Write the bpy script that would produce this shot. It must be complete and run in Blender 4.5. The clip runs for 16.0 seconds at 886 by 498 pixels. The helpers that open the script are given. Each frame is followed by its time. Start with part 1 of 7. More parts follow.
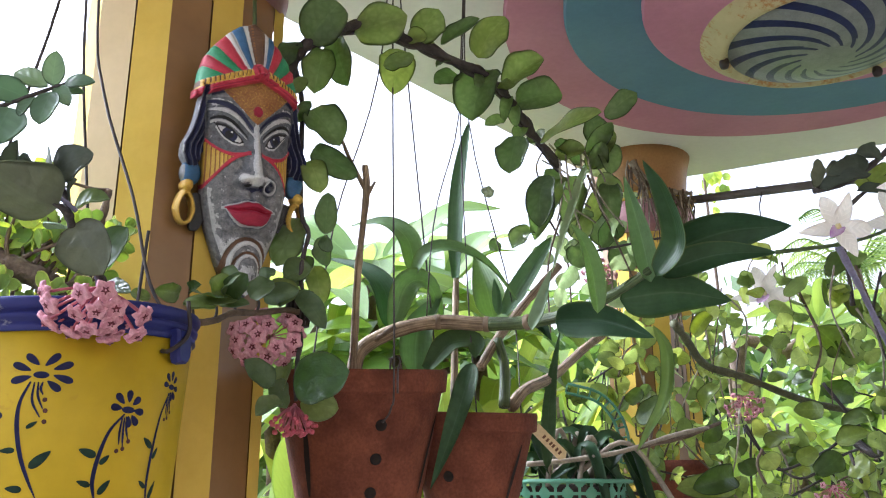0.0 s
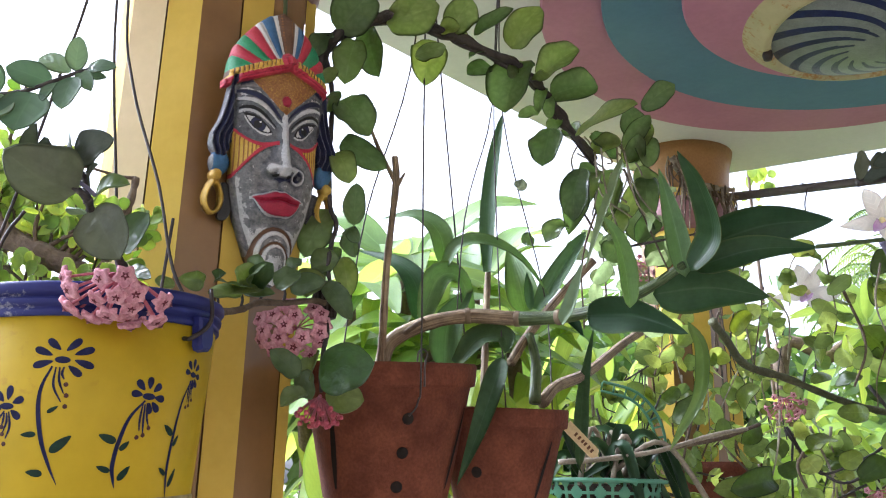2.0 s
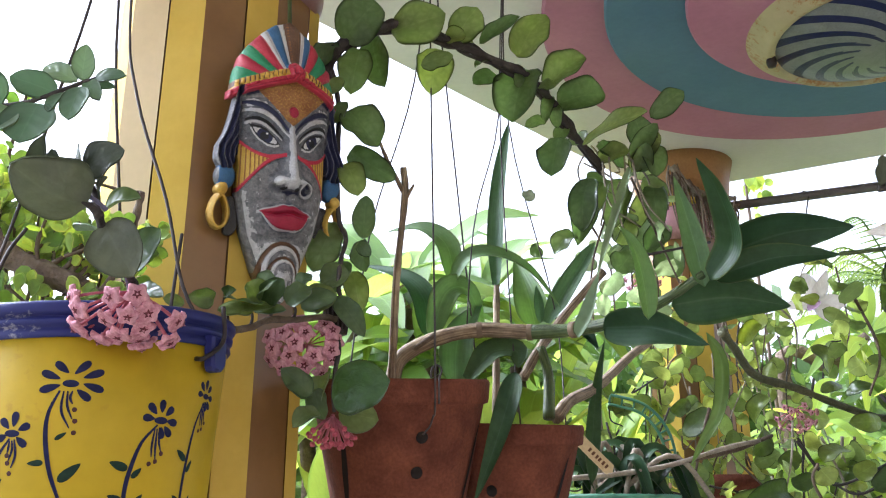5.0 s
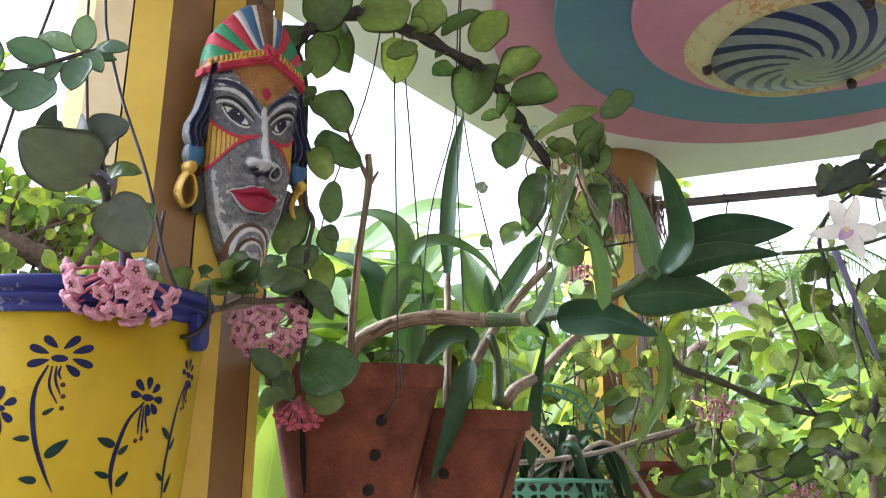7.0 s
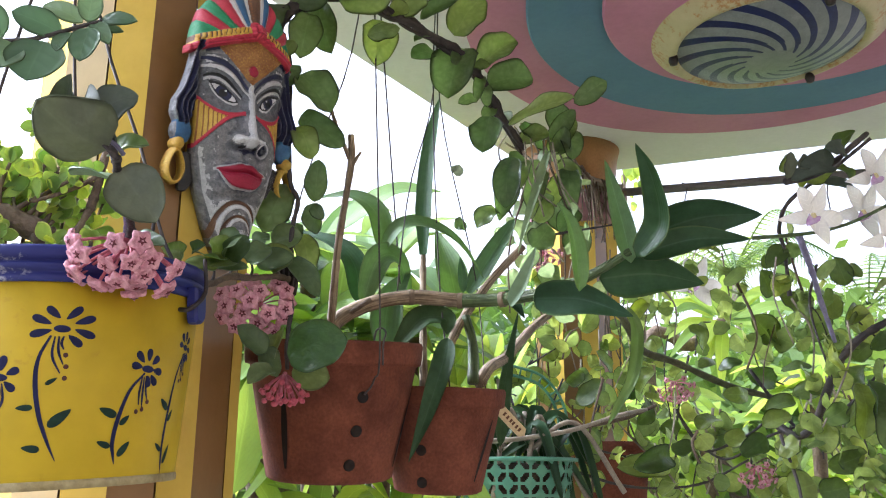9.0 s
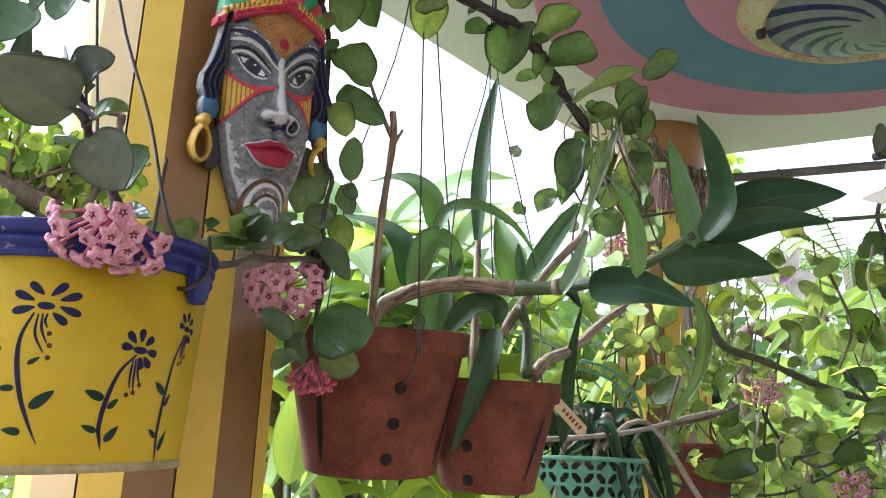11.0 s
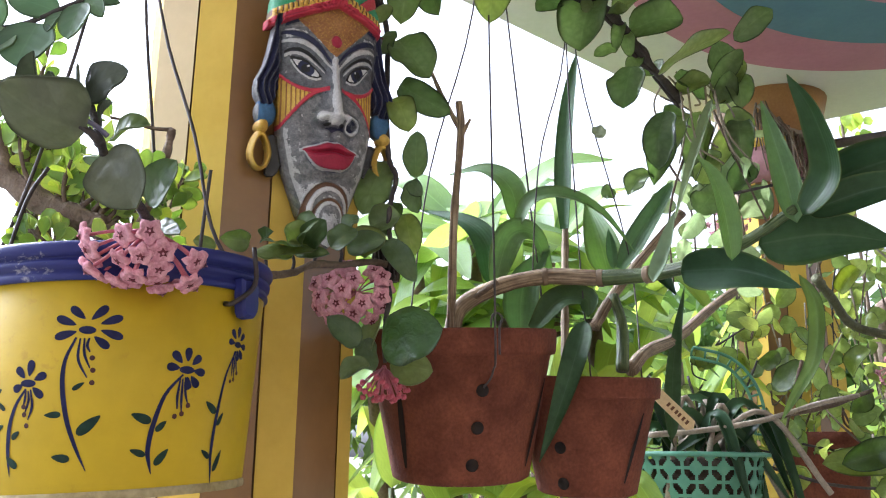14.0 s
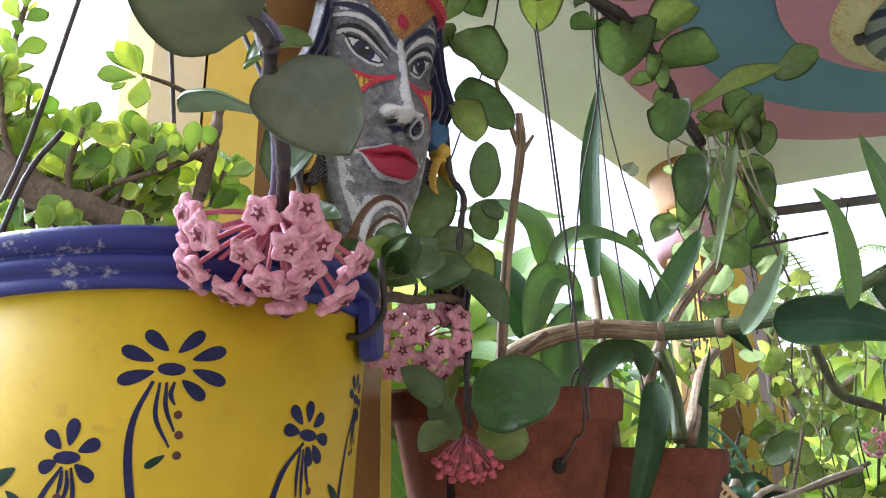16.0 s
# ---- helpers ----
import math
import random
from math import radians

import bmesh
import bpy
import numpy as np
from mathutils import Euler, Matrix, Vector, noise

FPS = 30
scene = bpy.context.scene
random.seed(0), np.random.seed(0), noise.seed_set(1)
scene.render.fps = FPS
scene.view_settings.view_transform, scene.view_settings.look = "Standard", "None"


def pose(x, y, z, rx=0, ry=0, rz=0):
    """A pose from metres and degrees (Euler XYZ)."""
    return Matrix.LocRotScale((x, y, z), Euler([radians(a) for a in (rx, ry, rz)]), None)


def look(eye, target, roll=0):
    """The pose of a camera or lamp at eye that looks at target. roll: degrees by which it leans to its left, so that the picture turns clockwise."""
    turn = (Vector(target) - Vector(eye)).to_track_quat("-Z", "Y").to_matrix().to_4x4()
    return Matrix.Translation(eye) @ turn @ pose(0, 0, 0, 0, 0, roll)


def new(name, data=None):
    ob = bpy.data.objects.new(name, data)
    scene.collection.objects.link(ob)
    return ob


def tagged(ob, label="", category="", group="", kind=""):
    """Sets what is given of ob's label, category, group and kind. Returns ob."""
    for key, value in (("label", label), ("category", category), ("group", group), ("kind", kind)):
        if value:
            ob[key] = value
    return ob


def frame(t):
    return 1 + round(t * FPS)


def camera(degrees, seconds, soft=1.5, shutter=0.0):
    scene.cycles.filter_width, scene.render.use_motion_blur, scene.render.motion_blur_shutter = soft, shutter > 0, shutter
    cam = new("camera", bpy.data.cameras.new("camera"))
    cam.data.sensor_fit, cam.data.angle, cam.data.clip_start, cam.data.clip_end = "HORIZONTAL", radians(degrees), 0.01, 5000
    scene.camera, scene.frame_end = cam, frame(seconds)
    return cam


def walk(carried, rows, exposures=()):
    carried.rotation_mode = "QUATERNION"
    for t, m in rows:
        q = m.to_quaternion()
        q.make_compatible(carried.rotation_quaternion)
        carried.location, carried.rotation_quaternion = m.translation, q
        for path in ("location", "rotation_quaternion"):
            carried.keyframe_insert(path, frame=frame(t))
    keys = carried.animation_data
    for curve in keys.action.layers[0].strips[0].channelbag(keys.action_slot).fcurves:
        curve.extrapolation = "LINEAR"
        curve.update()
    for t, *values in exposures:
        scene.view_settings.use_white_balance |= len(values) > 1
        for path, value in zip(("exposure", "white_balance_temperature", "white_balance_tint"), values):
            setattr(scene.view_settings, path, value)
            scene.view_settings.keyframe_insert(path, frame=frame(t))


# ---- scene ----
cam = camera(55.4, 16.0, soft=1.1)
PATH = [
    (0, (-0.032, 0.038, 1.494), (0.018, 1.961, 2.039), -0.1),
    (0.5, (-0.025, 0.055, 1.495), (-0.011, 1.978, 2.045), 0.3),
    (1, (0.002, 0.066, 1.492), (-0.012, 1.985, 2.054), 0.4),
    (1.5, (0.0, 0.06, 1.493), (-0.055, 1.982, 2.042), 1.1),
    (2, (-0.014, 0.055, 1.49), (-0.064, 1.98, 2.031), 1.2),
    (2.5, (-0.027, 0.062, 1.493), (-0.075, 1.987, 2.035), 0.9),
    (3, (-0.045, 0.066, 1.502), (-0.08, 1.988, 2.054), 0.4),
    (3.5, (-0.04, 0.065, 1.508), (-0.065, 1.983, 2.076), 0.3),
    (4, (-0.038, 0.08, 1.504), (-0.069, 1.999, 2.067), 0.5),
    (4.2, (-0.034, 0.084, 1.502), (-0.078, 2.001, 2.071), 0.6),
    (6.3, (-0.085, 0.081, 1.495), (0.0, 1.995, 2.068), 0.0),
    (6.5, (-0.091, 0.079, 1.495), (0.023, 1.994, 2.059), 0.4),
    (7, (-0.12, 0.067, 1.487), (0.074, 1.98, 2.038), 0.3),
    (7.5, (-0.15, 0.055, 1.479), (0.119, 1.963, 2.013), -0.3),
    (8, (-0.166, 0.054, 1.475), (0.145, 1.96, 1.996), -0.4),
    (8.2, (-0.163, 0.056, 1.475), (0.151, 1.961, 1.999), -0.2),
    (10.3, (-0.167, 0.057, 1.468), (0.113, 1.971, 1.976), 1.2),
    (10.5, (-0.142, 0.074, 1.471), (0.087, 1.996, 1.975), 1.6),
    (11, (-0.08, 0.121, 1.477), (-0.006, 2.054, 1.984), 2.2),
    (11.5, (-0.069, 0.144, 1.483), (-0.095, 2.073, 2.009), 2.7),
    (12, (-0.073, 0.143, 1.491), (-0.145, 2.07, 2.024), 2.8),
    (12.5, (-0.062, 0.145, 1.49), (-0.148, 2.076, 2.003), 1.6),
    (13, (-0.04, 0.148, 1.489), (-0.15, 2.084, 1.978), 0.3),
    (13.5, (-0.033, 0.16, 1.49), (-0.186, 2.096, 1.968), 0.2),
    (14, (-0.021, 0.172, 1.498), (-0.236, 2.102, 1.975), 0.6),
    (14.5, (-0.011, 0.189, 1.496), (-0.305, 2.107, 1.979), 1.6),
    (14.8, (-0.035, 0.209, 1.49), (-0.326, 2.126, 1.981), 2.1),
    (15, (-0.095, 0.255, 1.48), (-0.325, 2.165, 2.029), 1.8),
    (15.5, (-0.217, 0.347, 1.499), (-0.226, 2.249, 2.121), 0.4),
    (16, (-0.265, 0.373, 1.512), (-0.104, 2.259, 2.158), -0.8),
]
walk(cam, [(t, look(eye, target, roll)) for t, eye, target, roll in PATH], exposures=[(0.0, 2.22, 5500, 15), (16.0, 2.26, 5500, 15)])

# ---- sky and sun: bright overcast noon, veranda lit from its open sides ----
world = bpy.data.worlds.new("overcast_sky")
scene.world = world
world.use_nodes = True
wn, wl = world.node_tree.nodes, world.node_tree.links
sky = wn.new("ShaderNodeTexSky")
sky.sky_type, sky.sun_disc = "NISHITA", False
sky.sun_elevation, sky.sun_rotation = radians(46), radians(-69)
sky.air_density, sky.dust_density, sky.ozone_density = 1.0, 6.0, 1.0
pale = wn.new("ShaderNodeHueSaturation")
pale.inputs["Saturation"].default_value = 0.12
wl.new(sky.outputs[0], pale.inputs["Color"])
wl.new(pale.outputs[0], wn["Background"].inputs["Color"])
wn["Background"].inputs["Strength"].default_value = 0.15
sun_data = bpy.data.lights.new("sun", "SUN")
sun_data.energy, sun_data.angle, sun_data.color = 0.6, radians(30), (1.0, 0.96, 0.9)
sun = new("sun", sun_data)
sun.matrix_world = look((-6.5, 3.5, 7), (0, 1, 1))


# ---- materials ----
def material(name, rough=0.6, metal=0.0, spec=0.5):
    m = bpy.data.materials.new(name)
    m.use_nodes = True
    b = m.node_tree.nodes["Principled BSDF"]
    b.inputs["Roughness"].default_value, b.inputs["Metallic"].default_value = rough, metal
    b.inputs["Specular IOR Level"].default_value = spec
    return m, m.node_tree.nodes, m.node_tree.links, b


def noise_node(n, l, scale, detail=4.0, coords="Object", rough=0.6):
    c = n.new("ShaderNodeTexCoord")
    t = n.new("ShaderNodeTexNoise")
    t.inputs["Scale"].default_value, t.inputs["Detail"].default_value, t.inputs["Roughness"].default_value = scale, detail, rough
    l.new(c.outputs[coords], t.inputs["Vector"])
    return t


def ramp(n, l, fac, stops):
    r = n.new("ShaderNodeValToRGB")
    e = r.color_ramp.elements
    e[0].position, e[0].color = stops[0][0], (*stops[0][1], 1)
    e[1].position, e[1].color = stops[-1][0], (*stops[-1][1], 1)
    for p, c in stops[1:-1]:
        e.new(p).color = (*c, 1)
    l.new(fac, r.inputs["Fac"])
    return r


def mix(n, l, fac, a, b, blend="MIX"):
    m = n.new("ShaderNodeMix")
    m.data_type, m.blend_type = "RGBA", blend
    for socket, value in ((m.inputs[0], fac), (m.inputs[6], a), (m.inputs[7], b)):
        if isinstance(value, (int, float)):
            socket.default_value = value
        elif isinstance(value, tuple):
            socket.default_value = (*value, 1)
        else:
            l.new(value, socket)
    return m.outputs[2]


def bump(n, l, b, height, strength, distance):
    k = n.new("ShaderNodeBump")
    k.inputs["Strength"].default_value, k.inputs["Distance"].default_value = strength, distance
    l.new(height, k.inputs["Height"])
    l.new(k.outputs[0], b.inputs["Normal"])


def paint(name, colour, second, rough=0.5, scale=9.0, fine=160.0, relief=0.15, spec=0.4, depth=0.004):
    """Painted or mineral surface: broad stains between two colours, fine grain, light relief."""
    m, n, l, b = material(name, rough, 0.0, spec)
    broad = noise_node(n, l, scale, 5)
    grain = noise_node(n, l, fine, 3)
    base = ramp(n, l, broad.outputs["Fac"], [(0.35, colour), (0.72, second)]).outputs["Color"]
    shade = ramp(n, l, grain.outputs["Fac"], [(0.3, (max(0.7, 1 - 1.3 * relief),) * 3), (0.7, (1, 1, 1))]).outputs["Color"]
    l.new(mix(n, l, 1.0, base, shade, "MULTIPLY"), b.inputs["Base Color"])
    bump(n, l, b, grain.outputs["Fac"], relief, depth)
    return m


def leaf_paint(name, colour, glow, edge, rough=0.4, through_light=0.35, veins=14.0, rib=0.5, spec=0.5, spread=1.0, lines=(-0.55, 1.0), mottle=0.0, vein=0.7, net=0.0):
    """Leaf: midrib and side veins from the leaf's own coordinates, light passing through the blade."""
    m, n, l, b = material(name, rough, 0.0, spec)
    uv = n.new("ShaderNodeUVMap")
    sep = n.new("ShaderNodeSeparateXYZ")
    l.new(uv.outputs[0], sep.inputs[0])
    away = n.new("ShaderNodeMath")
    away.operation = "SUBTRACT"
    away.inputs[1].default_value = 0.5
    l.new(sep.outputs["X"], away.inputs[0])
    absolute = n.new("ShaderNodeMath")
    absolute.operation = "ABSOLUTE"
    l.new(away.outputs[0], absolute.inputs[0])
    slant = n.new("ShaderNodeMath")
    slant.operation = "MULTIPLY_ADD"
    slant.inputs[1].default_value = lines[0]
    l.new(absolute.outputs[0], slant.inputs[0])
    length = n.new("ShaderNodeMath")
    length.operation = "MULTIPLY"
    length.inputs[1].default_value = lines[1]
    l.new(sep.outputs["Y"], length.inputs[0])
    wander = noise_node(n, l, 60, 2)
    bent = n.new("ShaderNodeMath")
    bent.operation = "MULTIPLY_ADD"
    bent.inputs[1].default_value = 0.16 * lines[1]
    l.new(wander.outputs["Fac"], bent.inputs[0])
    l.new(length.outputs[0], bent.inputs[2])
    l.new(bent.outputs[0], slant.inputs[2])
    wave = n.new("ShaderNodeMath")
    wave.operation = "MULTIPLY"
    wave.inputs[1].default_value = veins * 6.283
    l.new(slant.outputs[0], wave.inputs[0])
    sine = n.new("ShaderNodeMath")
    sine.operation = "SINE"
    l.new(wave.outputs[0], sine.inputs[0])
    info = n.new("ShaderNodeObjectInfo")
    blotch = noise_node(n, l, 35, 4)
    fine = noise_node(n, l, 220, 2)
    c = mix(n, l, ramp(n, l, blotch.outputs["Fac"], [(0.35, (0, 0, 0)), (0.7, (1, 1, 1))]).outputs["Color"], colour, tuple(min(1, x * 1.45 + 0.008) for x in colour))
    c = mix(n, l, ramp(n, l, sine.outputs[0], [(0.70, (0, 0, 0)), (1.0, (vein,) * 3)]).outputs["Color"], c, tuple(x * 1.5 + 0.02 for x in colour))
    c = mix(n, l, ramp(n, l, absolute.outputs[0], [(0.0, (rib,) * 3), (0.035, (0, 0, 0))]).outputs["Color"], c, tuple(x * 1.7 + 0.04 for x in colour))
    c = mix(n, l, ramp(n, l, absolute.outputs[0], [(0.43, (0, 0, 0)), (0.5, (0.85, 0.85, 0.85))]).outputs["Color"], c, edge)
    patch = noise_node(n, l, 110, 3)
    c = mix(n, l, ramp(n, l, patch.outputs["Fac"], [(0.40, (mottle,) * 3), (0.56, (0, 0, 0))]).outputs["Color"], c, tuple(x * 0.35 for x in colour))
    cells = n.new("ShaderNodeTexVoronoi")
    cells.feature = "DISTANCE_TO_EDGE"
    cells.inputs["Scale"].default_value = 70.0
    cells.inputs["Randomness"].default_value = 1.0
    spot = n.new("ShaderNodeTexCoord")
    shift = n.new("ShaderNodeVectorMath")
    shift.operation = "MULTIPLY_ADD"
    shift.inputs[1].default_value = (0.012, 0.012, 0.012)
    l.new(noise_node(n, l, 70, 3).outputs["Color"], shift.inputs[0])
    l.new(spot.outputs["Object"], shift.inputs[2])
    l.new(shift.outputs[0], cells.inputs["Vector"])
    web = ramp(n, l, cells.outputs["Distance"], [(0.0, (net,) * 3), (0.55, (0, 0, 0))]).outputs["Color"]
    c = mix(n, l, web, c, tuple(x * 0.45 for x in colour))
    vary = ramp(n, l, info.outputs["Random"], [(0.0, (1 - 0.42 * spread, 1 - 0.32 * spread, 1 - 0.38 * spread)), (0.55, (1.0, 1.0, 1.0)), (1.0, (1 + 0.55 * spread, 1 + 0.38 * spread, 1 + 0.05 * spread))]).outputs["Color"]
    c = mix(n, l, 1.0, c, vary, "MULTIPLY")
    l.new(c, b.inputs["Base Color"])
    height = mix(n, l, 0.5, fine.outputs["Color"], sine.outputs[0])
    if net:
        height = mix(n, l, 0.7, height, ramp(n, l, cells.outputs["Distance"], [(0.0, (0, 0, 0)), (0.4, (1, 1, 1))]).outputs["Color"])
    bump(n, l, b, height, 0.5 if net else 0.25 if vein > 0.3 else 0.08, 0.002)
    tr = n.new("ShaderNodeBsdfTranslucent")
    t2 = mix(n, l, ramp(n, l, sine.outputs[0], [(0.6, (0, 0, 0)), (1.0, (0.35, 0.35, 0.35))]).outputs["Color"], glow, tuple(x * 0.6 for x in glow))
    t2 = mix(n, l, ramp(n, l, absolute.outputs[0], [(0.0, (rib,) * 3), (0.03, (0, 0, 0))]).outputs["Color"], t2, tuple(x * 1.25 for x in glow))
    t2 = mix(n, l, ramp(n, l, patch.outputs["Fac"], [(0.40, (mottle,) * 3), (0.60, (0, 0, 0))]).outputs["Color"], t2, tuple(x * 0.35 for x in glow))
    t2 = mix(n, l, web, t2, tuple(x * y for x, y in zip(glow, (0.5, 0.6, 0.4))))
    t2 = mix(n, l, ramp(n, l, absolute.outputs[0], [(0.44, (0, 0, 0)), (0.5, (0.9, 0.9, 0.9))]).outputs["Color"], t2, edge)
    l.new(mix(n, l, 1.0, t2, vary, "MULTIPLY"), tr.inputs["Color"])
    ms = n.new("ShaderNodeMixShader")
    ms.inputs[0].default_value = through_light
    l.new(b.outputs[0], ms.inputs[1])
    l.new(tr.outputs[0], ms.inputs[2])
    l.new(ms.outputs[0], n["Material Output"].inputs["Surface"])
    return m


def rusty(name, colour, rust, low=0.50, high=0.57, rough=0.45, spec=0.4):
    """Old enamel: clean colour with speckled rust or scuffs in patches."""
    m, n, l, b = material(name, rough, 0.0, spec)
    patch = noise_node(n, l, 9, 3)
    spots = noise_node(n, l, 95, 4, "Object", 0.7)
    both = mix(n, l, 0.45, spots.outputs["Color"], patch.outputs["Color"])
    where = ramp(n, l, both, [(low, (0, 0, 0)), (high, (1, 1, 1))]).outputs["Color"]
    clean = ramp(n, l, noise_node(n, l, 14, 5).outputs["Fac"], [(0.35, tuple(0.9 * x for x in colour)), (0.7, tuple(1.12 * x for x in colour))]).outputs["Color"]
    l.new(mix(n, l, where, clean, rust), b.inputs["Base Color"])
    bump(n, l, b, spots.outputs["Fac"], 0.1, 0.002)
    return m


def striped(name, dark, pale, rough):
    """Cane with fibres that run along it, and blotches."""
    m, n, l, b = material(name, rough, 0.0, 0.4)
    uv = n.new("ShaderNodeUVMap")
    stretch = n.new("ShaderNodeMapping")
    stretch.inputs["Scale"].default_value = (26, 1.2, 1)
    l.new(uv.outputs[0], stretch.inputs[0])
    fibre = n.new("ShaderNodeTexNoise")
    fibre.inputs["Scale"].default_value, fibre.inputs["Detail"].default_value = 1.0, 3.0
    l.new(stretch.outputs[0], fibre.inputs["Vector"])
    blotch = noise_node(n, l, 45, 4)
    c = ramp(n, l, fibre.outputs["Fac"], [(0.36, dark), (0.62, pale)]).outputs["Color"]
    shade = ramp(n, l, blotch.outputs["Fac"], [(0.3, (0.55, 0.52, 0.5)), (0.6, (1, 1, 1))]).outputs["Color"]
    l.new(mix(n, l, 1.0, c, shade, "MULTIPLY"), b.inputs["Base Color"])
    bump(n, l, b, fibre.outputs["Fac"], 0.6, 0.003)
    return m


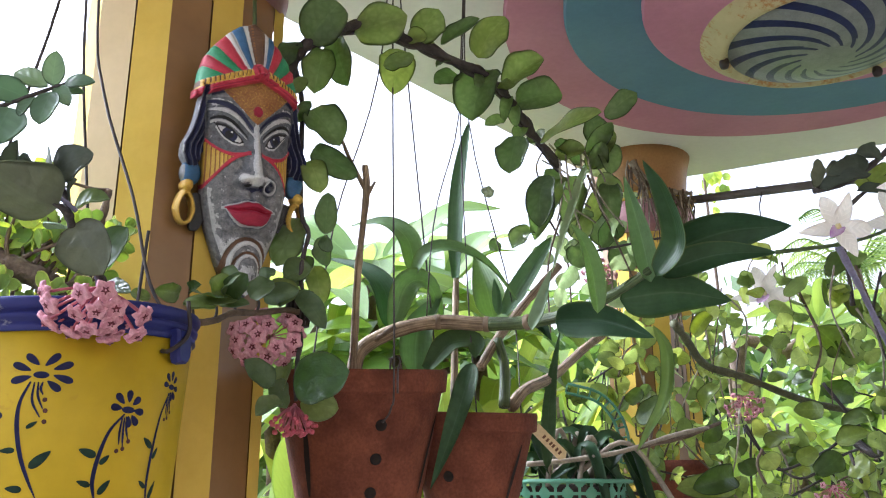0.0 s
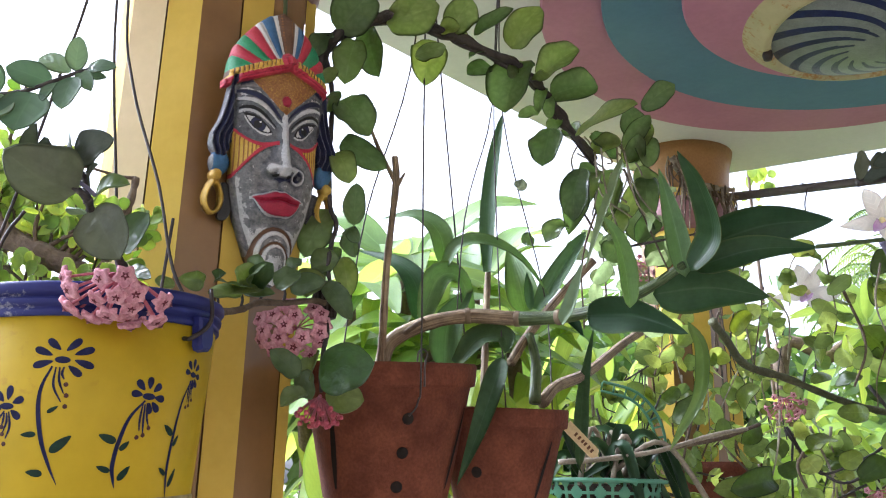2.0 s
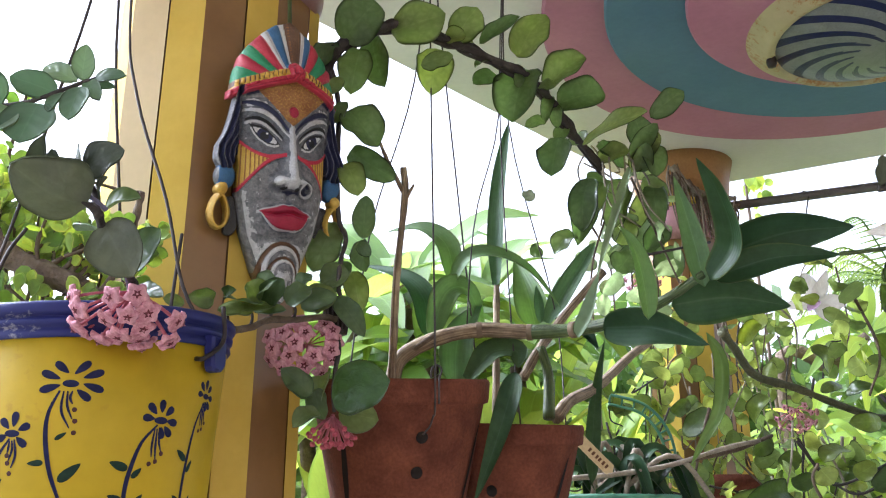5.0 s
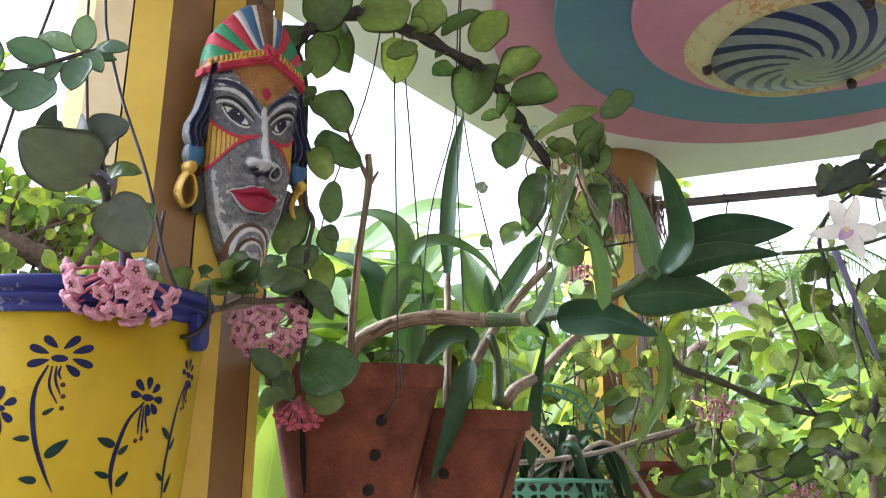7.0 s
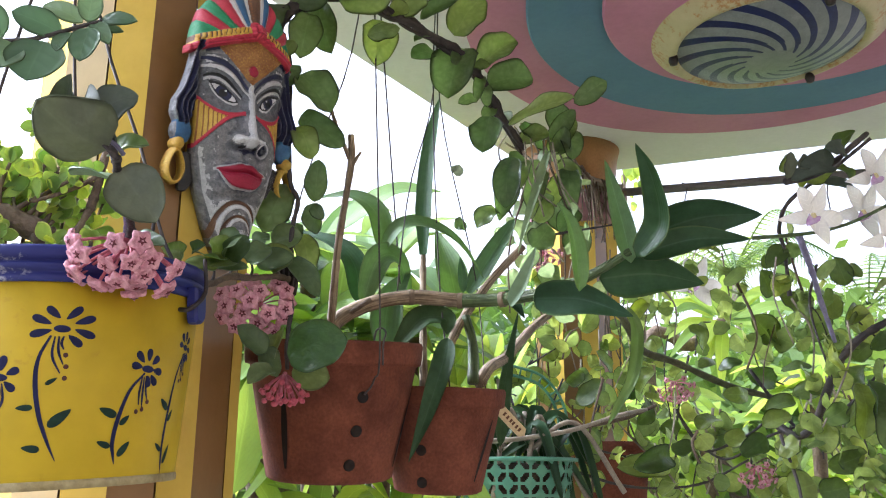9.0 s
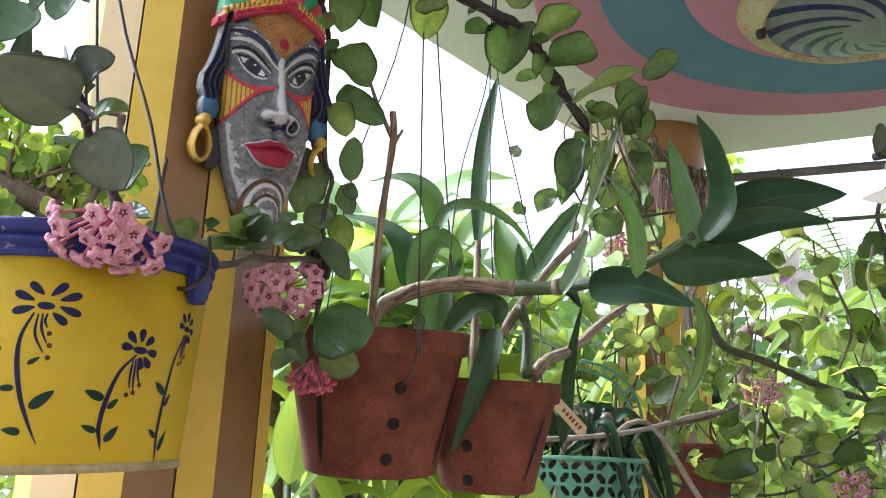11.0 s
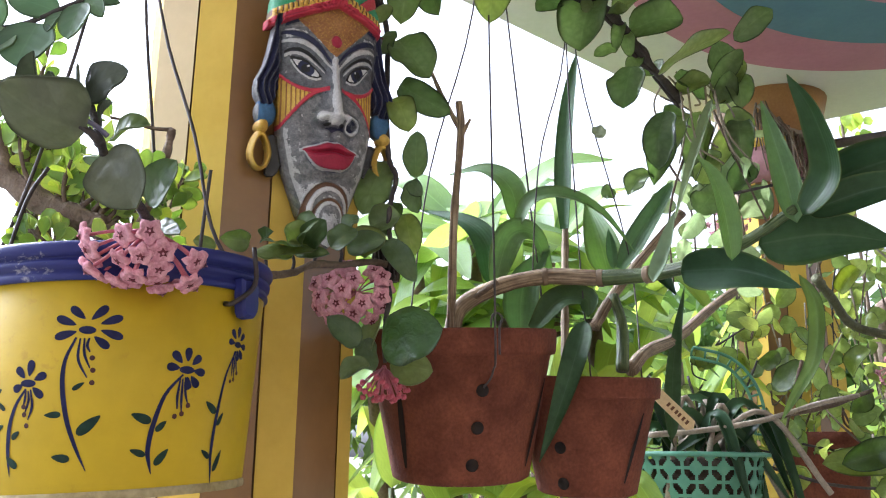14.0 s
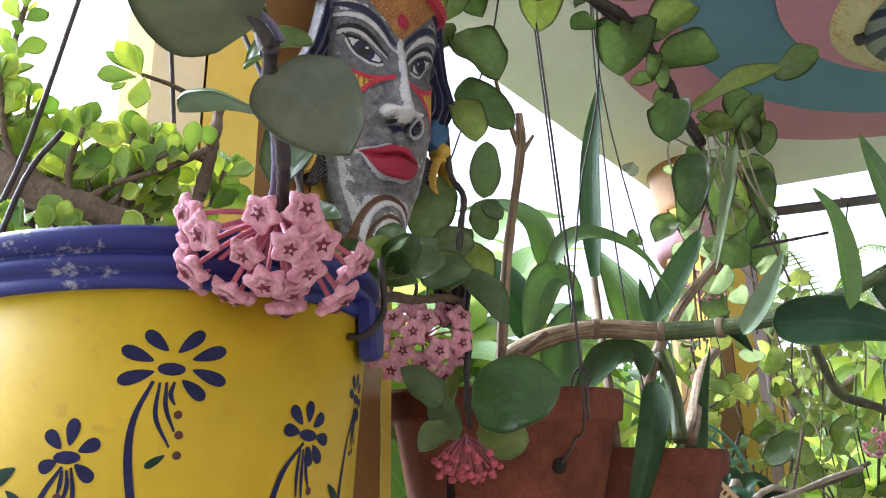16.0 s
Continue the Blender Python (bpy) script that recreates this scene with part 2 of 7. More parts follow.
MAT = {
    "col_yellow": paint("yellow_wall_paint", (0.56, 0.385, 0.068), (0.63, 0.45, 0.10), 0.75, 7, 60, 0.05, 0.06),
    "col_brown": paint("ochre_brown_paint", (0.205, 0.105, 0.034), (0.27, 0.146, 0.048), 0.32, 7, 60, 0.05, 0.5),
    # beige for one column strip: the sky light on it is in the colour
    "col_sky_lit": paint("sky_lit_beige_paint", (0.62, 0.48, 0.27), (0.69, 0.55, 0.33), 0.5, 7, 60, 0.05, 0.3),
    "col_groove": paint("dark_joint", (0.10, 0.05, 0.02), (0.14, 0.07, 0.03), 0.8),
    "cream": paint("cream_ceiling_paint", (0.68, 0.66, 0.66), (0.74, 0.72, 0.72), 0.7, 2, 70, 0.05),
    "pink": paint("rose_ceiling_paint", (0.44, 0.18, 0.28), (0.52, 0.23, 0.34), 0.6, 5, 70, 0.06),
    "teal": paint("teal_ceiling_paint", (0.090, 0.185, 0.285), (0.115, 0.22, 0.33), 0.6, 5, 70, 0.06),
    "tan": paint("tan_capital_paint", (0.32, 0.17, 0.06), (0.40, 0.22, 0.08), 0.5, 8),
    "mauve": paint("mauve_band_paint", (0.34, 0.17, 0.19), (0.42, 0.22, 0.24), 0.5, 8),
    "bucket_yellow": rusty("yellow_bucket_enamel", (0.44, 0.305, 0.006), (0.34, 0.20, 0.012), 0.57, 0.68, 0.5, 0.25),
    "dusty": paint("dusty_plastic_edge", (0.30, 0.23, 0.10), (0.42, 0.35, 0.19), 0.8, 30, 120, 0.3),
    "bucket_blue": rusty("navy_bucket_rim", (0.019, 0.023, 0.135), (0.26, 0.25, 0.30), 0.585, 0.63, 0.45, 0.3),
    "motif_blue": paint("navy_brush_paint", (0.008, 0.009, 0.045), (0.016, 0.018, 0.075), 0.6, 80, 160, 0.15, 0.2),
    "motif_green": paint("dark_green_brush_paint", (0.008, 0.022, 0.016), (0.014, 0.042, 0.026), 0.6, 80, 160, 0.15, 0.2),
    "motif_red": paint("maroon_brush_paint", (0.05, 0.012, 0.01), (0.08, 0.02, 0.015), 0.5, 80),
    "terracotta": paint("weathered_terracotta", (0.120, 0.036, 0.021), (0.23, 0.074, 0.040), 0.85, 18, 220, 0.35, 0.2),
    "hole": paint("hollow_dark", (0.012, 0.008, 0.006), (0.02, 0.012, 0.01), 0.95),
    "soil": paint("bark_and_charcoal", (0.03, 0.022, 0.015), (0.08, 0.055, 0.035), 0.95, 40, 150, 0.8),
    "wire": paint("dark_rusty_wire", (0.035, 0.028, 0.028), (0.08, 0.06, 0.055), 0.55, 60, 300),
    "rod": paint("grey_steel_rod", (0.12, 0.11, 0.11), (0.19, 0.175, 0.17), 0.5, 20, 200),
    "twig": paint("brown_twig", (0.10, 0.07, 0.05), (0.20, 0.15, 0.10), 0.85, 50, 260, 0.6),
    "purple_twig": paint("dark_purple_stem", (0.035, 0.028, 0.03), (0.08, 0.065, 0.055), 0.7, 50, 260, 0.5),
    "violet_twig": paint("violet_grey_stem", (0.16, 0.15, 0.24), (0.24, 0.22, 0.33), 0.6, 50, 260, 0.3),
    "vine_green": paint("green_brown_vine", (0.075, 0.080, 0.04), (0.15, 0.15, 0.08), 0.75, 50, 260, 0.5),
    "bark": paint("brown_bark", (0.13, 0.09, 0.065), (0.24, 0.18, 0.13), 0.9, 30, 180, 0.8),
    "cane_dry": striped("dry_orchid_cane", (0.15, 0.105, 0.065), (0.40, 0.31, 0.20), 0.7),
    "cane_green": striped("green_orchid_cane", (0.040, 0.075, 0.022), (0.12, 0.16, 0.055), 0.5),
    "root": paint("grey_orchid_root", (0.26, 0.22, 0.17), (0.42, 0.37, 0.29), 0.85, 40, 200, 0.4),
    "floret_pink": paint("fuzzy_pink_petal", (0.60, 0.25, 0.32), (0.74, 0.42, 0.47), 0.85, 150, 600, 0.4, 0.2),
    "floret_red": paint("crimson_corona", (0.10, 0.008, 0.02), (0.18, 0.02, 0.04), 0.35, 200),
    "pedicel": paint("rose_pedicel", (0.42, 0.10, 0.15), (0.52, 0.17, 0.2), 0.6, 90),
    "bud": paint("crimson_bud", (0.42, 0.06, 0.10), (0.55, 0.14, 0.18), 0.6, 150),
    "petal_white": leaf_paint("white_orchid_petal", (0.82, 0.80, 0.78), (0.88, 0.86, 0.82), (0.80, 0.76, 0.78), 0.6, 0.45, 6, 0.0, 0.2, 0.08),
    "petal_lilac": paint("lilac_orchid_lip", (0.42, 0.22, 0.45), (0.62, 0.5, 0.6), 0.6, 120),
    "petal_yellow": paint("yellow_orchid_throat", (0.62, 0.50, 0.20), (0.75, 0.68, 0.45), 0.6, 120),
    "mint": paint("mint_plastic", (0.075, 0.23, 0.15), (0.12, 0.30, 0.20), 0.4, 30, 200, 0.05),
    "tag": paint("pale_plant_tag", (0.68, 0.52, 0.28), (0.76, 0.60, 0.34), 0.6, 30),
    "ink": paint("brown_ink", (0.12, 0.05, 0.02), (0.16, 0.07, 0.03), 0.7),
    "lamp_ring": rusty("rust_stained_cream_metal", (0.44, 0.39, 0.22), (0.36, 0.19, 0.06)),
    "lamp_blue": paint("blue_glass_stripe", (0.008, 0.014, 0.070), (0.014, 0.024, 0.10), 0.3, 60, 300),
    "lamp_white": paint("frosted_glass", (0.18, 0.20, 0.195), (0.245, 0.265, 0.255), 0.3, 40, 300),
    "iron": paint("dark_iron_clip", (0.02, 0.016, 0.014), (0.05, 0.03, 0.025), 0.5, 60),
    "house": paint("ochre_house_wall", (0.42, 0.33, 0.20), (0.50, 0.40, 0.26), 0.8, 2, 60),
    "floor": paint("pale_floor_tile", (0.17, 0.16, 0.145), (0.22, 0.21, 0.19), 0.4, 3, 60),
    "ground": paint("garden_soil_and_grass", (0.16, 0.16, 0.10), (0.34, 0.31, 0.26), 0.95, 0.6, 20, 0.6),
    "hoya": leaf_paint("hoya_leaf", (0.150, 0.198, 0.100), (0.62, 0.74, 0.34), (0.045, 0.060, 0.030), 0.34, 0.58, 3, 0.5, 0.5, 0.7, (-0.7, 1.0), 0.12, 0.35, 0.5),
    "vine_leaf": leaf_paint("thicket_hoya_leaf", (0.105, 0.150, 0.052), (0.54, 0.66, 0.15), (0.03, 0.045, 0.015), 0.32, 0.48, 3, 0.6, 0.55, 1.0, (-0.7, 1.0), 0.2, 0.5, 0.3),
    "hoya_front": leaf_paint("dark_hoya_leaf", (0.095, 0.110, 0.088), (0.30, 0.34, 0.22), (0.10, 0.12, 0.08), 0.55, 0.36, 4, 0.2, 0.14, 0.5, (-0.7, 1.0), 0.15, 0.3, 0.2),
    "drop": leaf_paint("glossy_dark_green_leaf", (0.040, 0.095, 0.020), (0.10, 0.2, 0.04), (0.06, 0.10, 0.03), 0.36, 0.2, 4, 0.1, 0.4, 0.3, (-0.7, 1.0), 0.2, 0.3, 0.3),
    "sprig": leaf_paint("sprig_leaf", (0.11, 0.165, 0.11), (0.46, 0.60, 0.38), (0.14, 0.20, 0.10), 0.45, 0.45, 4, 0.3, 0.3, 0.6),
    "sprig_pale": leaf_paint("young_wax_leaf", (0.125, 0.180, 0.075), (0.42, 0.55, 0.19), (0.20, 0.27, 0.13), 0.36, 0.36, 4, 0.35, 0.45, 0.9, (-0.7, 1.0), 0.15, 0.4, 0.45),
    "pale_leaf": leaf_paint("pale_leaf_back", (0.23, 0.31, 0.19), (0.32, 0.42, 0.2), (0.26, 0.34, 0.2), 0.5, 0.3, 6, 0.3, 0.4, 0.4, (1.0, 0.03), 0.0, 0.15),
    "jade": leaf_paint("jade_leaf", (0.26, 0.37, 0.11), (0.72, 0.86, 0.24), (0.60, 0.68, 0.26), 0.42, 0.60, 2, 0.05, 0.3),
    "orchid": leaf_paint("orchid_leaf", (0.018, 0.050, 0.019), (0.09, 0.22, 0.04), (0.09, 0.14, 0.045), 0.42, 0.18, 9, 0.5, 0.25, 0.8, (1.0, 0.03), 0.12, 0.25),
    "strap": leaf_paint("strap_leaf", (0.085, 0.155, 0.085), (0.28, 0.45, 0.16), (0.15, 0.23, 0.09), 0.5, 0.40, 9, 0.6, 0.4, 1.1, (1.0, 0.03), 0.12, 0.32),
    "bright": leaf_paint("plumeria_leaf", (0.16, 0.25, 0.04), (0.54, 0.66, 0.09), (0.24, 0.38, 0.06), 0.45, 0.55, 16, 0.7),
    # darker copy of the plumeria leaf, with the shade put into its colours
    "bright_shaded": leaf_paint("plumeria_leaf_shade_in_colour", (0.13, 0.22, 0.05), (0.46, 0.62, 0.12), (0.20, 0.30, 0.08), 0.42, 0.45, 18, 0.8),
    "dull_leaf": leaf_paint("dull_dark_leaf", (0.035, 0.072, 0.030), (0.10, 0.2, 0.05), (0.07, 0.11, 0.04), 0.62, 0.25, 6, 0.4, 0.25, 0.5, (1.0, 0.03), 0.2, 0.15),
    "pod": leaf_paint("pale_curled_leaf", (0.20, 0.29, 0.075), (0.46, 0.58, 0.15), (0.10, 0.16, 0.05), 0.4, 0.3, 2, 0.3),
    "tree": leaf_paint("garden_tree_leaf", (0.09, 0.15, 0.03), (0.28, 0.38, 0.07), (0.10, 0.18, 0.05), 0.5, 0.45, 6, 0.3),
    "hedge": leaf_paint("garden_shrub_leaf", (0.06, 0.115, 0.022), (0.22, 0.34, 0.05), (0.08, 0.14, 0.04), 0.5, 0.45, 6, 0.3),
    "dry": leaf_paint("dry_leaf", (0.22, 0.15, 0.07), (0.35, 0.26, 0.10), (0.2, 0.13, 0.06), 0.8, 0.3, 5, 0.4),
    "yellow_leaf": leaf_paint("yellow_leaf", (0.62, 0.46, 0.04), (0.8, 0.6, 0.05), (0.5, 0.35, 0.05), 0.5, 0.3, 3, 0.2),
}


# ---- mesh helpers ----
class Geo:
    """Collects vertices, faces, leaf coordinates and material slots of one mesh."""

    def __init__(self):
        self.v, self.f, self.uv, self.mi = [], [], [], []

    def add(self, verts, faces, uvs=None, slot=0):
        k = len(self.v)
        self.v += [tuple(p) for p in verts]
        self.uv += [tuple(u) for u in uvs] if uvs is not None else [(0.3, 0.5)] * len(verts)
        self.f += [tuple(i + k for i in f) for f in faces]
        self.mi += [slot] * len(faces)
        return self

    def mesh(self, name, mats, smooth=True):
        me = bpy.data.meshes.new(name)
        me.from_pydata(self.v, [], self.f)
        for m in mats:
            me.materials.append(MAT[m] if isinstance(m, str) else m)
        layer = me.uv_layers.new(name="leaf")
        loops = np.empty(len(me.loops), dtype=np.int32)
        me.loops.foreach_get("vertex_index", loops)
        layer.data.foreach_set("uv", np.array(self.uv, dtype=np.float32)[loops].ravel())
        me.polygons.foreach_set("material_index", np.array(self.mi, dtype=np.int32))
        me.polygons.foreach_set("use_smooth", np.full(len(self.f), smooth))
        me.update()
        return me


def put(name, geo, mats, parent=None, label="", smooth=True, at=None):
    ob = new(name, geo.mesh(name, mats, smooth))
    if parent is not None:
        ob.parent = parent
    if label:
        tagged(ob, label)
    if at is not None:
        ob.matrix_basis = at
    return ob


def thing(name, label, category, group="", kind="", at=(0, 0, 0)):
    ob = new(name)
    ob.empty_display_size = 0.02
    ob.location = at
    return tagged(ob, label, category, group, kind)


def smooth_path(points, per=6):
    """Catmull-Rom line through the points; each may carry further values, such as a radius."""
    p = np.array(points, dtype=float)
    if len(p) < 3:
        s = np.linspace(0, 1, per + 1)[:, None]
        return p[0] * (1 - s) + p[1] * s
    e = np.vstack([2 * p[0] - p[1], p, 2 * p[-1] - p[-2]])
    out = []
    for i in range(1, len(e) - 2):
        for s in np.arange(per) / per:
            a, b, c, d = e[i - 1:i + 3]
            out.append(0.5 * (2 * b + (c - a) * s + (2 * a - 5 * b + 4 * c - d) * s * s + (3 * b - a - 3 * c + d) * s ** 3))
    return np.array(out + [p[-1]])


def unit(a):
    a = np.asarray(a, dtype=float)
    return a / max(np.linalg.norm(a), 1e-9)


def tube(points, radius, sides=7, per=5, knots=0.0, seed=0, ridge=0.0):
    """Round stem or wire along points (x, y, z) or (x, y, z, radius); knots swell it now and then."""
    pts = [tuple(p) if len(p) == 4 else (*p, radius) for p in points]
    c = smooth_path(pts, per)
    rng = np.random.RandomState(seed)
    n = len(c)
    t = np.gradient(c[:, :3], axis=0)
    side = unit(np.cross(unit(t[0]), (0.31, 0.17, 0.93)))
    v, f = [], []
    for i in range(n):
        d = unit(t[i])
        side = unit(side - d * np.dot(side, d))
        other = np.cross(d, side)
        r = c[i, 3] * (1 + (knots * (rng.rand() - 0.3) if knots else 0))
        for k in range(sides):
            a = 2 * math.pi * k / sides
            v.append(c[i, :3] + r * (1 + (ridge if k % 2 else -ridge)) * (math.cos(a) * side + math.sin(a) * other))
    for i in range(n - 1):
        for k in range(sides):
            j = (k + 1) % sides
            f.append((i * sides + k, i * sides + j, (i + 1) * sides + j, (i + 1) * sides + k))
    f.append(tuple(range(sides))[::-1])
    f.append(tuple((n - 1) * sides + k for k in range(sides)))
    return v, f


def lathe(profile, sides=48, sector=None):
    """Turned body from (radius, height) pairs."""
    v, f = [], []
    for r, z in profile:
        v += [(r * math.cos(2 * math.pi * k / sides), r * math.sin(2 * math.pi * k / sides), z) for k in range(sides)]
    for i in range(len(profile) - 1):
        for k in range(sides):
            j = (k + 1) % sides
            f.append((i * sides + k, i * sides + j, (i + 1) * sides + j, (i + 1) * sides + k))
    return v, f


def box(x0, y0, z0, x1, y1, z1):
    v = [(x0, y0, z0), (x1, y0, z0), (x1, y1, z0), (x0, y1, z0), (x0, y0, z1), (x1, y0, z1), (x1, y1, z1), (x0, y1, z1)]
    return v, [(3, 2, 1, 0), (4, 5, 6, 7), (0, 1, 5, 4), (1, 2, 6, 5), (2, 3, 7, 6), (3, 0, 4, 7)]


def prism(outline, z0, z1):
    n = len(outline)
    v = [(x, y, z0) for x, y in outline] + [(x, y, z1) for x, y in outline]
    return v, [tuple(range(n))[::-1], tuple(range(n, 2 * n))] + [(i, (i + 1) % n, (i + 1) % n + n, i + n) for i in range(n)]


WIDTHS = {
    "hoya": lambda s: (max(0.0, math.sin(math.pi * min(1, s ** 0.85))) ** 0.55) * (1 - 0.25 * max(0, s - 0.85) / 0.15),
    "round": lambda s: (max(0.0, math.sin(math.pi * min(1, s ** 0.92))) ** 0.52) * (1 if s < 0.9 else 1 - 0.35 * ((s - 0.9) / 0.1)),
    "spear": lambda s: (max(0.0, math.sin(math.pi * s ** 0.62)) ** 0.75) * (1 - 0.15 * s) * 1.08,
    "lance": lambda s: (max(0.0, math.sin(math.pi * s ** 0.75)) ** 0.8) * (1 - 0.35 * s) * 1.18,
    "strap": lambda s: min(1, 0.45 + 2.2 * s) * max(0.0, 1 - s ** 4) ** 0.7,
    "stalked": lambda s: 0.07 if s < 0.2 else max(0.07, math.sin(math.pi * ((s - 0.2) / 0.8) ** 0.85) ** 0.8),
    "jade": lambda s: max(0.0, math.sin(math.pi * s ** 1.5)) ** 0.75,
    "heart": lambda s: max(0.0, math.sin(math.pi * s ** 0.62)) ** 0.6,
}


def blade(path, width, normal, shape="hoya", fold=0.12, wave=0.0, cup=0.0, nl=10, nw=6, thick=0.0, seed=0, ruffle=0.0):
    """Leaf blade along a path: its width by shape, folded at the midrib, cupped and waved at the margin, with real thickness where given."""
    c = smooth_path(path, max(2, nl // max(1, len(path) - 1)))
    if len(path) < 3:
        c = smooth_path(path, nl)
    n = len(c)
    t = np.gradient(c, axis=0)
    rng = np.random.RandomState(seed)
    ph = rng.rand() * 6
    off = rng.rand(4) * 6
    top, uv = [], []
    nn = unit(normal)
    for i in range(n):
        s = i / (n - 1)
        d = unit(t[i])
        side = unit(np.cross(d, nn))
        up = np.cross(side, d)
        w = 0.5 * width * max(0.012, WIDTHS[shape](s))
        for k in range(nw + 1):
            q = 2 * k / nw - 1
            h = fold * abs(q) * w + cup * w * q * q + wave * w * abs(q) * math.sin(s * 14 + ph + (1.3 if q > 0 else 0))
            r = 1 + ruffle * (math.sin(s * 6 + off[0 if q < 0 else 1]) + 0.4 * math.sin(s * 12 + off[2 if q < 0 else 3])) * abs(q)
            h += ruffle * 2.2 * w * q * q * math.sin(s * 11 + off[3 if q < 0 else 2])
            top.append(c[i] + side * w * q * r + up * h)
            uv.append((0.5 + 0.5 * q, s))
    m = nw + 1
    f = [(i * m + k, i * m + k + 1, (i + 1) * m + k + 1, (i + 1) * m + k) for i in range(n - 1) for k in range(nw)]
    if thick <= 0:
        return top, f, uv
    low = [p - nn * thick for p in top]
    k0 = len(top)
    f2 = f + [tuple(j + k0 for j in q[::-1]) for q in f]
    rim = [i * m for i in range(n)] + [(n - 1) * m + k for k in range(1, m)] + [i * m + nw for i in range(n - 2, -1, -1)] + list(range(nw - 1, 0, -1))
    f2 += [(rim[i], rim[i - 1], rim[i - 1] + k0, rim[i] + k0) for i in range(len(rim))]
    return top + low, f2, uv + uv


def mid_arch(b, t, arch, normal):
    b, t = np.array(b, float), np.array(t, float)
    m = (b + t) / 2 + unit(normal) * arch * np.linalg.norm(t - b)
    return [tuple(b), tuple(m), tuple(t)]


TO_EYE = np.array((-0.08, -0.97, -0.12))


def leaf_row(parent, rows, shape, mat, fold=0.12, wave=0.0, cup=0.05, arch=0.06, thick=0.0012, name="leaf", turn=0.5, seed=1, nl=12, wide=1.16, ruffle=0.055):
    """One leaf for each row (base, tip, width), roughly facing the veranda, each with a turn of its own."""
    rng = np.random.RandomState(seed)
    for bx, by, bz, tx, ty, tz, w in rows:
        nrm = TO_EYE + rng.uniform(-turn, turn, 3) + np.array((0, 0, 0.25))
        a = arch * rng.uniform(0.2, 1.6)
        w *= wide
        g = Geo().add(*blade(mid_arch((bx, by, bz), (tx, ty, tz), a, nrm), w, nrm, shape, fold * rng.uniform(0.3, 1.5), wave, cup * rng.uniform(-1, 1.8), nl, 8 if ruffle else 6, thick, rng.randint(999), ruffle if shape != "lance" else 0.02))
        put(name, g, [mat], parent)


# ---- the setting ----
CEIL = 2.45
SLAB = [(0.613, 2.661), (-1.15, 0.713), (-1.15, -0.55), (3.2, -0.55), (3.2, 1.21)]


def setting():
    g = Geo().add(*prism(SLAB[::-1], CEIL, CEIL + 0.14), slot=0)
    for slot, cx, cy, r, lo in ((1, 0.777, 1.537, 0.645, 0.022), (2, 0.803, 1.441, 0.561, 0.042), (1, 0.793, 1.393, 0.409, 0.060)):
        v, f = lathe([(0.02, CEIL + 0.002), (r, CEIL + 0.002), (r, CEIL - lo + 0.004), (r - 0.004, CEIL - lo), (0.02, CEIL - lo)], 96)
        g.add([(x + cx, y + cy, z) for x, y, z in v], f, slot=slot)
    tagged(put("ceiling", g, ["cream", "pink", "teal"], smooth=False), "cream veranda ceiling with stacked rose and teal rings", "ceiling", kind="structure")
    g = Geo().add(*prism([(x, y if y > 0 else -1.9) for x, y in SLAB][::-1], -0.12, 0.0))
    tagged(put("floor", g, ["floor"], smooth=False), "plain pale tiled veranda floor", "floor", kind="structure")
    g = Geo().add(*box(3.0, -3.5, -0.12, 3.2, 1.2, CEIL))
    tagged(put("wall_house_side", g, ["house"], smooth=False), "plain ochre house wall at the end of the veranda", "wall", kind="structure")
    # unseen wall, added to hold back light on the plants' near side
    g = Geo().add(*box(-1.15, -2.1, -0.3, 3.0, -1.9, CEIL))
    tagged(put("wall_house", g, ["house"], smooth=False), "plain ochre wall, unseen, added behind the veranda to cut light", "wall", kind="structure")
    n = 40
    v, f = [], []
    for i in range(n + 1):
        for j in range(n + 1):
            x, y = [math.copysign(abs(q) ** 2.4, q) * 900 for q in (2 * i / n - 1, 2 * j / n - 1)]
            v.append((x, y, -0.35 + 0.05 * math.sin(x * 0.7) * math.cos(y * 0.9)))
    for i in range(n):
        for j in range(n):
            k = i * (n + 1) + j
            f.append((k, k + n + 1, k + n + 2, k + 1))
    tagged(put("ground", Geo().add(v, f), ["ground"]), "grassy garden ground reaching to the horizon", "ground", kind="structure")


def column(x, y, outline, splits, label, beige=-1):
    """Many-sided pillar; each face is part ochre brown, part yellow, with a joint between, and a banded capital. One
    face's first strip is beige, sky light put into its colour.
    """
    top = thing("column", label, "column", "veranda columns", at=(x, y, 0))
    g = Geo()
    n = len(outline)
    for i in range(n):
        a, b = np.array(outline[i]), np.array(outline[(i + 1) % n])
        s = splits[i % len(splits)]
        inward = -unit((a + b) / 2) * 0.004
        m0, m1 = a + (b - a) * (s - 0.012), a + (b - a) * (s + 0.012)
        for p, q, slot, off in ((a, m0, 0, 0), (m0, m1, 2, 1), (m1, b, 1, 0)):
            p2, q2 = (p + inward, q + inward) if off else (p, q)
            if i == beige and slot == 0:
                slot = 3
            g.add([(*p2, 0), (*q2, 0), (*q2, 2.2), (*p2, 2.2)], [(0, 1, 2, 3)], slot=slot)
    put("shaft", g, ["col_brown", "col_yellow", "col_groove", "col_sky_lit"], top, smooth=False)
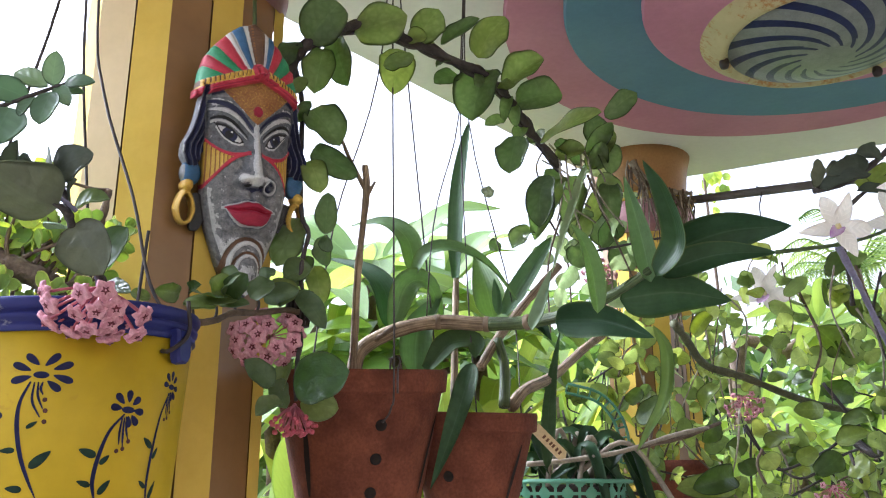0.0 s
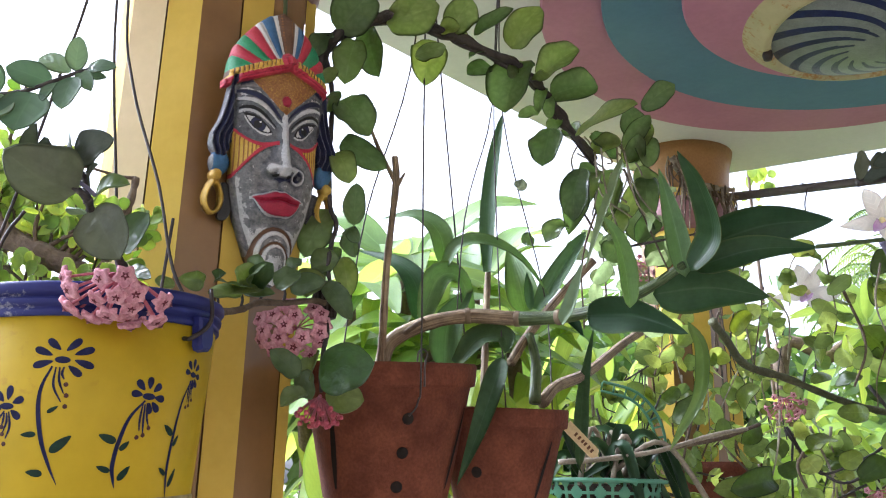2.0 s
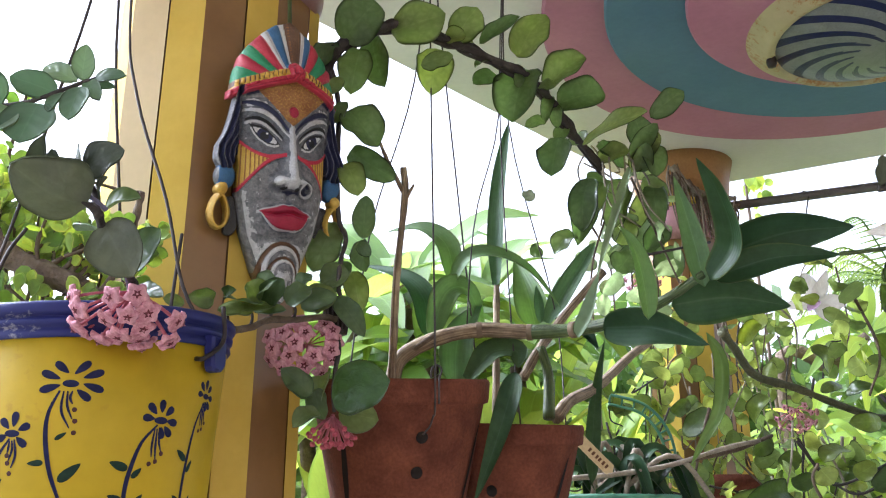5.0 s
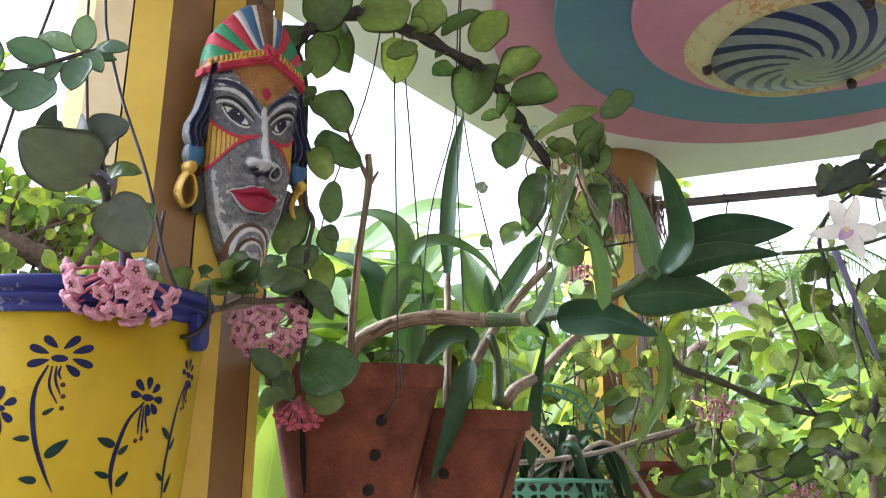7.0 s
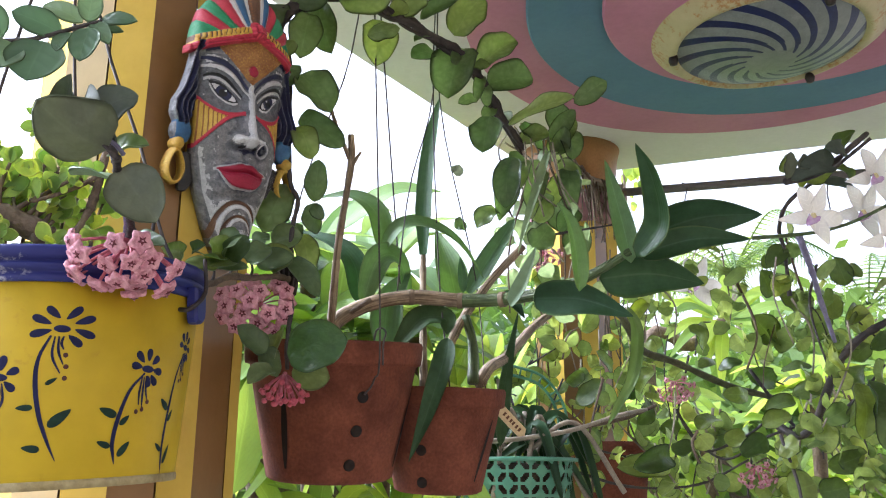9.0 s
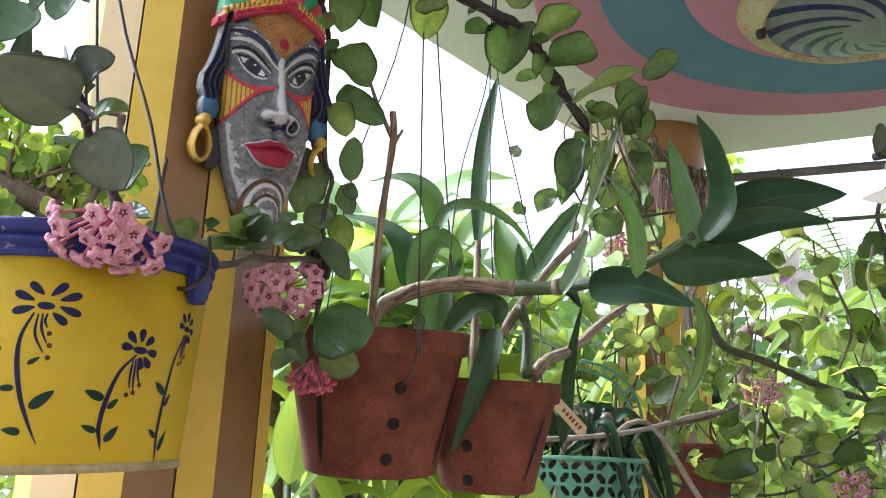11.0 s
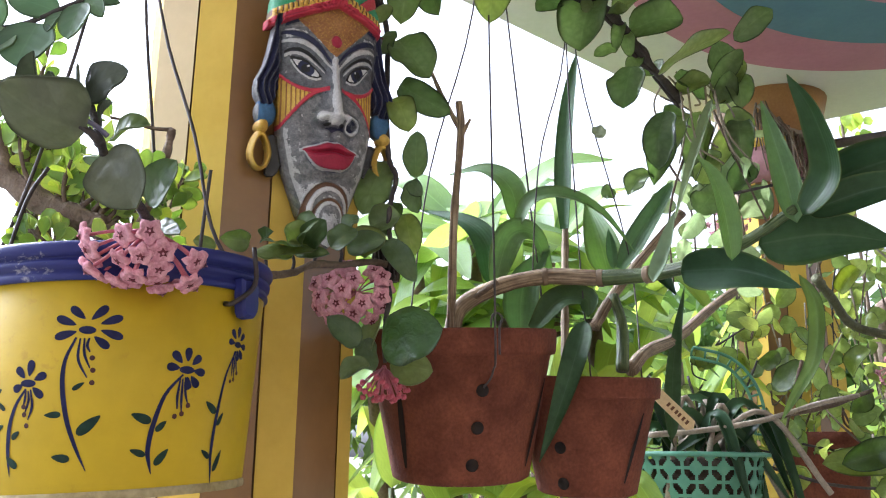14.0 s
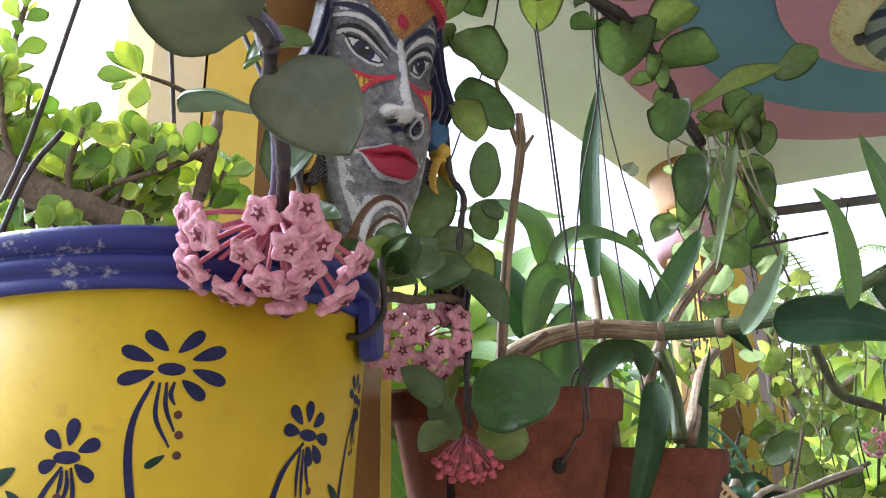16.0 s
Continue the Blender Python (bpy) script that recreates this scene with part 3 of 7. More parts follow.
    for name, prof, mat in (
        ("mauve_band", [(0.1, 2.195), (0.135, 2.195), (0.146, 2.215), (0.146, 2.275), (0.138, 2.292), (0.1, 2.292)], "mauve"),
        ("yellow_ring", [(0.1, 2.288), (0.143, 2.288), (0.149, 2.298), (0.143, 2.312), (0.1, 2.312)], "col_yellow"),
        ("capital", [(0.1, 2.308), (0.128, 2.308), (0.133, 2.34), (0.140, 2.41), (0.150, 2.45), (0.1, 2.45)], "tan"),
    ):
        v, f = lathe(prof, 32)
        put(name, Geo().add(v, f), [mat], top)
    return top


def ceiling_lamp(x, y):
    top = thing("ceiling_lamp", "round ceiling lamp, rusty cream ring and blue spiral frosted glass", "lamp", at=(x, y, CEIL - 0.035))
    v, f = lathe([(0.19, 0.0), (0.245, 0.0), (0.251, -0.006), (0.250, -0.014), (0.240, -0.028), (0.214, -0.048), (0.204, -0.055), (0.196, -0.056), (0.191, -0.052), (0.18, -0.044)], 96)
    put("ring", Geo().add(v, f), ["lamp_ring"], top, "cream metal ring with rust stains")
    g = Geo()
    rings, arms, fine = 36, 14, 10
    spokes = arms * fine
    v, f, slots = [], [], []
    for i in range(rings + 1):
        s = i / rings
        r = 0.010 + 0.184 * s
        z = -0.047 - 0.047 * (1 - s ** 2)
        turn = -2.1 * s ** 0.75
        v += [(r * math.cos(2 * math.pi * k / spokes + turn), r * math.sin(2 * math.pi * k / spokes + turn), z) for k in range(spokes)]
    for i in range(rings):
        for k in range(spokes):
            j = (k + 1) % spokes
            s = i / rings
            f.append((i * spokes + k, (i + 1) * spokes + k, (i + 1) * spokes + j, i * spokes + j))
            slots.append(0 if k % fine < (4 if s > 0.35 else 3) and s > 0.2 else 1)
    v.append((0, 0, -0.0942))
    for k in range(spokes):
        f.append((k, (k + 1) % spokes, len(v) - 1))
        slots.append(1)
    g.add(v, f)
    g.mi = slots
    put("glass_dish", g, ["lamp_blue", "lamp_white"], top, "frosted glass dish with blue spiral stripes")
    for a in (155, 34, -86):
        a = radians(a)
        v, f = lathe([(0.0, -0.02), (0.008, -0.018), (0.011, -0.008), (0.009, 0.002), (0.004, 0.008)], 12)
        put("clip", Geo().add([(px + 0.197 * math.cos(a), py + 0.197 * math.sin(a), pz - 0.053) for px, py, pz in v], f), ["iron"], top, "small dark iron clip")


def rail(points, radius, label):
    top = thing("rod", label, "rod", at=points[0])
    o = np.array(points[0])
    put("bar", Geo().add(*tube([tuple(np.array(p) - o) for p in points], radius, 10, 2)), ["rod"], top)
    for s in (0.22, 0.46, 0.5, 0.7):
        c = (np.array(points[1]) - o) * s
        put("wire_tie", Geo().add(*tube([tuple(c + (0.004, 0, 0.016)), tuple(c + (0.012, -0.015, 0.0)), tuple(c + (0.002, -0.012, -0.05)), tuple(c + (0.006, -0.01, -0.11))], 0.002, 5)), ["wire"], top)


# ---- yellow bucket with painted flowers ----
DAISY_TALL = (
    [((14, -36), (74, -86)), ((47, -20), (127, -45)), ((47, 4), (127, 34)), ((24, 27), (77, 72)), ((-8, -40), (-60, -86)), ((-40, -18), (-113, -48)), ((-38, 7), (-120, 27))],
    [(-40, 30), (-80, 120), (-88, 220), (-70, 350), (-35, 460), (0, 545)],
    [[(-25, 32), (-32, 110), (0, 180)], [(-10, 32), (-10, 90), (10, 145)], [(8, 32), (0, 60), (10, 85)]],
    [(18, 107), (21, 153), (18, 199)],
    [((-8, 205), (-52, 232), 28), ((-155, 325), (-92, 325), 38), ((50, 335), (-34, 404), 62), ((-125, 485), (-58, 497), 46)],
)
DAISY_SMALL = (
    [((-30, -5), (-84, -12)), ((-22, -24), (-62, -68)), ((1, -30), (3, -84)), ((21, -19), (58, -53)), ((29, 5), (82, 13)), ((19, 25), (53, 68)), ((3, 28), (9, 78))],
    [(-15, 20), (-80, 95), (-118, 210), (-130, 300), (-122, 350), (-112, 390)],
    [[(-25, 35), (-32, 100), (-30, 150)], [(-15, 35), (-15, 110), (-12, 160)], [(-5, 30), (0, 90), (12, 128)]],
    [(15, 137), (-10, 168), (-38, 177)],
    [((-200, 165), (-126, 197), 52), ((-68, 195), (-107, 232), 38), ((-195, 297), (-138, 320), 38), ((-53, 300), (-102, 358), 46)],
)
DAISY_FIVE = (
    [((-14, -18), (-46, -62)), ((6, -24), (20, -86)), ((26, -10), (76, -30)), ((18, 18), (58, 58)), ((-24, 8), (-66, 26))],
    [(-10, 20), (-60, 80), (-90, 150), (-100, 220), (-100, 270), (-95, 320)],
    [[(-10, 30), (-15, 60), (-22, 85)], [(0, 30), (0, 70), (-18, 115)], [(10, 25), (14, 90), (-5, 140)]],
    [(-22, 90), (-20, 120), (-12, 162)],
    [((-45, 165), (-80, 190), 36), ((-110, 250), (-60, 290), 44), ((-150, 60), (-110, 90), 30)],
)
DRAWN = {"tall": DAISY_TALL, "small": DAISY_SMALL, "five": DAISY_FIVE}
BUCKET = (-0.389, 0.900, 1.466)


def bucket():
    top = thing("bucket", "yellow plastic bucket with navy rim and painted flowers, hanging", "bucket", at=BUCKET)
    top.rotation_euler = (radians(2.0), radians(-3.0), 0)
    v, f = lathe([(0.0, 0.0), (0.106, 0.0), (0.1085, 0.003), (0.1095, 0.006), (0.1288, 0.1655), (0.127, 0.1665), (0.107, 0.012), (0.0, 0.012)], 96)
    put("body", Geo().add(v, f), ["bucket_yellow"], top)
    v, f = lathe([(0.1080, -0.002), (0.1100, -0.0015), (0.1108, 0.0015), (0.1104, 0.0045), (0.1090, 0.0055)], 96)
    put("base_ring", Geo().add(v, f), ["dusty"], top, "dusty pale lower edge")
    v, f = lathe([(0.127, 0.163), (0.1310, 0.163), (0.1322, 0.1645), (0.1318, 0.1690), (0.1300, 0.1705), (0.1302, 0.1722), (0.1338, 0.1735), (0.1344, 0.1770), (0.1332, 0.1792), (0.1308, 0.1800), (0.1310, 0.1815), (0.1352, 0.1828), (0.1370, 0.1852), (0.1370, 0.1895), (0.1355, 0.1925), (0.1330, 0.1932), (0.1312, 0.1915), (0.127, 0.180)], 128)
    put("rim", Geo().add(v, f), ["bucket_blue"], top, "ribbed navy blue rim")
    v, f = lathe([(0.0, 0.172), (0.06, 0.176), (0.128, 0.170)], 40)
    put("soil", Geo().add(v, f), ["soil"], top)
    wall = lambda z: 0.1095 + (z - 0.006) * (0.0185 / 0.156) + 0.0006

    def onto(theta, a, z, lift=0.0):
        r = wall(z) + lift
        q = radians(theta) + a / wall(z)
        return (r * math.cos(q), r * math.sin(q), z)

    def drop(g, theta, ca, cz, la, lz, width, slot, blunt=0.8):
        """Brush stroke from (ca, cz) along (la, lz), round at its end."""
        L = math.hypot(la, lz)
        ux, uz = la / L, lz / L
        ring = []
        for i in range(18):
            q = 2 * math.pi * i / 18
            s = 0.5 - 0.5 * math.cos(q)
            w = 0.5 * width * math.sin(q) * (0.35 + 0.65 * s ** blunt)
            ring.append((ca + ux * L * s - uz * w, cz + uz * L * s + ux * w))
        c = (ca + ux * L * 0.55, cz + uz * L * 0.55)
        v = [onto(theta, *c, 0.0004)] + [onto(theta, a, z) for a, z in ring]
        g.add(v, [(0, i + 1, (i + 1) % 18 + 1) for i in range(18)], slot=slot)

    def stroke(g, theta, pts, slot):
        c = smooth_path(pts, 5)
        t = np.gradient(c[:, :2], axis=0)
        v = []
        for (a, z, w), d in zip(c, t):
            d = unit(d)
            v += [onto(theta, a - d[1] * w / 2, z + d[0] * w / 2), onto(theta, a + d[1] * w / 2, z - d[0] * w / 2)]
        g.add(v, [(2 * i, 2 * i + 1, 2 * i + 3, 2 * i + 2) for i in range(len(c) - 1)], slot=slot)

    def motif(theta, z, kind, mirror=1, size=1.0, long=1.0, thin=1.0):
        """Daisy on a bent stem with pointed leaves, hanging strands and dots; units of the brush drawing."""
        k = 0.000245 * size
        petals, stem_line, strands, dots, leaves_drawn = DRAWN[kind]
        g = Geo()
        at = lambda p: (mirror * p[0] * k * thin, z - p[1] * k)
        down = lambda p: (mirror * p[0] * k * thin, z - p[1] * k * long)
        for (ix, iy), (ox, oy) in petals:
            a, c = at((ix, iy)), at((ox, oy))
            drop(g, theta, *a, c[0] - a[0], c[1] - a[1], 42 * k * thin ** 0.5, 0)
        drop(g, theta, -32 * k * thin, z, 64 * k * thin, -4 * k, 30 * k, 0, 0.0)
        stroke(g, theta, [(*down(p), w * k) for p, w in zip(stem_line, (8, 14, 19, 18, 13, 3))], 0)
        for line in strands:
            stroke(g, theta, [(*at(p), w * k) for p, w in zip(line, (6, 11, 5))], 0)
        for p in dots:
            a = at(p)
            drop(g, theta, a[0] - 10 * k, a[1], 20 * k, 0, 20 * k, 2, 0.0)
        for tip, end, w in leaves_drawn:
            a, c = down(tip), down(end)
            drop(g, theta, *a, c[0] - a[0], c[1] - a[1], w * k * 0.85, 1, 0.7)
        put("painted_flower", g, ["motif_blue", "motif_green", "motif_red"], top, "navy brush-painted flower with dark green leaves")

    motif(-73.3, 0.1255, "tall", 1, 0.82, 0.96)
    motif(-37.4, 0.0950, "small", 1, 0.84, 0.99)
    motif(-12, 0.1180, "small", 1, 0.72, 1.65, 0.9)
    motif(-94.6, 0.0875, "five", 1, 0.80, 1.1)
    motif(-126, 0.118, "small", -1, 0.84)
    motif(60, 0.105, "tall", 1, 0.82)
    motif(140, 0.105, "small", 1, 0.84)
    for theta in (-14.0, 166.0):
        q = radians(theta)
        c, s = math.cos(q), math.sin(q)
        plate = [(-0.0115, 0.172), (-0.0115, 0.150), (-0.0105, 0.1435), (-0.0075, 0.1395), (0.0, 0.1385), (0.0075, 0.1395), (0.0105, 0.1435), (0.0115, 0.150), (0.0115, 0.172)]
        v, f = [], []
        for x, shrink in ((-0.004, 1.0), (0.003, 1.0), (0.006, 0.86)):
            v += [(x - 0.06 * max(0, 0.15 - z), y * shrink, 0.157 + (z - 0.157) * shrink) for y, z in plate]
        k = len(plate)
        f = [(r * k + i, r * k + (i + 1) % k, (r + 1) * k + (i + 1) % k, (r + 1) * k + i) for r in range(2) for i in range(k)]
        f.append(tuple(2 * k + i for i in range(k)))
        put("clip", Geo().add([(c * (0.134 + x) - s * y, s * (0.134 + x) + c * y, z) for x, y, z in v], f), ["bucket_blue"], top, "navy plastic handle lug", smooth=False)
        q2 = q - 0.16 if theta < 0 else q + 0.16
        v, f = tube([(0.128 * math.cos(q2), 0.128 * math.sin(q2), 0.150), (0.139 * math.cos(q2), 0.139 * math.sin(q2), 0.150), (0.143 * math.cos(q), 0.143 * math.sin(q), 0.168), (0.142 * c, 0.142 * s, 0.20)], 0.0022, 6)
        put("hook", Geo().add(v, f), ["iron"], top, "rusty wire hook")


def hanging_wires(name, label, strands, parent_at, radius=0.0018, mat="wire"):
    top = thing(name, label, "wire", at=parent_at)
    o = np.array(parent_at)
    for pts in strands:
        put("strand", Geo().add(*tube([tuple(np.array(p) - o) for p in pts], radius, 6, 5)), [mat], top)


# ---- clay pots ----
def clay_pot(x, y, z, r0, r1, h, lip, tilt, roll, holes, slots, label):
    top = thing("flower_pot", label, "flower pot", "hanging clay pots", at=(x, y, z))
    top.rotation_euler = (radians(tilt), radians(roll), 0)
    k = (r1 - r0) / h
    wall_r = lambda q: r0 + k * q
    prof = [(0.0, 0.0), (r0 - 0.006, 0.0), (r0 - 0.001, 0.003), (r0, 0.008), (wall_r(h - lip), h - lip), (wall_r(h - lip) + 0.0065, h - lip + 0.002), (wall_r(h - lip) + 0.0075, h - lip + 0.006), (r1 + 0.003, h - 0.004), (r1 + 0.001, h), (r1 - 0.008, h), (r1 - 0.012, h - 0.01), (r0 - 0.008, 0.012), (0.0, 0.012)]
    v, f = lathe(prof, 64)
    put("body", Geo().add(v, f), ["terracotta"], top)
    v, f = lathe([(0.0, h - 0.02), (r1 * 0.6, h - 0.018), (r1 - 0.011, h - 0.022)], 32)
    put("bark_fill", Geo().add(v, f), ["soil"], top)
    for theta, q in holes:
        a = radians(theta)
        v, f = lathe([(0.0, -0.003), (0.0072, -0.002), (0.0080, 0.0), (0.0078, 0.0011), (0.0, 0.0011)], 14)
        n_out = np.array((math.cos(a), math.sin(a), -k))
        s1 = np.array((-math.sin(a), math.cos(a), 0.0))
        s2 = np.cross(n_out, s1)
        c = np.array((wall_r(q) * math.cos(a), wall_r(q) * math.sin(a), q))
        put("drain_hole", Geo().add([c + s1 * p[0] + s2 * p[1] + n_out * p[2] for p in v], f), ["hole"], top, "dark round drain hole")
    for theta, q0, q1, lean in slots:
        v = []
        for i in range(9):
            q = q0 + (q1 - q0) * i / 8
            w = (0.050 if lean < 5 else 0.040) * math.sin(math.pi * (0.06 + 0.9 * i / 8)) ** 0.6
            a = radians(theta + lean * i / 8)
            for e in (-w, w):
                v.append(((wall_r(q) + 0.0009) * math.cos(a + e), (wall_r(q) + 0.0009) * math.sin(a + e), q))
        put("slot", Geo().add(v, [(2 * i, 2 * i + 1, 2 * i + 3, 2 * i + 2) for i in range(8)]), ["hole"], top, "dark slit in the clay wall")
    return top


# ---- carved face plaque on the column: one mesh ----
def mask():
    tones = [
        ("grey_stone_paint", (0.125, 0.128, 0.138), (0.30, 0.30, 0.315)), ("navy_relief_paint", (0.012, 0.014, 0.045), (0.03, 0.035, 0.09)),
        ("red_relief_paint", (0.46, 0.022, 0.055), (0.58, 0.06, 0.09)), ("green_relief_paint", (0.03, 0.26, 0.11), (0.06, 0.36, 0.17)),
        ("blue_relief_paint", (0.035, 0.11, 0.24), (0.07, 0.18, 0.36)), ("copper_relief_paint", (0.22, 0.085, 0.025), (0.40, 0.19, 0.06)),
        ("gold_relief_paint", (0.60, 0.36, 0.045), (0.72, 0.50, 0.10)), ("crimson_relief_paint", (0.30, 0.008, 0.035), (0.38, 0.02, 0.055)),
        ("white_relief_paint", (0.60, 0.60, 0.62), (0.74, 0.74, 0.74)), ("black_relief_paint", (0.008, 0.008, 0.010), (0.02, 0.02, 0.022)),
        ("brown_relief_paint", (0.12, 0.06, 0.035), (0.2, 0.11, 0.06)), ("slate_relief_paint", (0.085, 0.09, 0.105), (0.20, 0.205, 0.225)), ("pale_relief_paint", (0.48, 0.48, 0.50), (0.64, 0.64, 0.66)),
    ]
    mats = []
    for name, a, b in tones:
        m = paint(name, a, b, 0.5, 150 if name[:4] in ("grey", "slat", "pale") else 40, 600, 0.5, 0.35, 0.002)
        mats.append(m)
    GREY, NAVY, RED, GREEN, BLUE, COPPER, GOLD, CRIMSON, WHITE, BLACK, BROWN, SLATE, PALE = range(13)
    du = 0.00072
    us = np.arange(-0.098, 0.0981, du)
    vs = np.arange(-0.178, 0.1881, du)
    U, V = np.meshgrid(us, vs)
    A = np.abs(U)

    def interp(x, xs, ys):
        return np.interp(x, xs, ys)

    def curve(xs, ys):
        """Smooth line v(|u|) through a few points."""
        k = np.polyfit(xs, ys, min(3, len(xs) - 1))
        return np.polyval(k, A)

    wf = interp(V, [-0.178, -0.173, -0.165, -0.14, -0.09, -0.05, 0.027, 0.085, 0.10], [0.0, 0.010, 0.017, 0.029, 0.048, 0.0565, 0.0575, 0.060, 0.060])
    face = (A < wf) & (V < 0.10)
    band = 0.104 - 0.36 * A
    C = np.abs(U + 0.004)
    wd = interp(V, [0.07, 0.085, 0.105, 0.128, 0.148, 0.166, 0.178, 0.184], [0.067, 0.068, 0.066, 0.060, 0.047, 0.031, 0.017, 0.0])
    crown = (V > band - 0.004) & (C < wd)
    hair_w = interp(V, [-0.012, 0.0, 0.012, 0.03, 0.05, 0.07, 0.09], [0.080, 0.0845, 0.0840, 0.0755, 0.0705, 0.067, 0.064])
    lobe = ((A - 0.0715) / 0.0135) ** 2 + ((V - 0.002) / 0.018) ** 2 < 1
    hair = (((A < hair_w) & (V > 0.004) & (V < 0.088)) | lobe) & ~face
    drop = (((A - 0.070) / 0.0125) ** 2 + ((V + 0.024) / 0.0165) ** 2 < 1) & ~face
    e_out = ((A - 0.0745) / (0.0138 - 0.13 * np.clip(V + 0.070, 0, 0.06))) ** 2 + ((V + 0.067) / 0.0235) ** 2
    ear = e_out < 1
    e_in = ((A - 0.0745) / (0.0076 - 0.12 * np.clip(V + 0.072, 0, 0.05))) ** 2 + ((V + 0.069) / 0.0165) ** 2
    lace = (A > 0.046) & (A < 0.067) & (V > -0.096) & (V < -0.045) & (((A - 0.060) / 0.012) ** 2 + ((V + 0.072) / 0.025) ** 2 < 1) & ~face
    knob = (A - 0.0745) ** 2 + (V + 0.041) ** 2 < 0.0075 ** 2
    inside = (face | crown | hair | drop | ear | knob | lace) & ~((e_in < 1) & ~face & ~knob & ~lace)

    H = np.full(U.shape, 0.006)
    M = np.full(U.shape, GREY)
    # face: domed, with brow, cheeks and chin
    k = np.clip(1 - (A / np.maximum(wf, 1e-4)) ** 2, 0, 1)
    dome = 0.008 + 0.033 * k ** 0.55
    H = np.where(face, dome, H)
    bumpy = lambda cu, cv, ru, rv, h: h * np.exp(-((A - cu) / ru) ** 2 - ((V - cv) / rv) ** 2)
    H = H + np.where(face, bumpy(0.033, 0.030, 0.020, 0.014, -0.009) + bumpy(0.022, -0.05, 0.010, 0.02, -0.005) + bumpy(0, -0.098, 0.03, 0.007, -0.006) + bumpy(0.036, -0.018, 0.02, 0.022, 0.004) + bumpy(0, -0.145, 0.022, 0.024, 0.009) + bumpy(0, -0.072, 0.034, 0.020, 0.006) + bumpy(0, -0.046, 0.004, 0.008, -0.003), 0)
    nose_w = interp(V, [-0.036, -0.030, -0.02, 0.005, 0.03, 0.045], [0.010, 0.0135, 0.0105, 0.0068, 0.006, 0.006])
    nose_h = interp(V, [-0.040, -0.035, -0.027, 0.0, 0.03, 0.05], [0.0, 0.019, 0.027, 0.017, 0.009, 0.0])
    H = H + np.where(face, nose_h * np.exp(-(A / nose_w) ** 2 * 0.9), 0)
    H = H + np.where(face, 0.012 * np.exp(-((A - 0.0150) / 0.0055) ** 2 - ((V + 0.0275) / 0.0062) ** 2), 0)
    nostril = face & (((A - 0.0085) / 0.0034) ** 2 + ((V + 0.0365) / 0.0014) ** 2 < 1)
    M = np.where(nostril, BLACK, M)
    H = np.where(nostril, H - 0.0015, H)
    # arcs on the chin
    for vc, rv, ru in ((-0.136, 0.033, 0.0265), (-0.143, 0.022, 0.0180)):
        rad = np.hypot(U / ru, np.clip(V - vc, 0, 1) / rv)
        arc = face & (np.abs(rad - 1) < 0.075) & (V > -0.172)
        H = np.where(arc, H - 0.0030, H)
        H = np.where(face & (np.abs(rad - 0.83) < 0.09) & (V > -0.172), H + 0.0022, H)
        M = np.where(arc, BROWN, M)
    M = np.where(face & (V > 0.004 + 0.10 * A) & (V < 0.075), SLATE, M)
    # copper forehead with a hammered grain
    fore = face & (V > 0.0425 + 0.95 * A) & (V < band)
    M = np.where(fore, COPPER, M)
    grain = np.sin(U * 1900 + 2.0 * np.sin(V * 900)) * np.sin(V * 2100 + 2.0 * np.sin(U * 800))
    H = np.where(fore, H + 0.0015 + 0.0012 * grain, H)
    M = np.where(fore & (grain > 0.72), GOLD, M)
    # brow: dark groove, pale ridge, dark crease, pale lid
    for xs, ys, half, tone, lift in (
        ((0.002, 0.010, 0.020, 0.032, 0.045, 0.057), (0.033, 0.045, 0.0555, 0.0635, 0.068, 0.069), 0.0034, NAVY, -0.002),
        ((0.003, 0.012, 0.022, 0.033, 0.045, 0.057), (0.026, 0.0385, 0.0485, 0.0555, 0.059, 0.0585), 0.0030, PALE, 0.0025),
        ((0.010, 0.018, 0.026, 0.035, 0.044, 0.054), (0.027, 0.036, 0.0430, 0.0480, 0.0495, 0.047), 0.0019, BLACK, -0.0016),
        ((0.011, 0.018, 0.026, 0.035, 0.044, 0.054), (0.0235, 0.0315, 0.0385, 0.0435, 0.0450, 0.0425), 0.0019, PALE, 0.0016),
    ):
        line = face & (np.abs(V - curve(xs, ys)) < half * (0.55 + 0.45 * np.sin(np.clip((A - xs[0]) / 0.05, 0, 1) * 3.1))) & (A > xs[0]) & (A < xs[-1])
        M = np.where(line, tone, M)
        H = np.where(line, H + lift, H)
    stand = face & (A < 0.0042) & (V > -0.025) & (V < 0.040)
    M = np.where(stand, PALE, M)
    bindi = (U / 0.0066) ** 2 + ((V - 0.0605) / 0.0072) ** 2 < 1
    M = np.where(bindi, CRIMSON, M)
    H = np.where(bindi, H + 0.004, H)
    # almond eyes, black rim, dark iris, a white line under them
    hi = np.interp(A, [0.0140, 0.020, 0.028, 0.036, 0.043, 0.0500], [0.0185, 0.0290, 0.0370, 0.0405, 0.0415, 0.0425])
    lo = np.interp(A, [0.0140, 0.020, 0.028, 0.036, 0.043, 0.0500], [0.0185, 0.0165, 0.0180, 0.0245, 0.0330, 0.0425])
    rim = face & (V < hi) & (V > lo) & (A > 0.014) & (A < 0.050)
    under = face & (V <= lo) & (V > lo - 0.0026) & (A > 0.015) & (A < 0.047)
    M = np.where(under, PALE, M)
    H = np.where(under, H + 0.0014, H)
    M = np.where(rim, BLACK, M)
    H = np.where(rim, H + 0.0020, H)
    white = face & (V < hi - 0.0032) & (V > lo + 0.0018) & (A > 0.0175) & (A < 0.0465)
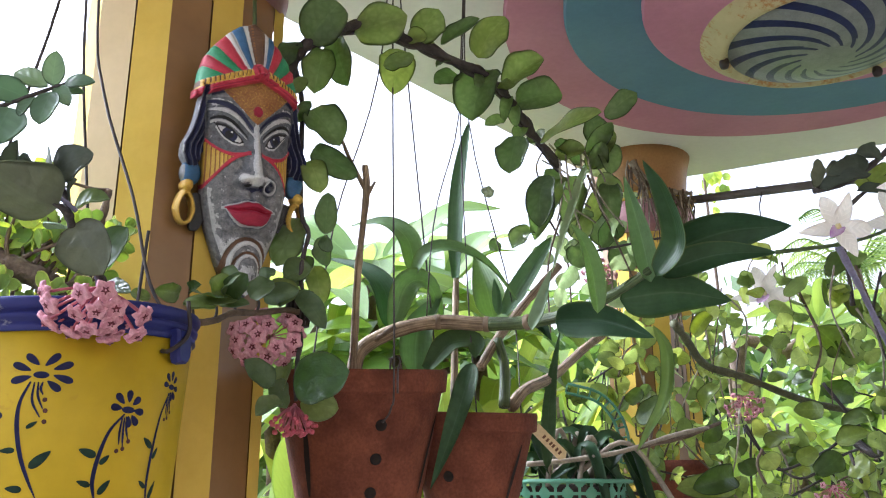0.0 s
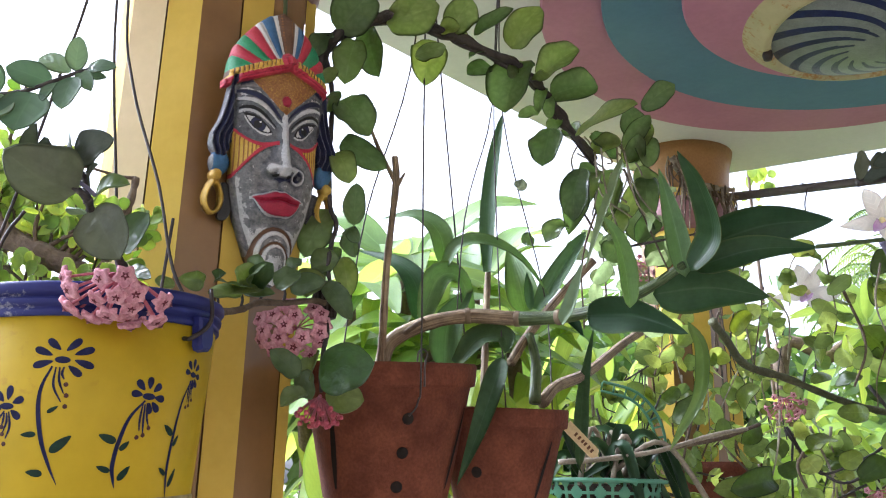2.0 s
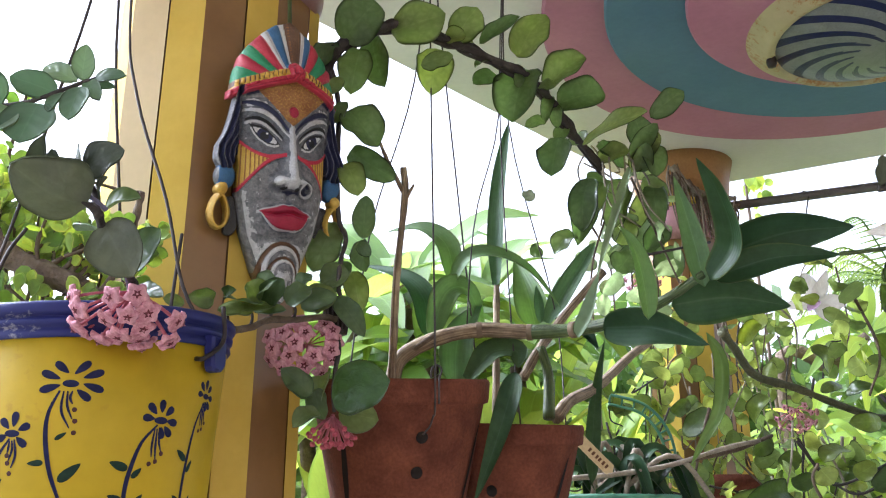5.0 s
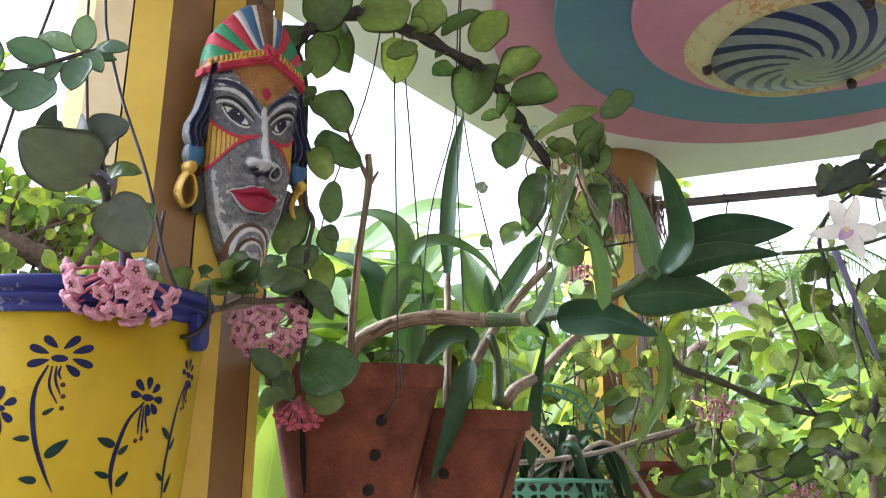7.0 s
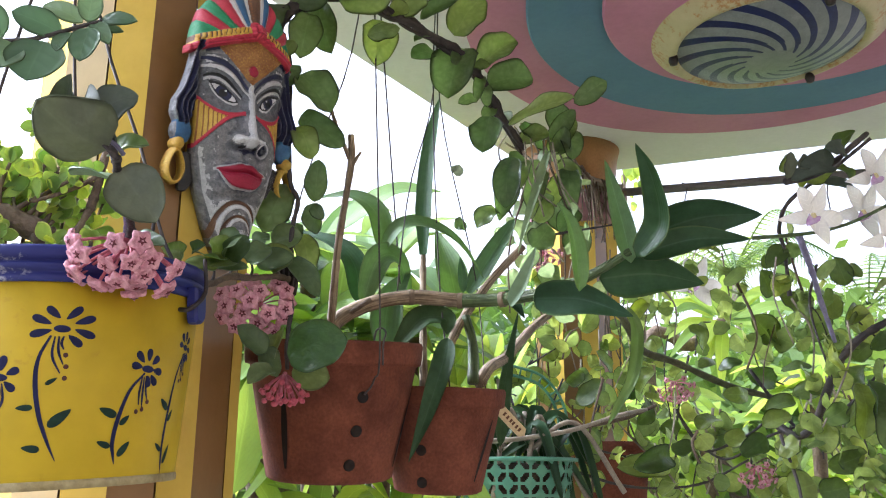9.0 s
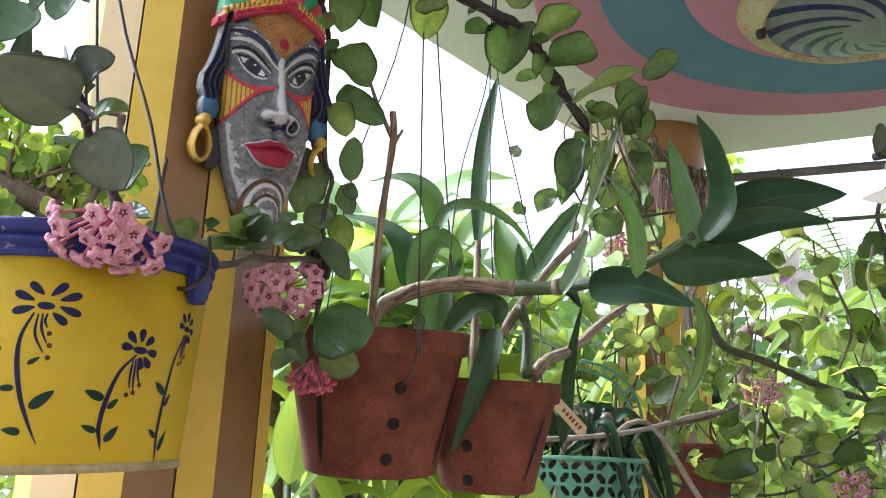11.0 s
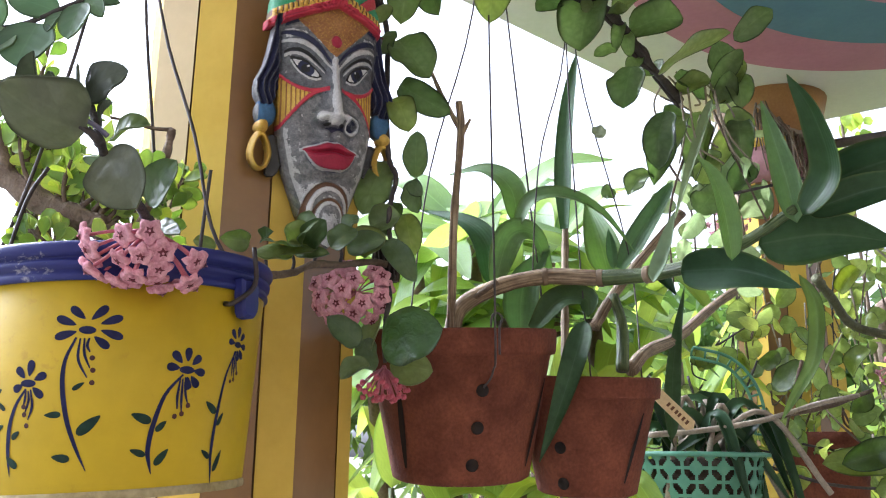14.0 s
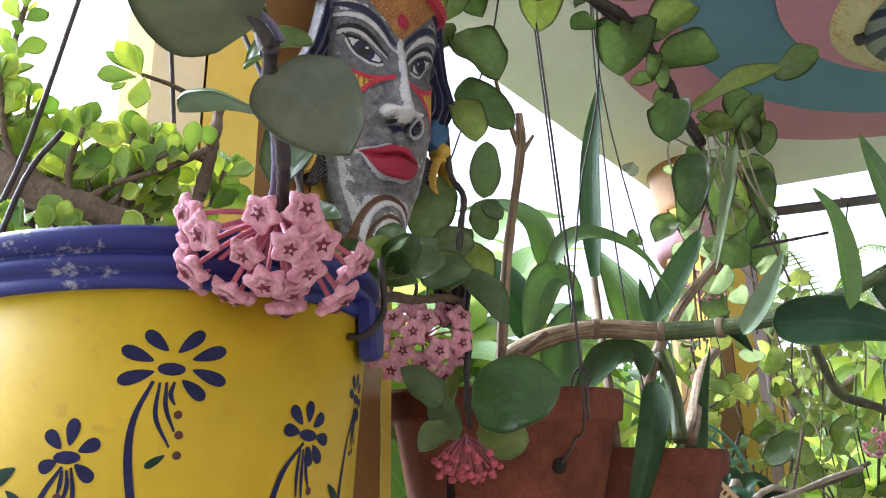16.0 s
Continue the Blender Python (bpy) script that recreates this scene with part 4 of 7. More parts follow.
    iris = ((A - 0.0310) / 0.0092) ** 2 + ((V - 0.0285) / 0.0105) ** 2 < 1
    M = np.where(white & ~iris, WHITE, M)
    M = np.where(white & iris, NAVY, M)
    M = np.where(white & ((A - 0.031) ** 2 + (V - 0.0285) ** 2 < 0.0050 ** 2), BLACK, M)
    M = np.where(white & (((U + 0.0025 * np.sign(U)) - 0.031 * np.sign(U)) ** 2 + (V - 0.0315) ** 2 < 0.0013 ** 2), WHITE, M)
    H = np.where(white, H + 0.0012, H)
    # cheek panels, gold stripes with a raised red border
    cu = (A - 0.007) / 0.049
    cc = np.clip(cu, 0, 1)
    upper, lower = 0.0085 - 0.0055 * np.sin(cc * 2.6) + 0.0160 * cc ** 3, 0.0025 - 0.046 * cc ** 1.25 + 0.006 * np.sin(cc * 3.1)
    cheek = face & (cu > 0) & (V < upper) & (V > lower)
    M = np.where(cheek, RED, M)
    H = np.where(cheek, H + 0.0030, H)
    inner = cheek & (V < upper - 0.0052) & (V > lower + 0.0062) & (cu > 0.20)
    M = np.where(inner, GOLD, M)
    M = np.where(inner & (np.sin(U * 1450) > 0.45), COPPER, M)
    H = np.where(inner, H - 0.0022 + 0.0010 * np.sin(U * 1450), H)
    # lips and nose ring
    lv = V + 0.0675 - 0.0012 * np.cos(A / 0.0325 * 6.0)
    bow = 0.0115 * np.clip(1 - (A / 0.0335) ** 1.7, 0, 1) ** 0.9 - 0.0026 * np.exp(-(A / 0.0055) ** 2)
    low = -0.0210 * np.clip(1 - (A / 0.0300) ** 2, 0, 1) ** 0.75
    lips = face & (A < 0.0335) & (lv < bow) & (lv > low)
    edge = face & ~lips & (A < 0.036) & (lv < bow + 0.002) & (lv > low - 0.002)
    M = np.where(edge, PALE, M)
    M = np.where(lips, CRIMSON, M)
    H = np.where(lips, H + 0.0095 * np.clip(1 - (A / 0.035) ** 2, 0, 1) ** 0.7 * (1 - 0.85 * np.exp(-(lv / 0.0020) ** 2)), H)
    ring = np.abs(np.hypot(U - 0.0225, V + 0.0345) - 0.0088) < 0.0017
    M = np.where(face & ring, GREY, M)
    M = np.where(face & ring & (U > 0.024), PALE, M)
    H = np.where(face & ring, H + 0.006, H)
    # head-dress: swelling curved bands, beaded edge, jewel
    out = np.hypot(U + 0.003, V - 0.090)
    ang = np.degrees(np.arctan2(V - 0.090, U + 0.003))
    ang = ang + np.where(ang > 90, 1, -1) * 190 * np.clip(out - 0.03, 0, 1) * np.clip(np.abs(ang - 90) / 60, 0, 1)
    kc = np.clip(1 - (C / np.maximum(wd, 1e-4)) ** 2, 0, 1)
    H = np.where(crown, 0.010 + 0.036 * kc ** 0.55 * np.clip((0.20 - V) / 0.09, 0.25, 1), H)
    order = [(-40, GREEN), (18, RED), (32, GREEN), (50, RED), (64, BLUE), (74, WHITE), (78, BROWN), (97, WHITE), (101, BLUE), (115, WHITE), (122, RED), (138, GREEN), (153, RED), (167, GREEN)]
    starts = [st for st, _ in order] + [220]
    for (start, tone), end in zip(order, starts[1:]):
        here = crown & (ang >= start) & (ang < end)
        M = np.where(here, tone, M)
        if end - start > 6:
            swell = np.sqrt(np.clip(1 - ((ang - (start + end) / 2) / ((end - start) / 2)) ** 2, 0, 1))
            H = np.where(here, H - 0.003 + 0.0058 * swell, H)
            M = np.where(here & (tone == RED) & (np.abs(swell - 0.45) < 0.14) & (np.sin(out * 1500) > 0.5), CRIMSON, M)
            M = np.where(here & (tone == BLUE) & (swell < 0.5), PALE, M)
            M = np.where(here & (tone == BROWN) & (np.abs(swell - 0.75) < 0.08) & (np.sin(out * 1500) > 0.2), COPPER, M)
    H = np.where(crown & (M == GREEN), H + 0.0009 * np.sin(U * 2300) * np.sin(V * 2300), H)
    beads = crown & (np.abs(V - band - 0.0085) < 0.0060)
    tooth = np.abs(np.sin(U * 620)) 
    M = np.where(beads, GOLD, M)
    M = np.where(beads & (tooth < 0.35) & (V > band + 0.007), BROWN, M)
    H = np.where(beads, H + 0.002 + 0.0028 * tooth, H)
    edge = (np.abs(V - band) < 0.0050) & (C < 0.071)
    inside = inside | (edge & (A > 0.05))
    M = np.where(edge & inside, RED, M)
    M = np.where(edge & inside & (np.abs(V - band + 0.0002) < 0.0009), CRIMSON, M)
    H = np.where(edge & inside, np.maximum(H, 0.016) + 0.0055 * np.sqrt(np.clip(1 - ((V - band) / 0.0052) ** 2, 0, 1)), H)
    spot = (U + 0.002) ** 2 + (V - 0.112) ** 2
    jewel = spot < 0.0112 ** 2
    M = np.where(jewel, RED, M)
    M = np.where(jewel & (np.abs(np.sqrt(spot) - 0.0068) < 0.0009), CRIMSON, M)
    H = np.where(jewel, H + 0.009 * np.sqrt(np.clip(1 - spot / 0.0112 ** 2, 0, 1)), H)
    # hair, ear drops, earrings
    M = np.where(hair, NAVY, M)
    lock = (hair_w - A) * 900
    H = np.where(hair, 0.012 + 0.0035 * np.sin(lock) + 0.006 * np.exp(-((A - hair_w + 0.009) / 0.010) ** 2), H)
    M = np.where(hair & (np.sin(lock) > 0.90), SLATE, M)
    M = np.where(hair & (hair_w - A < 0.0010), GREY, M)
    M = np.where(drop & ~hair, BLUE, M)
    M = np.where(drop & ~hair & (A > 0.0795), GREY, M)
    H = np.where(drop & ~hair, 0.010 + 0.010 * np.sqrt(np.clip(1 - ((A - 0.070) / 0.0125) ** 2 - ((V + 0.024) / 0.0165) ** 2, 0, 1)), H)
    M = np.where(lace & ~ear, BLACK, M)
    M = np.where(lace & ~ear & (np.sin(A * 1900) * np.sin(V * 1900) > 0.45), GREY, M)
    H = np.where(lace & ~ear, 0.008, H)
    M = np.where(ear & ~face, GOLD, M)
    H = np.where(ear & ~face, 0.010 + 0.009 * np.sqrt(np.clip(np.sin(np.clip((e_in - 1) / np.maximum(e_in - 1 + 1 - e_out, 1e-3), 0, 1) * 3.14), 0, 1)), H)
    M = np.where(lace & ear & (e_in < 1), BLACK, M)
    M = np.where(knob & ~face, GOLD, M)
    H = np.where(knob & ~face, 0.014 + 0.010 * np.sqrt(np.clip(1 - ((A - 0.0745) ** 2 + (V + 0.041) ** 2) / 0.0075 ** 2, 0, 1)), H)
    # smooth the relief a little, so that bands have rounded shoulders
    for _ in range(2):
        H = (H + np.roll(H, 1, 0) + np.roll(H, -1, 0) + np.roll(H, 1, 1) + np.roll(H, -1, 1)) / 5
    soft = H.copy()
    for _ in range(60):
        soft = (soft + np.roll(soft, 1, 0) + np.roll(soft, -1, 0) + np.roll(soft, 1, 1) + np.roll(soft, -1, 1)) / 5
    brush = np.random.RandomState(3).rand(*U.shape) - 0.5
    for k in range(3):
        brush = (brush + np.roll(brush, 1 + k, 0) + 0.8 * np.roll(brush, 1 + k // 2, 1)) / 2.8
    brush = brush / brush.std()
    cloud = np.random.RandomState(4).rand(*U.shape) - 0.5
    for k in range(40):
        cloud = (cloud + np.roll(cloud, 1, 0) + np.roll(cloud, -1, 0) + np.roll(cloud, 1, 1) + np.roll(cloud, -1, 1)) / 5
    # dry-brushed shading painted into the grey: pale on ridges, darker in hollows
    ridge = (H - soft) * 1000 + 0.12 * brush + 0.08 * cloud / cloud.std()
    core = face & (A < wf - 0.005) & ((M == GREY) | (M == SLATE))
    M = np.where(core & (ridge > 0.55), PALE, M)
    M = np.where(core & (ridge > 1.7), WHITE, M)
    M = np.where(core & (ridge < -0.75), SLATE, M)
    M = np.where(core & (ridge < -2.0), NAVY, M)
    rows, cols = U.shape
    cell = inside[:-1, :-1] & inside[1:, :-1] & inside[:-1, 1:] & inside[1:, 1:]
    ids = np.full(U.shape, -1)
    used = np.zeros(U.shape, bool)
    used[:-1, :-1] |= cell
    used[1:, :-1] |= cell
    used[:-1, 1:] |= cell
    used[1:, 1:] |= cell
    n = used.sum()
    ids[used] = np.arange(n)
    front = np.stack([U[used], V[used], H[used]], 1)
    back = np.stack([U[used], V[used], np.zeros(n)], 1)
    i, j = np.nonzero(cell)
    quad = np.stack([ids[i, j], ids[i, j + 1], ids[i + 1, j + 1], ids[i + 1, j]], 1)
    slots = M[i, j]
    faces, tones_used = [quad, quad[:, ::-1] + n], [slots, np.full(len(quad), BROWN)]
    for a, b, nb in (((0, 0), (0, 1), (-1, 0)), ((0, 1), (1, 1), (0, 1)), ((1, 1), (1, 0), (1, 0)), ((1, 0), (0, 0), (0, -1))):
        ni, nj = i + nb[0], j + nb[1]
        ok = (ni >= 0) & (ni < rows - 1) & (nj >= 0) & (nj < cols - 1)
        open_side = ~ok
        open_side[ok] = ~cell[ni[ok], nj[ok]]
        p, q = ids[i + a[0], j + a[1]][open_side], ids[i + b[0], j + b[1]][open_side]
        faces.append(np.stack([q, p, p + n, q + n], 1))
        tones_used.append(slots[open_side])
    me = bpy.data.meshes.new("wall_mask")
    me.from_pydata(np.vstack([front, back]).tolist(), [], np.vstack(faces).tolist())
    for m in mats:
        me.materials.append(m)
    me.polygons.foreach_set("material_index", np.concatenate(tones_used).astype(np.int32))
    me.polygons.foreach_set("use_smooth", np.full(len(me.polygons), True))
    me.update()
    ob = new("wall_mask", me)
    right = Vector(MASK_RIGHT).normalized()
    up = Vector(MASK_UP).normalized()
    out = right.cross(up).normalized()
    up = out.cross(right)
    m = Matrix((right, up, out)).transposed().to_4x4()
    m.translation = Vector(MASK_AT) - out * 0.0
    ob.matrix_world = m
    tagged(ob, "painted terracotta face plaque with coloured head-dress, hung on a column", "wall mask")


MASK_AT, MASK_RIGHT, MASK_UP = (-0.269, 1.0836, 1.906), (0.8445, 0.535, 0.060), (0.024, -0.197, 1.0)


# ---- plants: lines of stems, leaves and stalks, in metres ----
ARCH_STEM = [(-0.226, 1.148, 2.057), (-0.218, 1.155, 2.106), (-0.207, 1.162, 2.124), (-0.181, 1.176, 2.148), (-0.141, 1.196, 2.177), (-0.1, 1.22, 2.19), (-0.057, 1.245, 2.182), (-0.021, 1.265, 2.179), (0.016, 1.285, 2.17), (0.063, 1.316, 2.165), (0.093, 1.34, 2.153), (0.125, 1.376, 2.135), (0.151, 1.406, 2.112), (0.179, 1.435, 2.088), (0.218, 1.472, 2.059)]
ARCH_LEAVES = [(-0.217, 1.156, 2.127, -0.232, 1.141, 2.077, 0.034), (-0.204, 1.164, 2.132, -0.156, 1.149, 2.188, 0.063), (-0.137, 1.198, 2.167, -0.056, 1.183, 2.189, 0.075), (-0.169, 1.214, 2.17, -0.145, 1.199, 2.078, 0.044), (-0.18, 1.176, 2.126, -0.19, 1.161, 2.046, 0.043), (-0.072, 1.236, 2.162, -0.077, 1.221, 2.075, 0.05), (-0.093, 1.202, 2.116, -0.045, 1.188, 2.123, 0.027), (-0.043, 1.252, 2.183, -0.007, 1.238, 2.235, 0.052), (-0.003, 1.275, 2.193, 0.06, 1.26, 2.233, 0.029), (0.06, 1.313, 2.19, 0.106, 1.298, 2.26, 0.06), (0.028, 1.321, 2.161, -0.013, 1.306, 2.139, 0.033)]
ARCH_LEAVES_B = [(0.078, 1.328, 2.175, 0.049, 1.313, 2.074, 0.072), (0.109, 1.358, 2.156, 0.174, 1.343, 2.209, 0.05), (0.13, 1.382, 2.14, 0.21, 1.367, 2.149, 0.058), (0.119, 1.37, 2.148, 0.105, 1.355, 2.092, 0.019), (0.109, 1.359, 2.101, 0.072, 1.344, 2.081, 0.019), (0.127, 1.346, 2.063, 0.11, 1.331, 1.99, 0.05), (0.176, 1.415, 2.082, 0.26, 1.295, 2.084, 0.051), (0.278, 1.349, 2.1, 0.327, 1.319, 2.131, 0.039), (0.273, 1.488, 2.088, 0.321, 1.473, 2.147, 0.031), (0.211, 1.468, 2.074, 0.263, 1.453, 2.086, 0.034), (0.313, 1.5, 2.117, 0.316, 1.485, 2.049, 0.039), (0.191, 1.449, 2.033, 0.172, 1.434, 1.93, 0.047), (0.225, 1.474, 2.04, 0.2, 1.459, 1.969, 0.032)]
TUFT_LEAVES = [(0.275, 1.5, 2.064, 0.327, 1.5, 2.144, 0.036), (0.286, 1.5, 2.064, 0.296, 1.46, 2.104, 0.034), (0.254, 1.5, 2.052, 0.225, 1.48, 1.947, 0.044), (0.268, 1.5, 2.03, 0.238, 1.5, 1.932, 0.036), (0.3, 1.52, 2.06, 0.341, 1.52, 2.021, 0.037), (0.216, 1.47, 2.019, 0.192, 1.47, 2.052, 0.026), (0.316, 1.52, 2.049, 0.321, 1.52, 1.96, 0.041), (0.292, 1.55, 1.992, 0.331, 1.55, 1.925, 0.048), (0.344, 1.6, 1.951, 0.374, 1.6, 1.895, 0.049), (0.274, 1.52, 1.96, 0.305, 1.52, 2.038, 0.031), (0.265, 1.5, 2.075, 0.207, 1.46, 2.097, 0.04), (0.309, 1.5, 2.098, 0.286, 1.5, 2.178, 0.044)]
VINE_STEM = [(-0.214, 1.14, 2.071), (-0.202, 1.13, 2.018), (-0.2, 1.13, 1.958), (-0.198, 1.12, 1.901), (-0.193, 1.12, 1.845), (-0.182, 1.11, 1.818), (-0.186, 1.1, 1.785), (-0.188, 1.1, 1.755), (-0.184, 1.1, 1.736)]
VINE_LEAVES = [(-0.186, 1.12, 2.002, -0.144, 1.11, 1.944, 0.049), (-0.194, 1.12, 2.015, -0.199, 1.11, 1.979, 0.022), (-0.184, 1.13, 1.946, -0.123, 1.15, 1.913, 0.034), (-0.187, 1.12, 1.925, -0.168, 1.11, 1.875, 0.033), (-0.161, 1.12, 1.82, -0.158, 1.11, 1.876, 0.028), (-0.164, 1.12, 1.818, -0.156, 1.11, 1.774, 0.026), (-0.164, 1.1, 1.809, -0.149, 1.09, 1.788, 0.016), (-0.198, 1.13, 1.846, -0.224, 1.12, 1.776, 0.043), (-0.18, 1.12, 1.79, -0.202, 1.11, 1.744, 0.032), (-0.175, 1.14, 1.782, -0.163, 1.13, 1.726, 0.028), (-0.199, 1.12, 1.992, -0.218, 1.11, 1.966, 0.018), (-0.198, 1.12, 2.052, -0.211, 1.11, 2.021, 0.02)]
STICK = [(-0.298, 0.9, 1.661), (-0.286, 0.96, 1.669), (-0.27, 1.0, 1.68), (-0.253, 1.02, 1.693), (-0.232, 1.05, 1.699), (-0.202, 1.08, 1.709), (-0.187, 1.09, 1.708)]
STICK_LEAVES = [(-0.263, 0.98, 1.698, -0.293, 0.95, 1.689, 0.022), (-0.261, 1.0, 1.706, -0.272, 0.98, 1.726, 0.026), (-0.258, 1.0, 1.706, -0.231, 0.98, 1.73, 0.025), (-0.269, 1.0, 1.701, -0.231, 1.0, 1.7, 0.013), (-0.23, 1.04, 1.716, -0.235, 1.028, 1.735, 0.016), (-0.227, 1.06, 1.721, -0.182, 1.048, 1.727, 0.023), (-0.187, 1.08, 1.733, -0.15, 1.068, 1.683, 0.024), (-0.296, 0.93, 1.697, -0.309, 0.918, 1.697, 0.01), (-0.286, 0.95, 1.703, -0.272, 0.938, 1.708, 0.012), (-0.313, 0.9, 1.684, -0.33, 0.888, 1.687, 0.011), (-0.212, 1.11, 1.758, -0.174, 1.098, 1.768, 0.032)]
DROP_STEM = [(-0.193, 1.09, 1.705), (-0.183, 1.09, 1.675), (-0.185, 1.085, 1.648), (-0.186, 1.08, 1.622), (-0.184, 1.08, 1.596)]
DROP_LEAVES = [(-0.185, 1.06, 1.613, -0.116, 1.03, 1.626, 0.056), (-0.208, 1.06, 1.613, -0.243, 1.048, 1.642, 0.025), (-0.179, 1.08, 1.593, -0.133, 1.09, 1.588, 0.035), (-0.2, 1.07, 1.595, -0.228, 1.058, 1.577, 0.021), (-0.211, 1.09, 1.623, -0.195, 1.078, 1.587, 0.023), (-0.194, 1.1, 1.651, -0.206, 1.088, 1.597, 0.022)]
FRONT_FLAT = [(-0.317, 0.735, 1.702), (-0.34, 0.747, 1.712), (-0.363, 0.759, 1.716)]
FRONT_FORK_A = [(-0.308, 0.672, 1.7), (-0.312, 0.665, 1.704), (-0.318, 0.66, 1.707), (-0.324, 0.655, 1.71)]
FRONT_FORK_B = [(-0.309, 0.675, 1.698), (-0.317, 0.68, 1.719), (-0.332, 0.685, 1.738), (-0.34, 0.685, 1.745)]
FRONT_FORK_C = [(-0.317, 0.68, 1.719), (-0.329, 0.69, 1.736), (-0.334, 0.695, 1.745)]
JADE_TRUNK = [(-0.628, 0.93, 1.837), (-0.573, 0.91, 1.787), (-0.525, 0.9, 1.754), (-0.49, 0.9, 1.731), (-0.457, 0.9, 1.715), (-0.423, 0.9, 1.703)]
JADE_FORK = [(-0.382, 0.905, 1.73), (-0.379, 0.91, 1.755), (-0.378, 0.92, 1.786), (-0.378, 0.926, 1.811)]
JADE_TWIG_LEAVES = [(-0.424, 0.89, 1.811, -0.44, 0.88, 1.831, 0.012), (-0.426, 0.885, 1.807, -0.448, 0.875, 1.801, 0.011), (-0.42, 0.885, 1.807, -0.421, 0.875, 1.778, 0.012), (-0.433, 0.9, 1.82, -0.45, 0.89, 1.828, 0.006), (-0.434, 0.89, 1.805, -0.439, 0.88, 1.794, 0.005), (-0.426, 0.895, 1.816, -0.433, 0.885, 1.832, 0.01)]
JADE_LOW = [(-0.38, 0.91, 1.757), (-0.393, 0.905, 1.76), (-0.407, 0.9, 1.762), (-0.418, 0.9, 1.765)]
JADE_LOW_LEAVES = [(-0.416, 0.895, 1.764, -0.424, 0.885, 1.778, 0.009), (-0.412, 0.895, 1.761, -0.424, 0.885, 1.753, 0.01), (-0.411, 0.9, 1.761, -0.408, 0.89, 1.769, 0.005), (-0.418, 0.9, 1.764, -0.421, 0.89, 1.772, 0.007)]
JADE_TIPS = [(-0.545, 0.95, 1.811), (-0.526, 0.96, 1.83), (-0.512, 0.93, 1.775), (-0.501, 0.96, 1.802), (-0.468, 0.95, 1.776), (-0.479, 0.92, 1.748), (-0.456, 0.96, 1.765), (-0.474, 0.99, 1.80), (-0.52, 0.92, 1.751), (-0.419, 0.95, 1.74), (-0.378, 0.96, 1.772), (-0.377, 0.985, 1.785), (-0.575, 0.95, 1.827), (-0.586, 0.97, 1.869), (-0.56, 0.97, 1.849)]
JADE_SIDE = [(-0.379, 0.91, 1.767), (-0.395, 0.9, 1.751), (-0.41, 0.89, 1.739), (-0.429, 0.88, 1.727)]
JADE_STEM_A = [(-0.525, 0.9, 1.76), (-0.529, 0.89, 1.779), (-0.532, 0.88, 1.798), (-0.538, 0.87, 1.817), (-0.543, 0.86, 1.84)]
JADE_STEM_B = [(-0.53, 0.93, 1.781), (-0.531, 0.93, 1.81), (-0.53, 0.93, 1.847), (-0.526, 0.93, 1.885), (-0.52, 0.93, 1.93)]
ORCHID_UP = [(0.279, 1.12, 1.765), (0.302, 1.09, 1.805), (0.276, 1.045, 1.854), (0.243, 1.015, 1.888)]
ORCHID_FOLD = [(0.275, 1.13, 1.759), (0.272, 1.14, 1.807), (0.264, 1.15, 1.866), (0.254, 1.156, 1.92)]
ORCHID_DOWN = [(0.205, 1.147, 1.72), (0.198, 1.135, 1.771), (0.185, 1.12, 1.809), (0.167, 1.112, 1.835)]
ORCHID_PALE = [(0.123, 1.215, 1.71), (0.136, 1.189, 1.734), (0.141, 1.164, 1.758), (0.143, 1.142, 1.779)]
ORCHID_HANG = [(0.267, 1.47, 2.06), (0.241, 1.45, 1.985), (0.213, 1.43, 1.912), (0.187, 1.41, 1.842)]
UMBEL_AT = [(-0.313, 0.771, 1.664), (-0.223, 1.1, 1.677), (-0.187, 1.09, 1.592)]
FRONT_STEM = [(-0.313, 0.771, 1.666), (-0.31, 0.755, 1.67), (-0.307, 0.725, 1.677), (-0.308, 0.7, 1.687), (-0.309, 0.685, 1.693), (-0.308, 0.672, 1.7)]
FRONT_LEAVES = [(-0.307, 0.682, 1.695, -0.275, 0.668, 1.651, 0.04), (-0.314, 0.658, 1.705, -0.398, 0.68, 1.74, 0.049), (-0.332, 0.69, 1.742, -0.3, 0.685, 1.757, 0.031), (-0.336, 0.685, 1.74, -0.349, 0.67, 1.751, 0.015), (-0.345, 0.7, 1.752, -0.32, 0.665, 1.712, 0.02), (-0.31, 0.675, 1.711, -0.318, 0.7, 1.74, 0.009), (-0.345, 0.66, 1.722, -0.335, 0.63, 1.745, 0.012), (-0.312, 0.77, 1.669, -0.281, 0.75, 1.656, 0.013), (-0.32, 0.775, 1.686, -0.292, 0.757, 1.716, 0.024), (-0.327, 0.725, 1.721, -0.294, 0.713, 1.728, 0.016)]
SPRIG_STEM = [(-0.443, 0.7, 1.792), (-0.416, 0.7, 1.8), (-0.385, 0.695, 1.803), (-0.363, 0.695, 1.812), (-0.34, 0.7, 1.825), (-0.324, 0.7, 1.829)]
